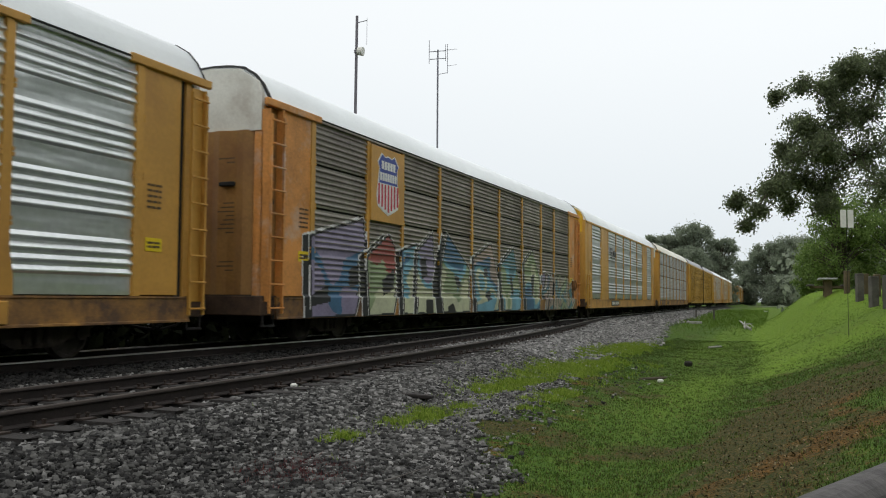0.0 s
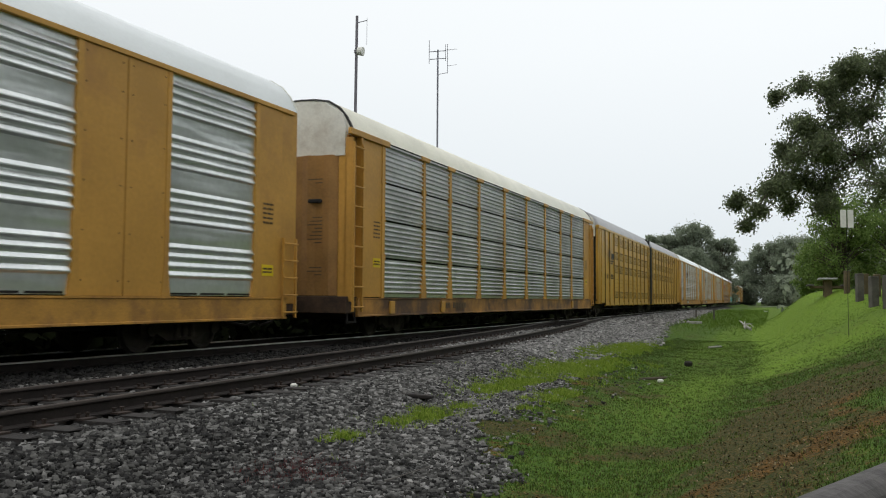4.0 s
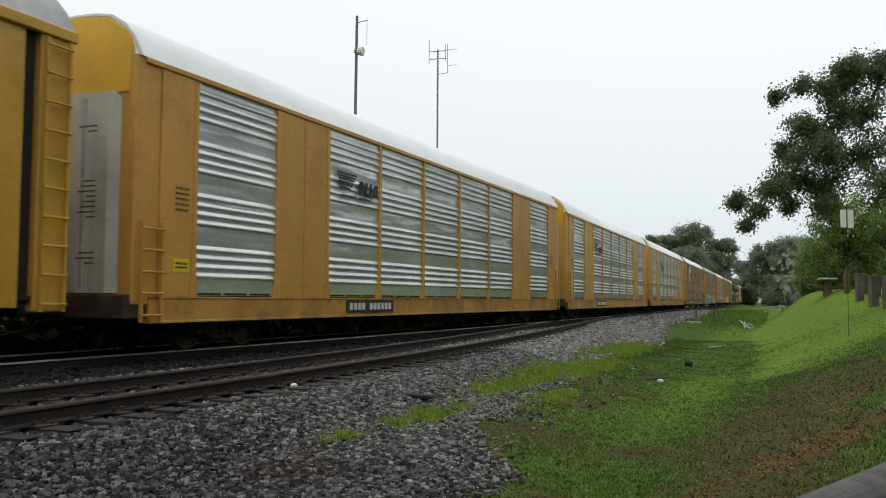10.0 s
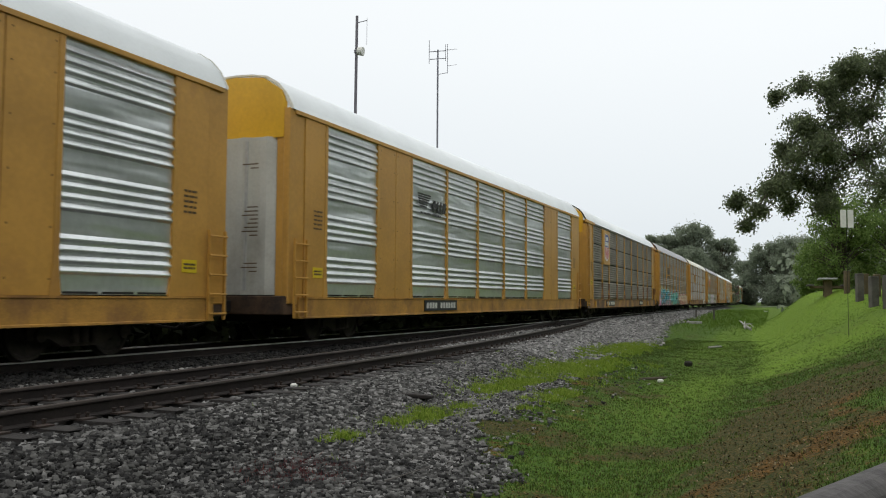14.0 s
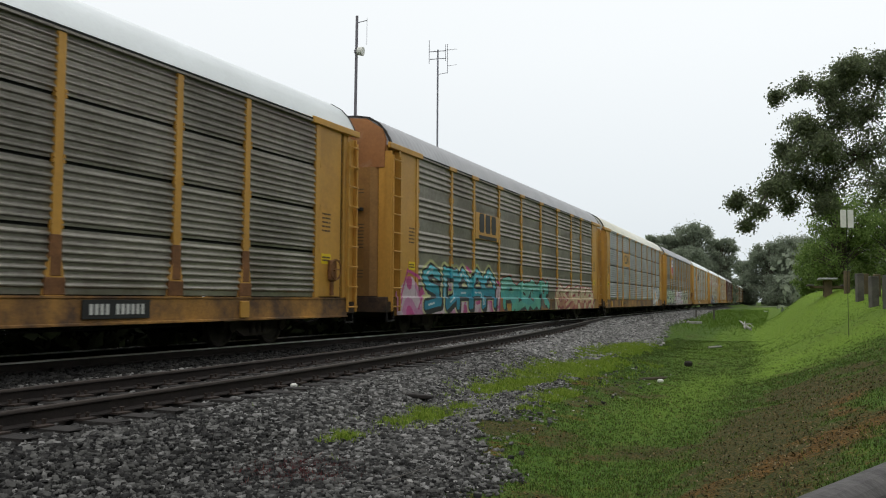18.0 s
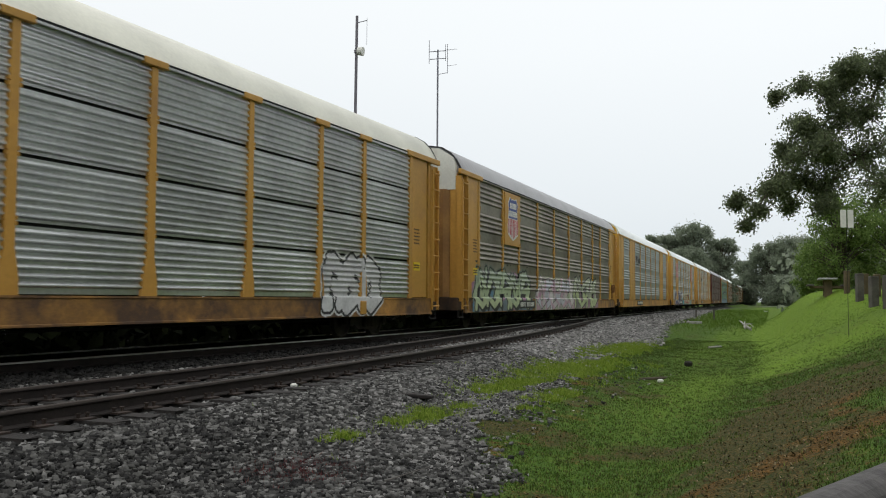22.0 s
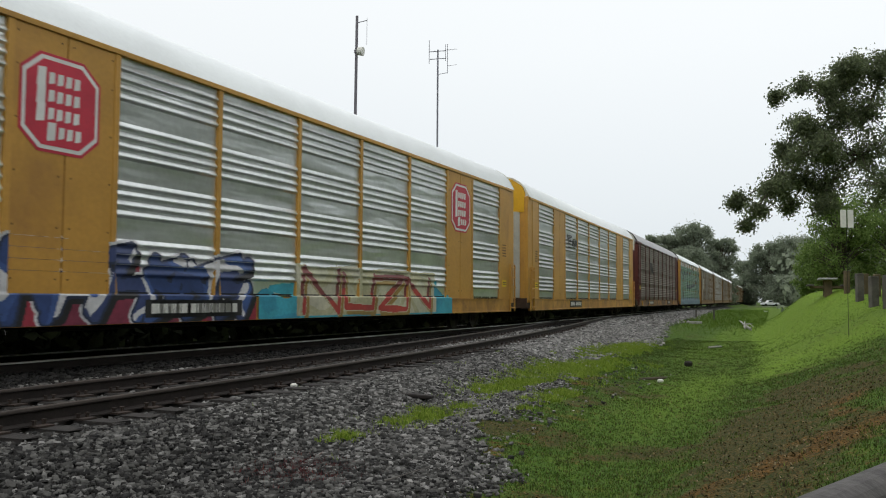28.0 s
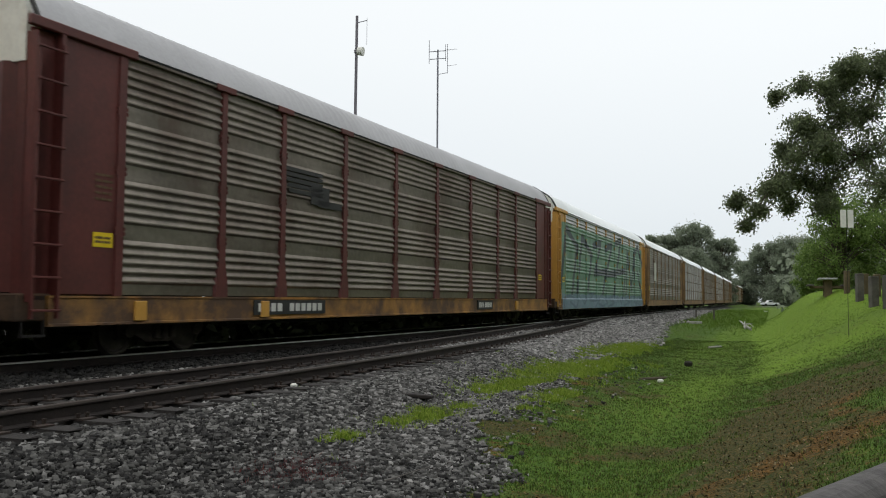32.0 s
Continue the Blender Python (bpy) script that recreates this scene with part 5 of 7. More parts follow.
def tree(x, y, z, height, radius, low, n, leaf, mat, seed, label, clumps=130):
    """A tree with tapered trunk, limbs and a crown of leaves in uneven clumps."""
    r = random.Random(seed)
    top = new("tree")
    top.location = (x, y, z)
    tagged(top, label, "tree")
    bm = bmesh.new()
    limb(bm, [(0, 0, -0.3), (r.uniform(-0.1, 0.1), 0, height * 0.3), (r.uniform(-0.3, 0.3), r.uniform(-0.3, 0.3), height * 0.62)], height * 0.028, height * 0.012)
    cl = []
    for i in range(clumps):
        a, f = r.uniform(0, 6.283), r.random() ** 0.6
        t = r.random()
        zz = low + (height - low) * t
        wide = radius * (0.6 + 0.7 * math.sin(math.pi * min(0.2 + 0.72 * t, 1))) / 1.3
        c = (math.cos(a) * wide * f, math.sin(a) * wide * f, zz)
        cl.append((c, radius * r.uniform(0.13, 0.28)))
        limb(bm, [(0, 0, max(height * 0.25, zz * 0.55)), (c[0] * 0.5, c[1] * 0.5, zz * 0.85), c], height * 0.008, height * 0.002)
    part("trunk", bm, M["bark"], top, "grey-brown trunk and limbs")
    cs, sz = [], []
    rs = np.random.RandomState(seed)
    tot = sum(k ** 2 for _, k in cl)
    for c, k in cl:
        m = int(n * k ** 2 / tot)
        d = rs.normal(size=(m, 3))
        cs.append(d * k * (0.52, 0.52, 0.42) + np.array(c))
        sz.append(leaf * rs.uniform(0.6, 1.3, m))
    ob = new("crown", leaf_mesh("crown", np.concatenate(cs), np.concatenate(sz), mat, seed))
    ob.parent = top
    return top


# the oak whose boughs hang into view over the bank
def oak():
    base = Vector((14.6, 24.5, 0.62))
    top = new("tree")
    top.location = base
    tagged(top, "large oak with dark leaves hanging over the grassy bank", "tree")
    r = random.Random(5)
    rs = np.random.RandomState(5)
    boughs = [(8.35, 3.85, 0.16), (8.5, 3.5, 0.2), (8.6, 3.2, 0.14), (8.55, 4.0, 0.18), (8.95, 4.15, 0.24), (9.3, 4.1, 0.26), (9.6, 4.5, 0.36), (9.7, 5.0, 0.36), (9.85, 5.45, 0.32), (9.8, 5.9, 0.24), (10.1, 6.1, 0.3),
              (9.7, 7.05, 0.15), (10.05, 7.15, 0.22), (10.45, 6.95, 0.28), (10.8, 6.6, 0.34), (10.9, 7.5, 0.26), (11.25, 7.6, 0.28), (11.65, 7.7, 0.28), (12.0, 7.95, 0.26), (12.4, 7.85, 0.3), (11.4, 7.25, 0.45), (12.15, 7.45, 0.5),
              (10.55, 5.85, 0.45), (11.2, 6.3, 0.5), (12, 6.4, 0.7), (10.3, 5.2, 0.45), (11, 5.2, 0.7), (12, 5.3, 0.9), (10.2, 4.45, 0.45), (11, 4.3, 0.65), (12, 4.2, 0.9), (10, 3.8, 0.2), (10.5, 3.65, 0.26),
              (13.5, 5.8, 1.6), (14.0, 7.2, 1.2), (15.5, 7, 2), (16, 4.6, 2)]
    bm = bmesh.new()
    limb(bm, [(0, 0, -0.4), (0.05, 0, 1.4), (-0.1, 0.1, 3.0), (0, 0, 5.2), (0.3, 0.2, 7.4)], 0.42, 0.12)
    cs, sz = [], []
    nodes = [Vector((0, 0, z)) for z in (2.4, 3.4, 4.6, 5.8, 7.0)]
    for bx, bz, k in sorted(boughs, reverse=True):
        dy = r.uniform(-1.0, 1.0)
        c = Vector((bx + 0.22, 24 + dy, bz)) - base
        inner = [p for p in nodes if p.x > c.x + 0.15] or nodes[:5]
        start = min(inner, key=lambda p: (p - c).length)
        nodes.append(c)
        mid = start.lerp(c, 0.5) + Vector((r.uniform(-0.1, 0.1), r.uniform(-0.1, 0.1), r.uniform(-0.05, 0.15)))
        limb(bm, [start, mid, c], 0.02 + 0.03 * min(k, 1), 0.012 + 0.02 * min(k, 1))
        if c.x < -1.5:
            m = int(160 * (c - start).length)
            t = 0.3 + 0.7 * rs.rand(m, 1)
            cs.append(np.array(start) * (1 - t) + np.array(c) * t + rs.normal(size=(m, 3)) * (0.16, 0.2, 0.13))
            sz.append(rs.uniform(0.028, 0.062, m))
        for q in range(9 + int(20 * min(k, 1))):
            e = c + Vector((r.gauss(0, 1), r.gauss(0, 1), r.gauss(0, 0.8))).normalized() * k * r.uniform(0.4, 1.7)
            limb(bm, [c, (c + e) / 2 + Vector((0, 0, 0.06)), e], 0.018, 0.005)
            m = int(60 + 40 * k)
            t = rs.rand(m, 1) ** 0.5
            p = np.array(c) * (1 - t) + np.array(e) * t + rs.normal(size=(m, 3)) * (0.085 + 0.05 * min(k, 1))
            cs.append(p)
            sz.append(rs.uniform(0.028, 0.062, m))
    part("trunk", bm, M["bark"], top, "grey-brown trunk and limbs")
    ob = new("crown", leaf_mesh("crown", np.concatenate(cs), np.concatenate(sz), M["oak_leaf"], 9, 0.55))
    ob.parent = top


oak()


def gz(x, y):
    """Ground height near a place given in x and y."""
    s = min(range(-20, 300), key=lambda i: (LINE[i][0] - x) ** 2 + (LINE[i][1] - y) ** 2)
    h = heading(s)
    return ground_z(s, (x - LINE[s][0]) * math.cos(h) - (y - LINE[s][1]) * math.sin(h))


LIGHT = "leafy bright green tree beyond the picnic bank"
for x, y, hgt, rad, low, n, sd in ((29.2, 62, 7.4, 2.7, 0.6, 9000, 21), (32.2, 60, 6.8, 3.2, 0.8, 9000, 22), (29.0, 66, 4.2, 1.6, 0.3, 5000, 23), (35, 64, 8.2, 4, 1.0, 7000, 24)):
    tree(x, y, gz(x, y), hgt, rad, low, n * 2, 0.10, M["light_leaf"], sd, LIGHT)
DARK = "tall dark green tree in the wood beyond the road"
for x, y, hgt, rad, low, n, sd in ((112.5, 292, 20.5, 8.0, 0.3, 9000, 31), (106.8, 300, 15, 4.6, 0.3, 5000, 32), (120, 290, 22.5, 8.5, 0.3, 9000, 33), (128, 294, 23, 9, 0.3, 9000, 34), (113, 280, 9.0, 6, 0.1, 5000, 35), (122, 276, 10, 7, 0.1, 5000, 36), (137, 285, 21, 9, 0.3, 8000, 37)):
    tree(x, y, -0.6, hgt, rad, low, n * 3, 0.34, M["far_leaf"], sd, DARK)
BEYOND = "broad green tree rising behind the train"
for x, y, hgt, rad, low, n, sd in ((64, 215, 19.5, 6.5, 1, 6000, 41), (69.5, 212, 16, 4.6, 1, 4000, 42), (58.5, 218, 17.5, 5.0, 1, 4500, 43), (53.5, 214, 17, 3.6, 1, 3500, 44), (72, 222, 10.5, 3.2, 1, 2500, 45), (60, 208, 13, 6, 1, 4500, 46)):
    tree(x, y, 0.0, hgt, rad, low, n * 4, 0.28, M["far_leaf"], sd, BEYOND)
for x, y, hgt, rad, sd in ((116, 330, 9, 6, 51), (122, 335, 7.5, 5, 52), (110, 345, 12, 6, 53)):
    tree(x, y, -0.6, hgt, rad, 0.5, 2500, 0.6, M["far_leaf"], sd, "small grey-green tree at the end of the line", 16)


# unseen woods, added to close the place behind the camera and dim its light
def wood_edge():
    r = random.Random(3)
    rs = np.random.RandomState(3)
    cs, sz = [], []
    for i in range(150):
        a = radians(35 + 213 * i / 149)
        d = r.uniform(27, 36) if i > 6 else r.uniform(38, 42)
        # heights chosen for how much sky the car sides receive and mirror
        hgt = r.uniform(13, 20) if i < 15 else r.uniform(6.5, 9.5) + 4.0 * math.exp(-((i - 60) / 32) ** 2)
        for k in range(7):
            c = np.array((math.sin(a) * d, math.cos(a) * d, 0.3 + hgt * (k + 0.3) / 7))
            m = 30
            cs.append(c + rs.normal(size=(m, 3)) * (1.5, 1.5, 1.0))
            sz.append(rs.uniform(0.5, 1.0, m))
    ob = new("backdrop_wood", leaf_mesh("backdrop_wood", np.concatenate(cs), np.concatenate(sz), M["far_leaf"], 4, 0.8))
    tagged(ob, "dark green wood closing the place behind", "woodland", kind="structure")


wood_edge()


def line_wood():
    """The wood that runs along the line behind the nearer green trees, plus unseen added trees."""
    rs = np.random.RandomState(14)
    cs, sz = [], []
    for i in range(230):
        d = 72 + 190 * rs.rand() ** 1.2
        q = 0.452 + 0.2 * rs.rand() ** 1.5
        hgt = d * 0.088 * rs.uniform(0.75, 1.0)
        for k in range(6):
            c = np.array((q * d, d, -0.3 + hgt * (k + 0.5) / 6.5))
            cs.append(c + rs.normal(size=(60, 3)) * (1.1 + d * 0.006, 1.6, hgt * 0.07))
            sz.append(rs.uniform(0.18, 0.4, 60))
    # tall trees outside the view, added so the car panels mirror something dark
    for i in range(150):
        d = rs.uniform(40, 112)
        q = 0.60 + 0.95 * rs.rand()
        hgt = rs.uniform(11, 17)
        for k in range(6):
            cs.append(np.array((q * d, d, hgt * (k + 0.5) / 6.5)) + rs.normal(size=(36, 3)) * (1.6, 1.6, hgt * 0.07))
            sz.append(rs.uniform(0.35, 0.7, 36))
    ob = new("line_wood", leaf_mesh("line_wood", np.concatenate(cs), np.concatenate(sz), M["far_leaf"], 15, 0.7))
    tagged(ob, "green wood running along the line beyond the bank", "woodland", kind="stuff")


line_wood()


# ---- grass ----
def blades(name, n, region, tall, mat, seed, label, per=4):
    r = np.random.RandomState(seed)
    roots = []
    while len(roots) < n:
        p = region(r)
        if p is not None:
            roots.append(p)
    P = np.repeat(np.array([tuple(p) for p in roots]), per, axis=0)
    k = len(P)
    P[:, :2] += r.normal(size=(k, 2)) * 0.025
    h = tall * r.uniform(0.5, 1.4, (k, 1))
    a = r.uniform(0, 6.283, k)
    side = np.stack([np.cos(a), np.sin(a), np.zeros(k)], 1) * (0.006 + 0.004 * r.rand(k, 1)) * (tall / 0.08) ** 0.5
    lean = np.stack([r.normal(size=k), r.normal(size=k), np.zeros(k)], 1) * h * 0.4
    V = np.stack([P - side, P + side, P + lean + np.array((0, 0, 1)) * h], 1).reshape(-1, 3)
    V[:, 2] -= 0.004
    me = bpy.data.meshes.new(name)
    me.vertices.add(3 * k)
    me.vertices.foreach_set("co", V.astype(np.float32).ravel())
    me.loops.add(3 * k)
    me.loops.foreach_set("vertex_index", np.arange(3 * k, dtype=np.int32))
    me.polygons.add(k)
    me.polygons.foreach_set("loop_start", np.arange(0, 3 * k, 3, dtype=np.int32))
    me.update(calc_edges=True)
    me.materials.append(mat)
    return tagged(new(name, me), label, "grass", kind="stuff")


def lawn(r):
    s, u = 3.5 + 38 * r.rand() ** 1.6, 6.5 + 9 * r.rand()
    a, b, c, d = cover(s, u)
    if r.rand() > (1 - a) * (1 - 0.85 * b) * (1 - 0.9 * c) * (1 - 0.92 * d):
        return None
    return at(s, u, ground_z(s, u))


def weed_patch(r):
    s, u = 7.5 + 32 * r.rand() ** 1.2, 5.2 + 3.2 * r.rand()
    if u > 8.9 or (u > 7.3 and s > 24) or r.rand() > cover(s, u)[3]:
        return None
    return at(s, u, ground_z(s, u))


M["blade"] = island_material("grass_blades", [(0.0, (0.045, 0.038, 0.018)), (0.16, (0.075, 0.06, 0.026)), (0.24, (0.026, 0.054, 0.008)), (0.7, (0.066, 0.125, 0.016)), (1.0, (0.14, 0.185, 0.04))], 0.7, 0.2, 3)
def camera_lawn(r):
    s, u = -7 + 10.5 * r.rand(), 9.5 + 8 * r.rand()
    if r.rand() > 1 - cover(s, u)[0]:
        return None
    return at(s, u, ground_z(s, u))


M["lawn_blade"] = island_material("fresh_lawn_blades", [(0.0, (0.055, 0.110, 0.010)), (0.6, (0.115, 0.205, 0.020)), (1.0, (0.19, 0.27, 0.05))], 0.7, 0.2, 3)
M["weed"] = island_material("bright_weeds", [(0.0, (0.10, 0.17, 0.012)), (0.6, (0.21, 0.31, 0.03)), (1.0, (0.32, 0.38, 0.08))], 0.7, 0.2, 3)
blades("grass", 74000, lawn, 0.030, M["blade"], 7, "short green grass on the bank and in the ditch")

blades("grass", 14000, camera_lawn, 0.032, M["blade"], 29, "short green grass on the bank beside the log")


def far_lawn(r):
    s, u = 30 + 50 * r.rand() ** 1.3, 5.0 + 13 * r.rand()
    if r.rand() > (1 - cover(s, u)[0]):
        return None
    return at(s, u, ground_z(s, u))


blades("grass", 20000, far_lawn, 0.032, M["lawn_blade"], 27, "green grass farther along the bank and ditch")
blades("weeds", 14000, weed_patch, 0.07, M["weed"], 8, "bright yellow-green weeds at the edge of the ballast", 5)


def litter():
    """Fallen leaves and twigs on the worn part of the bank."""
    r = np.random.RandomState(33)
    places = []
    while len(places) < 6500:
        s, u = 6.5 + 14 * r.rand() ** 1.3, 8.6 + 6.0 * r.rand()
        a, b, c, d = cover(s, u)
        if a < 0.3 and r.rand() < 0.04 + 0.4 * c + 0.25 * b:
            places.append(tuple(at(s, u, ground_z(s, u) + 0.012)))
    ob = new("leaf_litter", leaf_mesh("leaf_litter", places, r.uniform(0.007, 0.019, len(places)), M["litter"], 34, 0.55))
    tagged(ob, "brown fallen leaves scattered on the worn bank", "fallen leaves", kind="stuff")


M["litter"] = island_material("fallen_leaves", [(0.0, (0.02, 0.018, 0.008)), (0.45, (0.06, 0.05, 0.02)), (0.8, (0.15, 0.105, 0.045)), (1.0, (0.30, 0.25, 0.16))], 0.85, 0.2, 3)
litter()


# ---- masts ----
def mast(x, y, top, r0, r1, mat):
    m = new("antenna_mast")
    m.location = (x, y, 0)
    part("pole", rod_bm((0, 0, -0.3), (0, 0, top), r0, 12, r1), mat, m)
    return m


M["mast_dark"] = material("weathered_steel_pole", (0.15, 0.14, 0.16), 0.6, 0.3, 0.15, 1, 20, 0.05)
m1 = tagged(mast(-6.42, 60, 21.35, 0.125, 0.10, M["mast_dark"]), "grey steel pole carrying a small dish", "antenna mast")
m1.rotation_euler = (0, radians(0.35), 0)
part("dish", rod_bm((0.12, -0.1, 18.75), (0.5, -0.2, 18.7), 0.28, 16, 0.33), M["white"], m1, "small white dish")
part("bracket", rod_bm((0, -0.05, 18.75), (0.15, -0.1, 18.75), 0.05, 8), M["mast_dark"], m1)
part("arm", rod_bm((0, 0, 20.85), (0.72, -0.1, 21.0), 0.03, 6), M["mast"], m1)
part("whip", rod_bm((0.74, -0.1, 19.2), (0.74, -0.1, 21.2), 0.016, 6), M["mast"], m1)
part("collar", rod_bm((0, 0, 18.65), (0, 0, 18.85), 0.17, 10), M["mast_dark"], m1)
m2 = tagged(mast(-0.45, 60, 18.9, 0.075, 0.06, M["mast"]), "thin grey mast with a cluster of antennas", "antenna mast")
for a, b, rr in (((-0.62, 0, 18.75), (0.6, 0, 18.85), 0.03), ((-0.62, 0, 18.2), (0.6, 0, 18.3), 0.03), ((0, 0, 17.1), (0.7, 0, 17.25), 0.02)):
    part("arm", rod_bm(a, b, rr, 6), M["mast"], m2)
for x, z0, z1 in ((-0.62, 17.9, 19.6), (0.56, 18.1, 19.3), (0.7, 17.2, 19.35)):
    part("whip", rod_bm((x, 0, z0), (x, 0, z1), 0.024, 6), M["mast"], m2)
for z in (18.9, 17.75):
    part("element", rod_bm((0.7, 0, z), (1.4, 0, z + 0.08), 0.014, 6), M["mast"], m2)


# ---- things on the bank ----
M["timber"] = material("weathered_grey_timber", (0.115, 0.105, 0.095), 0.9, 0, 0.3, 3, 25, 0.4, (0.06, 0.055, 0.05), 0.35)
M["brown_timber"] = material("brown_timber", (0.11, 0.082, 0.045), 0.9, 0, 0.3, 3, 25, 0.3)
M["log"] = material("worn_grey_log", (0.075, 0.070, 0.068), 0.8, 0, 0.3, 5, 30, 0.35)
M["concrete"] = material("pale_concrete", (0.36, 0.36, 0.37), 0.85, 0, 0.2, 2, 20, 0.2)


def spot(px, d):
    """A place d metres off, across the view by the tangent px."""
    return Vector((px * d, d, gz(px * d, d)))


for px, d, tall, w in ((0.4765, 36, 0.92, 0.2), (0.4915, 32, 0.98, 0.24), (0.508, 29, 1.02, 0.26), (0.5255, 26.5, 1.02, 0.26)):
    p = spot(px, d)
    post = tagged(new("bollard"), "weathered square wooden post standing in the lawn", "post", "posts along the lawn")
    post.location = p
    part("shaft", box_bm(-w / 2, w / 2, -w / 2, w / 2, -0.3, tall, bevel=0.02), M["timber"] if px > 0.48 else M["brown_timber"], post)
for px, d in ((0.4985, 34.5), (0.512, 33), (0.523, 31)):
    p = spot(px, d)
    post = tagged(new("bollard"), "dark wooden post farther back in the lawn", "post", "posts along the lawn")
    post.location = p
    part("shaft", box_bm(-0.11, 0.11, -0.11, 0.11, -0.3, 0.85, bevel=0.02), M["brown_timber"], post)


def picnic_table(p, yaw):
    t = tagged(new("picnic_table"), "grey concrete picnic table with benches on brown legs", "picnic table")
    t.matrix_basis = Matrix.Translation(p) @ Matrix.Rotation(yaw, 4, "Z")
    part("tabletop", box_bm(-0.9, 0.9, -0.38, 0.38, 0.68, 0.76, bevel=0.02), M["concrete"], t)
    for y in (-0.72, 0.72):
        part("bench", box_bm(-0.9, 0.9, y - 0.14, y + 0.14, 0.40, 0.47, bevel=0.015), M["timber"], t)
    for x in (-0.55, 0.55):
        part("leg", box_bm(x - 0.1, x + 0.1, -0.16, 0.16, -0.2, 0.68, bevel=0.02), M["brown_timber"], t)
        part("stretcher", box_bm(x - 0.05, x + 0.05, -0.72, 0.72, 0.3, 0.4, bevel=0.01), M["brown_timber"], t)


picnic_table(spot(0.4535, 38.5), 1.2)
tagged(part("timber_log", rod_bm((0.95, 3.10, 0.015), (4.0, 6.15, 0.03), 0.15, 20), M["log"]), "worn grey round log edging the bank", "log")

M["rusty_post"] = material("dark_iron_post", (0.03, 0.032, 0.022), 0.8, 0.1, 0.3, 6, 40, 0.2)
# white two-panel board on a post under the trees
sg = tagged(new("sign"), "white board in two panels on a thin post", "sign")
sg.location = spot(0.4775, 22.3)
part("post", rod_bm((0, 0, -0.2), (0, 0, 3.4 - sg.location.z), 0.007, 8), M["rusty_post"], sg)
for x in (-0.095, 0.095):
    part("board", box_bm(x - 0.078, x + 0.078, -0.05, -0.03, 2.96 - sg.location.z, 3.43 - sg.location.z, bevel=0.006), M["white"], sg)


# ---- scraps beside the track ----
def scrap(name, label, cat, bm, mat, s, u, dz=0.0, yaw=0.0, tilt=0.0):
    ob = part(name, bm, mat)
    ob.matrix_basis = Matrix.Translation(at(s, u, ground_z(s, u) + dz)) @ Matrix.Rotation(yaw, 4, "Z") @ Matrix.Rotation(tilt, 4, "Y")
    return tagged(ob, label, cat)


M["rusty"] = material("dark_rusted_iron", (0.022, 0.018, 0.016), 0.8, 0.2, 0.3, 6, 40, 0.3)
M["pale_wood"] = material("bleached_wood", (0.34, 0.33, 0.31), 0.85, 0, 0.2, 3, 25, 0.2)
scrap("tie_plate_scrap", "dark rusted iron plate lying on the ballast", "scrap iron", box_bm(-0.26, 0.26, -0.075, 0.075, 0, 0.05, bevel=0.012), M["rusty"], 11.55, 7.0, 0.03, -0.3, 0.05)
scrap("stone", "white stone lying on the ballast", "stone", box_bm(-0.045, 0.045, -0.035, 0.035, 0, 0.06, bevel=0.018), M["white"], 10.31, 5.75, 0.03, 0.4)
scrap("tie_stub", "bleached broken tie lying in the grass", "timber", box_bm(-0.75, 0.75, -0.12, 0.12, 0, 0.18, bevel=0.02), M["pale_wood"], 66, 4.9, 0.02, 0.15)
scrap("rock", "dark stone in the ditch grass", "stone", box_bm(-0.11, 0.11, -0.09, 0.09, 0, 0.15, bevel=0.04), M["rusty"], 25.2, 8.8, 0.0, 0.7)
scrap("stone", "pale stone in the ditch grass", "stone", box_bm(-0.06, 0.06, -0.05, 0.05, 0, 0.07, bevel=0.02), M["white"], 19.45, 9.0)
scrap("branch_stub", "short dark stick in the ditch grass", "branch", rod_bm((-0.3, 0, 0.03), (0.3, 0, 0.05), 0.03, 7), M["bark"], 19.6, 8.8, 0, 0.2)
scrap("branch_stub", "grey stick lying in the grass", "branch", rod_bm((-0.35, 0, 0.03), (0.35, 0, 0.06), 0.04, 7), M["pale_wood"], 35.6, 8.6, 0, 0.5)
bm = bmesh.new()
rnd = random.Random(8)
limb(bm, [(-1.5, 0, 0.1), (-0.4, 0.1, 0.2), (0.9, 0.1, 0.45)], 0.07, 0.03)
limb(bm, [(-1.2, -0.3, 0.05), (0, 0, 0.2), (1.2, 0.4, 0.5)], 0.09, 0.04)
for i in range(9):
    x = rnd.uniform(-1, 0.9)
    limb(bm, [(x, 0, 0.3), (x + rnd.uniform(-0.3, 0.3), rnd.uniform(-0.3, 0.3), 0.35), (x + rnd.uniform(-0.6, 0.6), rnd.uniform(-0.5, 0.5), rnd.uniform(0.1, 0.4))], 0.02, 0.006)
scrap("fallen_branch", "bleached fallen branches lying in the ditch", "branch", bm, M["pale_wood"], 57, 9.0, 0, 1.2)
# a low stand of scrub and a plank shelf at the foot of the wood
sh = tagged(new("plank_stand"), "low grey plank on two posts in tall weeds", "stand")
sh.location = at(80, 4.8, ground_z(80, 4.8))
part("plank", box_bm(-1.1, 1.1, -0.15, 0.15, 0.85, 0.93, bevel=0.01), M["timber"], sh)
for x in (-0.8, 0.8):
    part("leg", box_bm(x - 0.06, x + 0.06, -0.08, 0.08, -0.2, 0.85, bevel=0.01), M["timber"], sh)


def tall_weeds(r):
    s, u = 44 + 66 * r.rand() ** 0.7, 4.0 + 6 * r.rand()
    if r.rand() > smooth(44, 80, s + 6 * noise.noise((s * 0.2, u * 0.5, 8.0))):
        return None
    return at(s, u, ground_z(s, u))


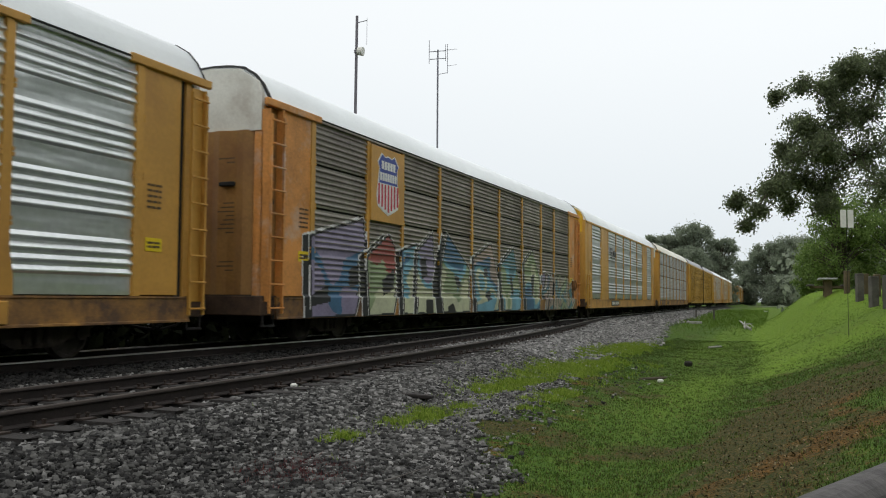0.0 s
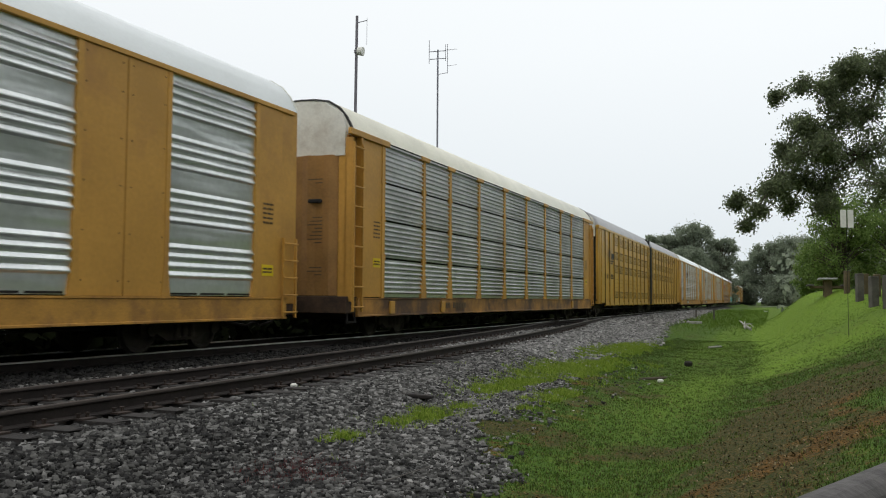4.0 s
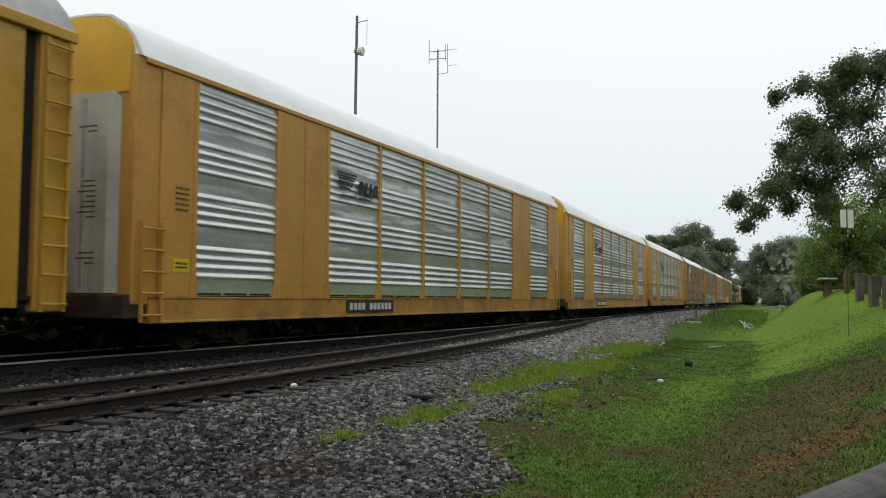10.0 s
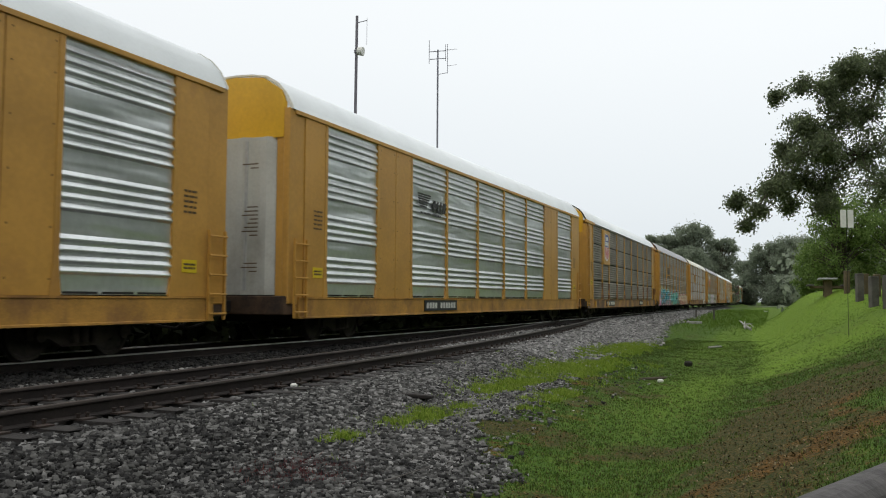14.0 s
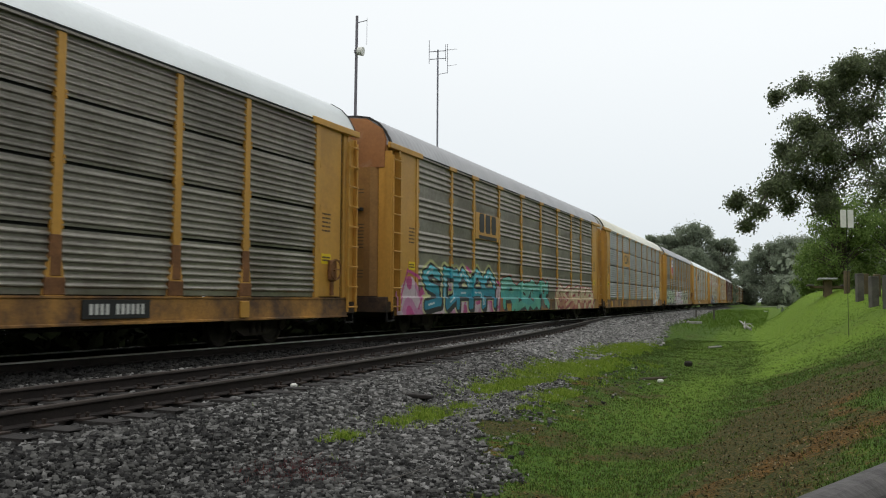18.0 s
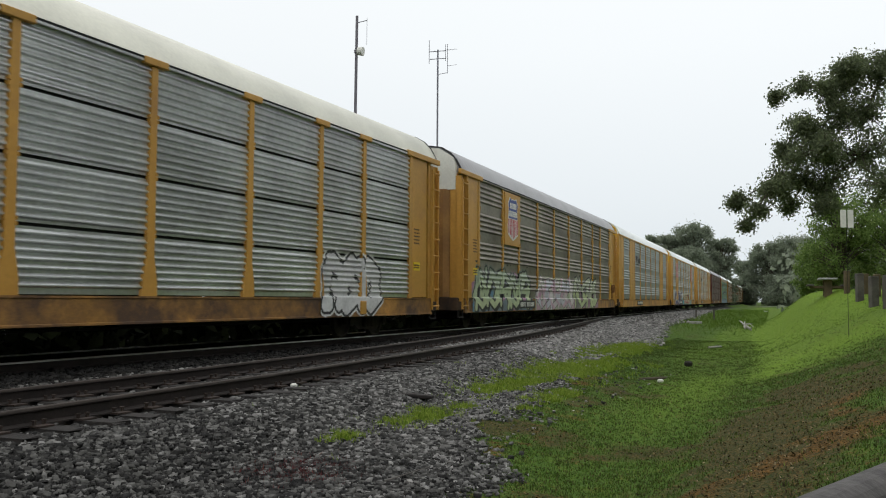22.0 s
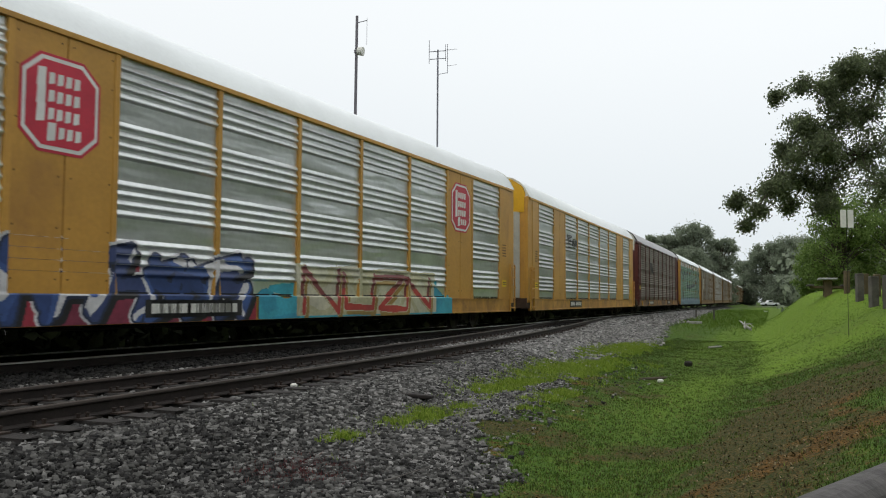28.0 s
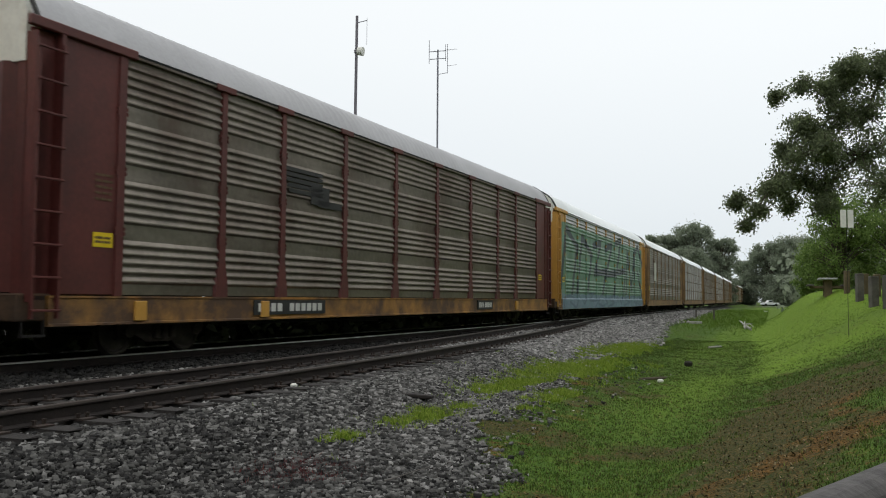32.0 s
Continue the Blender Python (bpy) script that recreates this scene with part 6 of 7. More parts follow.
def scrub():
    """Dense scrub added behind the line to darken the view under the cars, lower than the cars that pass it."""
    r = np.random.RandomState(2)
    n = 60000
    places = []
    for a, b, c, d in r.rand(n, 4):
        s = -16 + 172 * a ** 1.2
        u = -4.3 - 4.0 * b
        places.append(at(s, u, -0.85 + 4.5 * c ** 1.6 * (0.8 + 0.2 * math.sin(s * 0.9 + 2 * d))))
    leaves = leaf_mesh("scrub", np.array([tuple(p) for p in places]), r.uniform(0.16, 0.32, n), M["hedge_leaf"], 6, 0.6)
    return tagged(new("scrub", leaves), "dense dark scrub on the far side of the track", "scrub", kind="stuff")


# leaf colour is near-black to carry the shade seen beneath the train
M["hedge_leaf"] = island_material("shade_black_scrub_leaves", [(0.0, (0.006, 0.008, 0.004)), (0.6, (0.011, 0.014, 0.006)), (1.0, (0.02, 0.027, 0.010))], 0.95, 0.05, 3)
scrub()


def red_patch(r):
    s, u = 7.05 + 0.3 * r.randn(), 8.0 + 0.22 * r.randn()
    return at(s, u, ground_z(s, u))


M["red_weed"] = island_material("dull_red_weeds", [(0.0, (0.05, 0.015, 0.015)), (0.7, (0.12, 0.03, 0.035)), (1.0, (0.16, 0.07, 0.05))], 0.7, 0.2, 3)
blades("red_weeds", 420, red_patch, 0.05, M["red_weed"], 15, "low dull red weeds among the ballast", 4)
scrap("stick", "thin bare stick lying on the ballast", "branch", rod_bm((-0.35, 0, 0.03), (0.35, 0.05, 0.05), 0.008, 6, 0.004), M["timber"], 7.5, 8.9, 0.02, 0.9)
blades("tall_weeds", 3200, tall_weeds, 0.22, M["lawn_blade"], 12, "tall green weeds in the ditch far down the line", 4)


# ---- the road and the white pickup ----
rv = [at(s, u, ground_z(s, u) + 0.05) for u in (4, 8, 14, 22, 34, 50) for s in (255, 262)]
road = tagged(mesh_part("road", rv, [(2 * i, 2 * i + 2, 2 * i + 3, 2 * i + 1) for i in range(5)], material("grey_asphalt", (0.16, 0.16, 0.165), 0.9, 0, 0.15, 0.5, 8, 0.1)), "grey asphalt road at the crossing", "road", kind="structure")
M["car_white"] = material("white_car_paint", (0.70, 0.71, 0.72), 0.3, 0, 0.05, 1, 10, 0.0)
M["glass"] = material("dark_car_glass", (0.015, 0.018, 0.02), 0.1, 0, 0.05, 1, 10, 0.0)
M["tyre"] = material("black_tyre", (0.02, 0.02, 0.02), 0.9, 0, 0.1, 5, 20, 0.1)


def pickup():
    t = tagged(new("pickup_truck"), "white pickup truck waiting at the crossing", "pickup truck")
    body = bmesh.new()
    prof = [(-2.6, 0.45), (-2.6, 1.05), (-0.6, 1.08), (-0.5, 1.1), (1.0, 1.1), (2.45, 0.98), (2.65, 0.8), (2.65, 0.42)]
    a = [body.verts.new((x, -0.92, z)) for x, z in prof]
    b = [body.verts.new((x, 0.92, z)) for x, z in prof]
    body.faces.new(a)
    body.faces.new(b[::-1])
    for i in range(len(prof)):
        j = (i + 1) % len(prof)
        body.faces.new((a[j], a[i], b[i], b[j]))
    part("body", body, M["car_white"], t)
    cab = bmesh.new()
    prof = [(-0.65, 1.08), (-0.5, 1.72), (0.55, 1.76), (1.15, 1.1)]
    a = [cab.verts.new((x, -0.8, z)) for x, z in prof]
    b = [cab.verts.new((x, 0.8, z)) for x, z in prof]
    cab.faces.new(a)
    cab.faces.new(b[::-1])
    for i in range(4):
        j = (i + 1) % 4
        cab.faces.new((a[j], a[i], b[i], b[j]))
    part("cab", cab, M["car_white"], t)
    for y in (-0.81, 0.81):
        part("side_window", box_bm(-0.42, 0.62, y - 0.01, y + 0.01, 1.2, 1.62), M["glass"], t)
    for x in (-1.6, 1.7):
        for y in (-0.85, 0.85):
            w = part("wheel", rod_bm((0, -0.12, 0), (0, 0.12, 0), 0.38, 16), M["tyre"], t)
            w.location = (x, y, 0.38)
    return t


PICKUP = pickup()


# ---- spray paint on the cars ----
STROKES = [
    [((0, 0.1), (0.35, 1)), ((0.35, 1), (0.9, 0.75)), ((0.9, 0.75), (0.6, 0.1))],
    [((0.1, 0.9), (0.6, 1)), ((0.6, 1), (0.2, 0.45)), ((0.2, 0.45), (0.95, 0.5)), ((0.95, 0.5), (0.7, 0))],
    [((0.05, 0.3), (0.5, 0.95)), ((0.5, 0.95), (0.95, 0.3)), ((0.95, 0.3), (0.5, 0.05)), ((0.5, 0.05), (0.05, 0.3))],
    [((0.1, 0), (0.3, 0.95)), ((0.3, 0.95), (0.65, 0.2)), ((0.65, 0.2), (0.95, 1))],
    [((0.15, 0.1), (0.1, 0.75)), ((0.1, 0.75), (0.5, 1)), ((0.5, 1), (0.95, 0.7)), ((0.5, 0.5), (0.9, 0.05))],
    [((0.9, 0.95), (0.15, 0.7)), ((0.15, 0.7), (0.85, 0.35)), ((0.85, 0.35), (0.1, 0.0))],
]


BUBBLE = {
    "curl": [((0.85, 0.82), (0.5, 1)), ((0.5, 1), (0.15, 0.8)), ((0.15, 0.8), (0.3, 0.55)), ((0.3, 0.55), (0.8, 0.4)), ((0.8, 0.4), (0.8, 0.1)), ((0.8, 0.1), (0.1, 0.0))],
    "wedge": [((0.2, 1.05), (0.35, 0.0)), ((0.35, 0.0), (0.75, 0.25)), ((0.75, 0.25), (0.85, 1.0)), ((0.3, 1.0), (0.8, 0.95))],
    "arch": [((0.12, 0.0), (0.15, 0.7)), ((0.15, 0.7), (0.5, 1)), ((0.5, 1), (0.88, 0.7)), ((0.88, 0.7), (0.85, 0.0)), ((0.15, 0.38), (0.85, 0.38))],
    "zigzag": [((0.1, 0.0), (0.12, 1)), ((0.12, 1), (0.82, 0.0)), ((0.82, 0.0), (0.85, 1))],
    "cup": [((0.1, 1), (0.15, 0.1)), ((0.15, 0.1), (0.8, 0.05)), ((0.8, 0.05), (0.85, 1))],
    "flash": [((0.1, 0.95), (0.9, 1)), ((0.9, 1), (0.15, 0.05)), ((0.15, 0.05), (0.9, 0.0))],
}


K_, W_ = (0.015, 0.015, 0.017), (0.66, 0.66, 0.64)


def block_distance(X, Z, pts):
    """Signed distance to a convex outline, negative inside."""
    area = sum(a[0] * b[1] - b[0] * a[1] for a, b in zip(pts, pts[1:] + pts[:1]))
    pts = pts if area > 0 else pts[::-1]
    D = np.full(X.shape, -9.0)
    for (ax, az), (bx, bz) in zip(pts, pts[1:] + pts[:1]):
        n = math.hypot(bx - ax, bz - az)
        D = np.maximum(D, ((X - ax) * (bz - az) - (Z - az) * (bx - ax)) / n)
    return D


def spray(car, style, post_kind, pieces, step, label, blocks=()):
    """A coat of paint that follows the ribs, posts and sill; pieces: dicts of letter-like shapes."""
    x0, x1 = min([p["x"][0] for p in pieces] + [q[0] for b in blocks for q in b[0]]) - 0.6, max(p["x"][1] for p in pieces) + 0.4
    z0, z1 = 0.585, max([p["z"][1] for p in pieces] + [q[1] for b in blocks for q in b[0]]) + 0.35
    nx, nz = int((x1 - x0) / step), int((z1 - z0) / min(step, 0.03))
    gx = x0 + (np.arange(nx) + 0.5) * step
    gz_ = z0 + (np.arange(nz) + 0.5) * (z1 - z0) / nz
    X, Z = np.meshgrid(gx, gz_, indexing="ij")
    cx, cz = np.arange(x0, x1 + 0.2, 0.12), np.arange(z0, z1 + 0.2, 0.12)
    wob = np.array([[noise.noise((a * 1.1, b * 1.3, 2.0)) for b in cz] for a in cx])
    wob = np.array([np.interp(gz_, cz, row) for row in wob])
    wob = np.array([np.interp(gx, cx, col) for col in wob.T]).T
    C = -np.ones((nx, nz), int)
    mats = []

    def colour(c):
        name = "spray_paint_%02d_%02d_%02d" % tuple(int(v * 99) for v in c)
        if name not in M:
            M[name] = material(name, c, 0.55, 0, 0.22, 1.5, 14, 0.05)
        if M[name] not in mats:
            mats.append(M[name])
        return mats.index(M[name])

    for p in pieces:
        r = random.Random(p["seed"])
        a, b = p["x"]
        lo, hi = p["z"]
        n = p["n"]
        w = (b - a) / n
        inside = (X > a - 0.3) & (X < b + 0.3) & (Z < hi + 0.3)
        if p.get("cloud"):
            cm = np.sin((X - a) / (b - a) * math.pi)
            area = inside & (Z < lo + (hi - lo) * (0.55 + 0.35 * cm + 0.5 * wob)) & (Z > lo - 0.1)
            if p.get("full"):
                area = (X > a) & (X < b) & (Z > lo) & (Z < hi + 0.12 * wob)
            pal = [colour(c) for c in p["cloud"]]
            pick = np.clip(((wob + 0.55) / 1.1 * len(pal)).astype(int), 0, len(pal) - 1)
            C = np.where(area, np.array(pal)[pick], C)
        D = np.full((nx, nz), 9.0)
        for i in range(n):
            st = STROKES[r.randrange(len(STROKES))]
            if "glyphs" in p:
                st = BUBBLE[p["glyphs"][i]]
            elif p.get("wild"):
                st = st + STROKES[r.randrange(len(STROKES))]
            h = (hi - lo) * (1 + (p["taper"] * (i / max(n - 1, 1)) if "taper" in p else 0)) * r.uniform(0.85, 1.05)
            ax, az, lean = a + w * i + w * 0.08, lo + r.uniform(0, 0.06), r.uniform(-0.12, 0.12)
            sel = (X > ax - w * 0.7) & (X < ax + w * 1.7)
            for (p0, p1) in st:
                q0 = (ax + (p0[0] * 1.2 - 0.15 + lean * p0[1]) * w, az + p0[1] * h)
                q1 = (ax + (p1[0] * 1.2 - 0.15 + lean * p1[1]) * w, az + p1[1] * h)
                dx, dz = q1[0] - q0[0], q1[1] - q0[1]
                t = np.clip(((X - q0[0]) * dx + (Z - q0[1]) * dz) / (dx * dx + dz * dz), 0, 1)
                d = np.hypot(X - q0[0] - t * dx, Z - q0[1] - t * dz)
                if p.get("angular"):
                    d = np.maximum(abs(X - q0[0] - t * dx), abs(Z - q0[1] - t * dz) * 0.9)
                D = np.where(sel, np.minimum(D, d), D)
        k = p["width"] * w
        rim = p.get("rim", 0.06)
        E = D + 0.03 * wob
        if p.get("halo"):
            C = np.where(inside & (E < k + rim + p.get("halo_width", 0.1)), colour(p["halo"]), C)
        shade = np.roll(np.roll(E, round(0.1 / step), 0), -round(0.1 / step), 1)
        if p.get("shadow"):
            C = np.where(inside & (shade < k + rim * 0.5), colour(p["shadow"]), C)
        C = np.where(inside & (E < k + rim), colour(p["line"]), C)
        pal = [colour(c) for c in p["fill"]]
        pos = (Z - lo) / (hi - lo) * (0 if p.get("patchy") else 0.8) + wob * (1.4 if p.get("patchy") else 0.35) + (0.5 if p.get("patchy") else 0.15)
        if p.get("patchy"):
            pos = pos + 0.35 * np.sin(X * 1.9 + p["seed"])
        pick = np.clip((pos * len(pal)).astype(int), 0, len(pal) - 1)
        C = np.where(inside & (E < k), np.array(pal)[pick], C)
        if p.get("shine"):
            C = np.where(inside & (E < k * 0.28) & (wob > 0.05), colour(p["shine"]), C)
    for shape, side_, fills, holes in blocks:
        E = block_distance(X, Z, shape) + 0.012 * wob
        S = block_distance(X - side_, Z + 0.02, shape)
        C = np.where(S < 0.07, colour(W_), C)
        C = np.where(S < 0.02, colour(K_), C)
        C = np.where(E < 0.085, colour(W_), C)
        C = np.where(E < 0.055, colour(K_), C)
        zz = [q[1] for q in shape]
        pos = (Z - min(zz)) / (max(zz) - min(zz)) + 0.55 * wob + 0.18 * np.sin(X * 2.3 + shape[0][0])
        pal = [colour(c) for c in fills]
        C = np.where(E < -0.01, np.array(pal)[np.clip((pos * len(pal)).astype(int), 0, len(pal) - 1)], C)
        for hole in holes:
            C = np.where(block_distance(X, Z, hole) < 0, colour(K_), C)
    ys = np.array([surface(style, z) for z in z0 + np.arange(nz + 1) * (z1 - z0) / nz])
    vx = x0 + np.arange(nx + 1) * step
    keep = np.argwhere(C >= 0)
    Y = np.repeat(ys[None], nx + 1, 0)
    for q in POSTS:
        m = abs(vx - q) < (0.1 if post_kind else 0.075)
        Y[m] = np.maximum(Y[m], 1.561)
    Y[:, z0 + np.arange(nz + 1) * (z1 - z0) / nz < 1.08] = np.maximum(Y[:, z0 + np.arange(nz + 1) * (z1 - z0) / nz < 1.08], 1.58)
    Y[abs(vx) > 11.75] = np.maximum(Y[abs(vx) > 11.75], 1.535 if post_kind else 1.55)
    VX, VZ = np.meshgrid(vx, z0 + np.arange(nz + 1) * (z1 - z0) / nz, indexing="ij")
    V = np.stack([VX, -Y - 0.005, VZ], -1).reshape(-1, 3)
    i, j = keep[:, 0], keep[:, 1]
    F = np.stack([i * (nz + 1) + j, (i + 1) * (nz + 1) + j, (i + 1) * (nz + 1) + j + 1, i * (nz + 1) + j + 1], 1)
    used, inv = np.unique(F, return_inverse=True)
    F = inv.reshape(F.shape)
    me = bpy.data.meshes.new("graffiti")
    me.vertices.add(len(used))
    me.vertices.foreach_set("co", V[used].astype(np.float32).ravel())
    me.loops.add(F.size)
    me.loops.foreach_set("vertex_index", F.astype(np.int32).ravel())
    me.polygons.add(len(F))
    me.polygons.foreach_set("loop_start", np.arange(0, F.size, 4, dtype=np.int32))
    for m in mats:
        me.materials.append(m)
    me.polygons.foreach_set("material_index", C[i, j].astype(np.int32))
    me.update(calc_edges=True)
    ob = new("graffiti", me)
    ob.parent = car
    tagged(ob, label)


PURPLE, STEEL_BLUE, LEAFY, PEACH, TEAL, BRICK = (0.24, 0.21, 0.31), (0.05, 0.14, 0.25), (0.25, 0.32, 0.17), (0.38, 0.29, 0.23), (0.08, 0.20, 0.24), (0.28, 0.06, 0.045)
PALE, SKY_BLUE = (0.52, 0.54, 0.36), (0.16, 0.36, 0.46)
BLOCKS = [
    ([(-11.7, 0.62), (-11.75, 2.45), (-9.2, 3.05), (-9.05, 2.1), (-9.7, 0.62)], -0.3, [PURPLE, STEEL_BLUE, PURPLE, PURPLE], [[(-9.9, 1.75), (-9.0, 2.05), (-9.1, 1.45), (-9.9, 1.3)], [(-11.7, 1.1), (-10.9, 1.35), (-10.9, 0.95), (-11.7, 0.85)]]),
    ([(-8.9, 0.62), (-9.0, 2.1), (-7.7, 2.75), (-7.0, 2.1), (-7.5, 0.62)], -0.35, [PALE, LEAFY, LEAFY, BRICK, BRICK], [[(-8.1, 1.5), (-7.3, 1.9), (-7.4, 1.3), (-8.0, 1.1)]]),
    ([(-6.8, 0.62), (-6.95, 2.35), (-5.9, 2.6), (-5.6, 0.62)], -0.3, [PALE, PALE, SKY_BLUE, STEEL_BLUE], []),
    ([(-5.9, 0.62), (-5.75, 2.45), (-4.75, 3.0), (-4.35, 0.62)], -0.25, [PALE, PALE, SKY_BLUE, PURPLE, PURPLE], [[(-5.6, 2.2), (-5.2, 2.3), (-5.1, 1.75), (-5.5, 1.6)], [(-5.3, 1.0), (-4.8, 1.0), (-4.75, 0.6), (-5.3, 0.6)]]),
    ([(-3.95, 0.62), (-4.15, 1.5), (-3.55, 3.08), (-1.62, 2.05), (-1.75, 0.62)], -0.55, [PALE, PALE, LEAFY, SKY_BLUE, STEEL_BLUE, STEEL_BLUE], [[(-3.0, 1.75), (-2.7, 1.8), (-2.35, 1.5), (-2.6, 1.35)], [(-3.6, 0.8), (-3.2, 0.9), (-2.9, 0.6), (-3.6, 0.6)]]),
    ([(-1.0, 0.62), (-1.15, 2.45), (0.55, 3.02), (1.25, 1.9), (1.2, 0.62)], -0.35, [SKY_BLUE, PALE, SKY_BLUE, STEEL_BLUE, PEACH, PEACH], [[(-0.2, 2.1), (0.2, 2.15), (0.25, 1.85), (-0.15, 1.8)], [(0.0, 1.25), (0.5, 1.35), (0.55, 1.05), (0.05, 0.95)]]),
    ([(1.9, 0.62), (1.65, 2.3), (3.15, 3.0), (4.0, 1.4), (3.8, 0.62)], -0.4, [SKY_BLUE, PALE, LEAFY, LEAFY, SKY_BLUE, TEAL], [[(2.7, 1.9), (2.95, 1.9), (3.2, 1.2), (2.95, 1.2)]]),
    ([(4.75, 0.62), (4.6, 2.5), (5.75, 3.05), (6.75, 1.9), (6.5, 0.62)], -0.4, [STEEL_BLUE, SKY_BLUE, PALE, LEAFY, LEAFY, PALE], [[(5.5, 2.0), (6.0, 2.1), (5.8, 1.2), (5.6, 1.2)]]),
]
spray(CARS[1], "dense", True, [
    dict(x=(6.95, 9.4), z=(0.58, 2.15), n=3, seed=4, width=0.13, rim=0.05, angular=True, patchy=True, halo=W_, halo_width=0.05, shadow=K_, line=K_, fill=[PURPLE, TEAL, PEACH]),
    dict(x=(9.3, 12.4), z=(0.58, 1.9), n=4, seed=9, width=0.15, rim=0.06, patchy=True, line=K_, halo=(0.35, 0.36, 0.25), fill=[LEAFY, TEAL, PEACH]),
], 0.034, "angular graffiti in blue, green and purple with black shadows", BLOCKS)
PINK, ROSE, AQUA, MINT, CREAM = (0.42, 0.06, 0.20), (0.46, 0.20, 0.34), (0.03, 0.30, 0.40), (0.10, 0.40, 0.30), (0.55, 0.52, 0.33)
spray(CARS[10], "groups", True, [
    dict(x=(-12.8, -3.7), z=(0.62, 2.0), n=5, seed=2, width=0.02, rim=0.01, cloud=[PINK, ROSE, (0.50, 0.40, 0.44), PINK], line=PINK, fill=[PINK]),
    dict(x=(-11.15, -4.75), z=(0.82, 2.0), n=5, seed=8, width=0.105, rim=0.075, glyphs=("curl", "wedge", "arch", "arch", "arch"), halo=(0.46, 0.46, 0.22), halo_width=0.09, shadow=K_, line=K_, fill=[(0.02, 0.22, 0.33), AQUA, (0.05, 0.38, 0.46)], shine=(0.50, 0.60, 0.62)),
    dict(x=(-3.9, 2.5), z=(0.68, 1.75), n=4, seed=3, width=0.10, rim=0.04, wild=True, halo=(0.36, 0.10, 0.06), halo_width=0.04, line=K_, shadow=K_, fill=[MINT, (0.07, 0.36, 0.34), (0.14, 0.44, 0.36)], cloud=[(0.40, 0.20, 0.03), (0.12, 0.11, 0.10), (0.30, 0.14, 0.04)]),
    dict(x=(4.0, 11.6), z=(0.68, 1.6), n=6, seed=5, width=0.085, rim=0.065, wild=True, cloud=[(0.06, 0.26, 0.24), CREAM, CREAM, (0.46, 0.46, 0.30)], halo=(0.52, 0.46, 0.38), halo_width=0.03, shadow=(0.24, 0.05, 0.05), line=(0.32, 0.04, 0.05), fill=[(0.44, 0.20, 0.12), (0.54, 0.40, 0.24), (0.56, 0.46, 0.32)]),
], 0.022, "bubble graffiti in turquoise, pink and red along the sill")
spray(CARS[11], "dense", True, [dict(x=(7.2, 9.7), z=(0.75, 2.0), n=3, seed=6, width=0.2, rim=0.07, line=K_, halo=W_, halo_width=0.05, wild=True, fill=[(0.62, 0.62, 0.62), (0.54, 0.54, 0.54)])], 0.022, "small white graffiti with black outlines")
spray(CARS[12], "groups", True, [
    dict(x=(-12.1, -5.5), z=(0.7, 2.05), n=5, seed=12, width=0.085, rim=0.07, wild=True, halo=(0.20, 0.24, 0.20), halo_width=0.05, shadow=K_, line=K_, fill=[(0.50, 0.56, 0.34), (0.42, 0.50, 0.32), (0.34, 0.40, 0.30)], cloud=[(0.12, 0.26, 0.40), (0.16, 0.20, 0.24), (0.38, 0.18, 0.30)]),
    dict(x=(-4.4, 2.1), z=(0.68, 1.95), n=5, seed=13, width=0.11, rim=0.045, wild=True, halo=(0.46, 0.50, 0.36), halo_width=0.04, line=(0.07, 0.04, 0.07), fill=[(0.58, 0.54, 0.54), (0.52, 0.34, 0.42), (0.50, 0.50, 0.56)], patchy=True, cloud=[(0.40, 0.44, 0.32), (0.44, 0.26, 0.34)]),
    dict(x=(2.5, 7.8), z=(0.68, 2.0), n=4, seed=17, width=0.10, rim=0.07, wild=True, line=K_, fill=[(0.46, 0.52, 0.28), (0.40, 0.42, 0.32)], cloud=[(0.16, 0.15, 0.15), (0.34, 0.2, 0.27)]),
], 0.022, "pale green and pink graffiti with black outlines")
spray(CARS[14], "groups", False, [
    dict(x=(-9.9, -3.3), z=(0.68, 1.75), n=7, seed=21, width=0.12, rim=0.05, wild=True, patchy=True, halo=(0.55, 0.55, 0.56), halo_width=0.05, shadow=K_, line=(0.02, 0.03, 0.07), fill=[(0.03, 0.06, 0.18), (0.05, 0.10, 0.28), (0.62, 0.62, 0.63), (0.04, 0.06, 0.16)], cloud=[(0.30, 0.03, 0.05), (0.20, 0.03, 0.06)]),
    dict(x=(-2.6, 6.9), z=(0.66, 1.5), n=3, seed=24, width=0.02, rim=0.01, cloud=[(0.05, 0.36, 0.46), (0.04, 0.30, 0.42)], line=(0.05, 0.36, 0.46), fill=[(0.05, 0.36, 0.46)]),
    dict(x=(-1.5, 6.0), z=(0.62, 1.8), n=4, seed=25, width=0.01, rim=0.005, full=True, cloud=[(0.50, 0.50, 0.36), (0.44, 0.42, 0.26), (0.52, 0.50, 0.38)], line=(0.50, 0.50, 0.36), fill=[(0.50, 0.50, 0.36)]),
    dict(x=(-1.3, 5.7), z=(0.72, 1.68), n=4, seed=23, width=0.045, rim=0.02, glyphs=("zigzag", "cup", "flash", "zigzag"), shadow=(0.30, 0.20, 0.05), line=(0.50, 0.50, 0.36), fill=[(0.42, 0.05, 0.04), (0.20, 0.05, 0.05)]),
], 0.022, "navy and white graffiti beside thin red letter shapes")
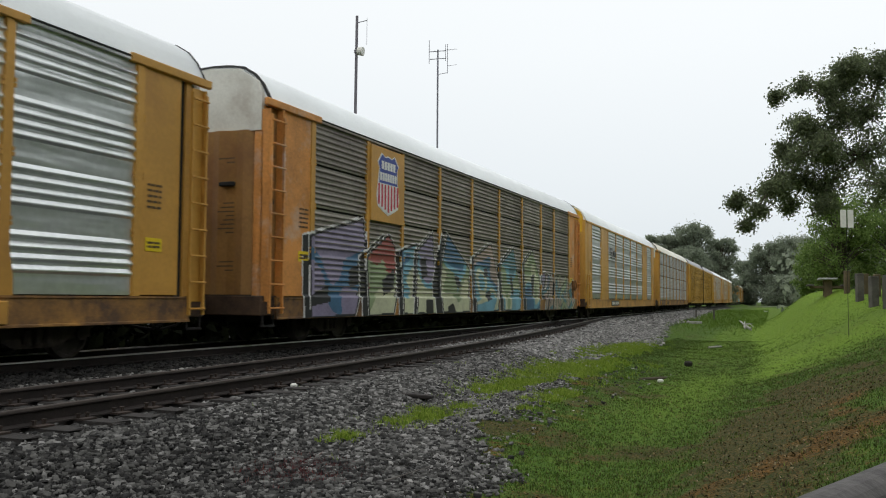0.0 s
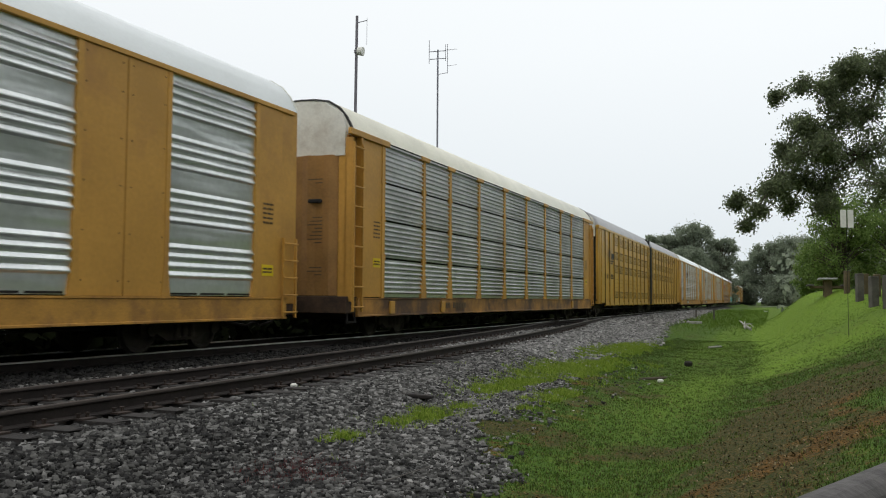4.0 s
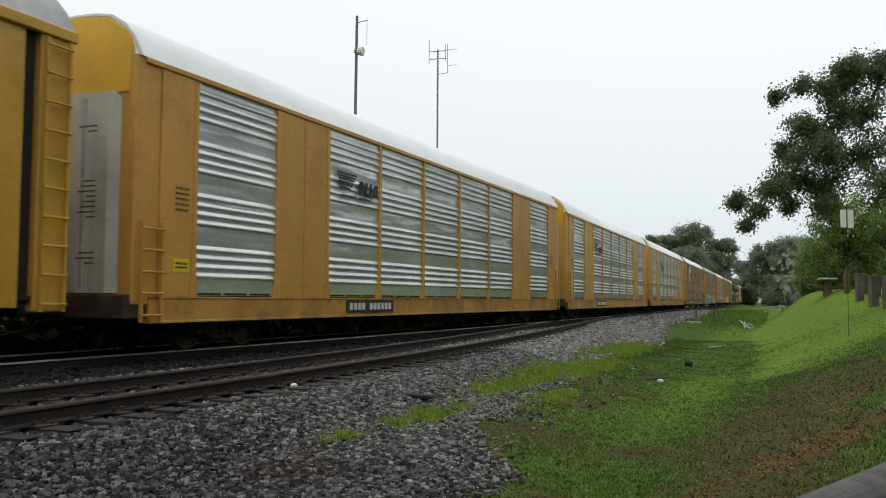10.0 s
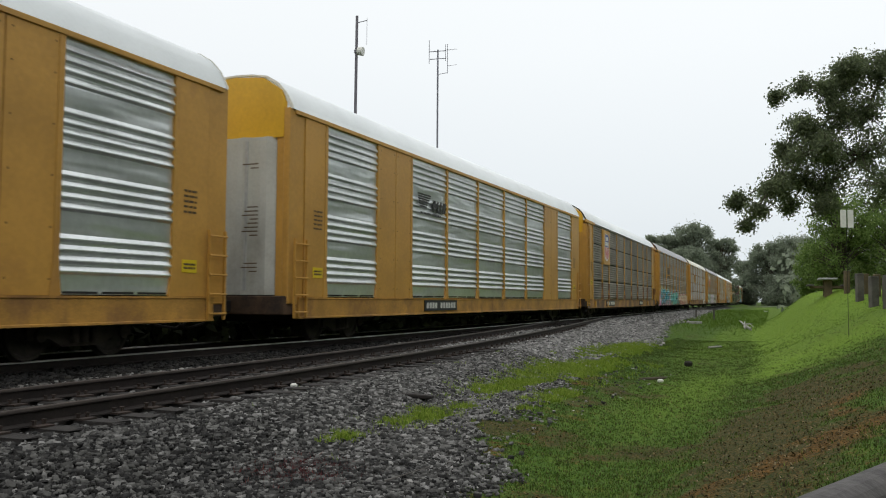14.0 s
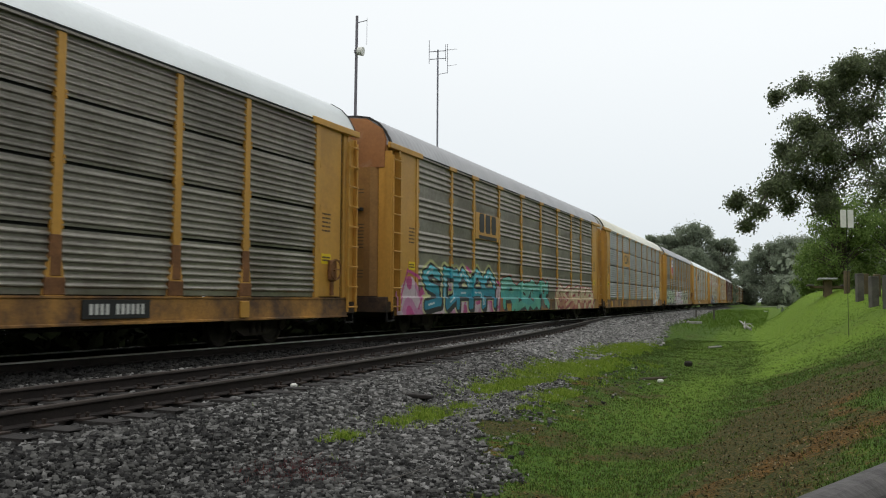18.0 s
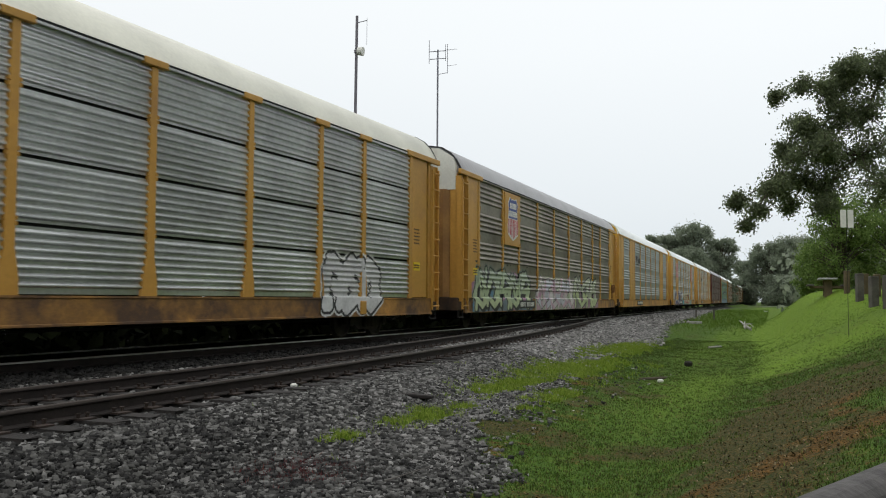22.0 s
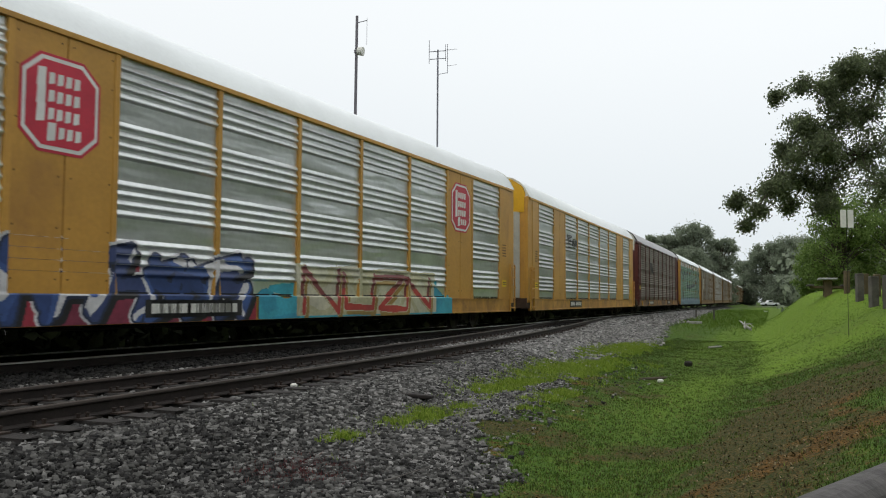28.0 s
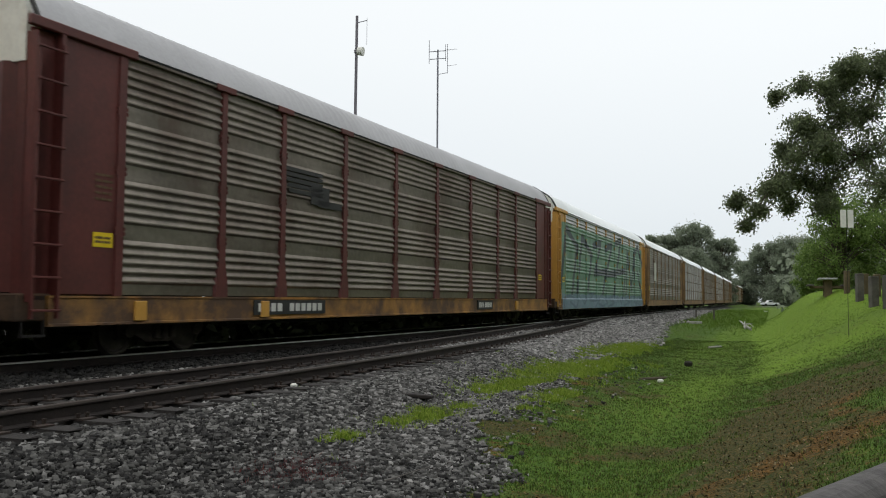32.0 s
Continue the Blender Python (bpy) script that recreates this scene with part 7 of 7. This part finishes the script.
spray(CARS[17], "groups", True, [
    dict(x=(-12.4, 12.4), z=(1.0, 4.7), n=7, seed=31, width=0.05, rim=0.02, full=True, cloud=[(0.09, 0.19, 0.12), (0.12, 0.24, 0.16), (0.15, 0.24, 0.18)], line=(0.03, 0.05, 0.06), fill=[(0.025, 0.04, 0.05)]),
    dict(x=(-12.4, 12.4), z=(0.6, 1.3), n=9, seed=33, width=0.02, rim=0.01, full=True, cloud=[(0.17, 0.24, 0.30), (0.14, 0.22, 0.26)], line=(0.1, 0.15, 0.2), fill=[(0.1, 0.15, 0.2)]),
], 0.06, "green paint over the whole side with dark strokes")


for i, (z, w) in enumerate(((4.55, 0.30), (4.05, 0.34), (3.55, 0.32), (3.05, 0.34), (2.55, 0.28))):
    x = -13.42
    piece("painted_mark", ("scribble", i), plates(-1.437, [(x, z), (x + 0.05, z), (x + w * 0.6, z + 0.3), (x + w * 0.45, z + 0.32)], [(x + w * 0.5, z + 0.3), (x + w * 0.62, z + 0.3), (x + w, z + 0.02), (x + w * 0.86, z)], rect(x + 0.06, x + w * 0.8, z + 0.12, z + 0.17)), M["black"], CARS[1])
number_plate(CARS[12], -6.9, -4.95)
number_plate(CARS[14], -6.05, -3.8)


def motions():
    times = [i * 0.5 for i in range(65)]
    for i, (car, c) in enumerate(zip(CARS, CENTRES)):
        half = 8.3 if i in (4, 5) else 10.05
        walk(car, [(t, car_pose(c - run(t), half)) for t in times])
    # the pickup comes along the road and stops short of the crossing
    face = Matrix.Rotation(math.pi + 0.1, 4, "Z")
    rows = []
    for t, px in ((0, 0.75), (20, 0.56), (24, 0.425), (25, 0.4005), (25.5, 0.394), (26.3, 0.3885), (27.3, 0.3855), (28, 0.3853), (32, 0.3853)):
        rows.append((t, Matrix.Translation((px * 258, 258, -0.6)) @ face))
    walk(PICKUP, rows)
    place = dict(zip(CARS, CENTRES))
    for w, car, ax in WHEELS:
        c = place[car] + w.parent.location.x
        near = [k / 30 for k in range(961) if -6 < c - run(k / 30) < 40]
        base = Matrix.Translation((ax, 0, 0.425))
        if not near:
            walk(w, [(0, base), (32, base)])
            continue
        t0 = near[0]
        rows = [(t, base @ Matrix.Rotation(-(run(t) - run(t0)) / 0.425, 4, "Y")) for t in near]
        if near[0] > 0:
            rows.insert(0, (0, base))
        if near[-1] < 32:
            rows.append((32, rows[-1][1]))
        walk(w, rows)


motions()
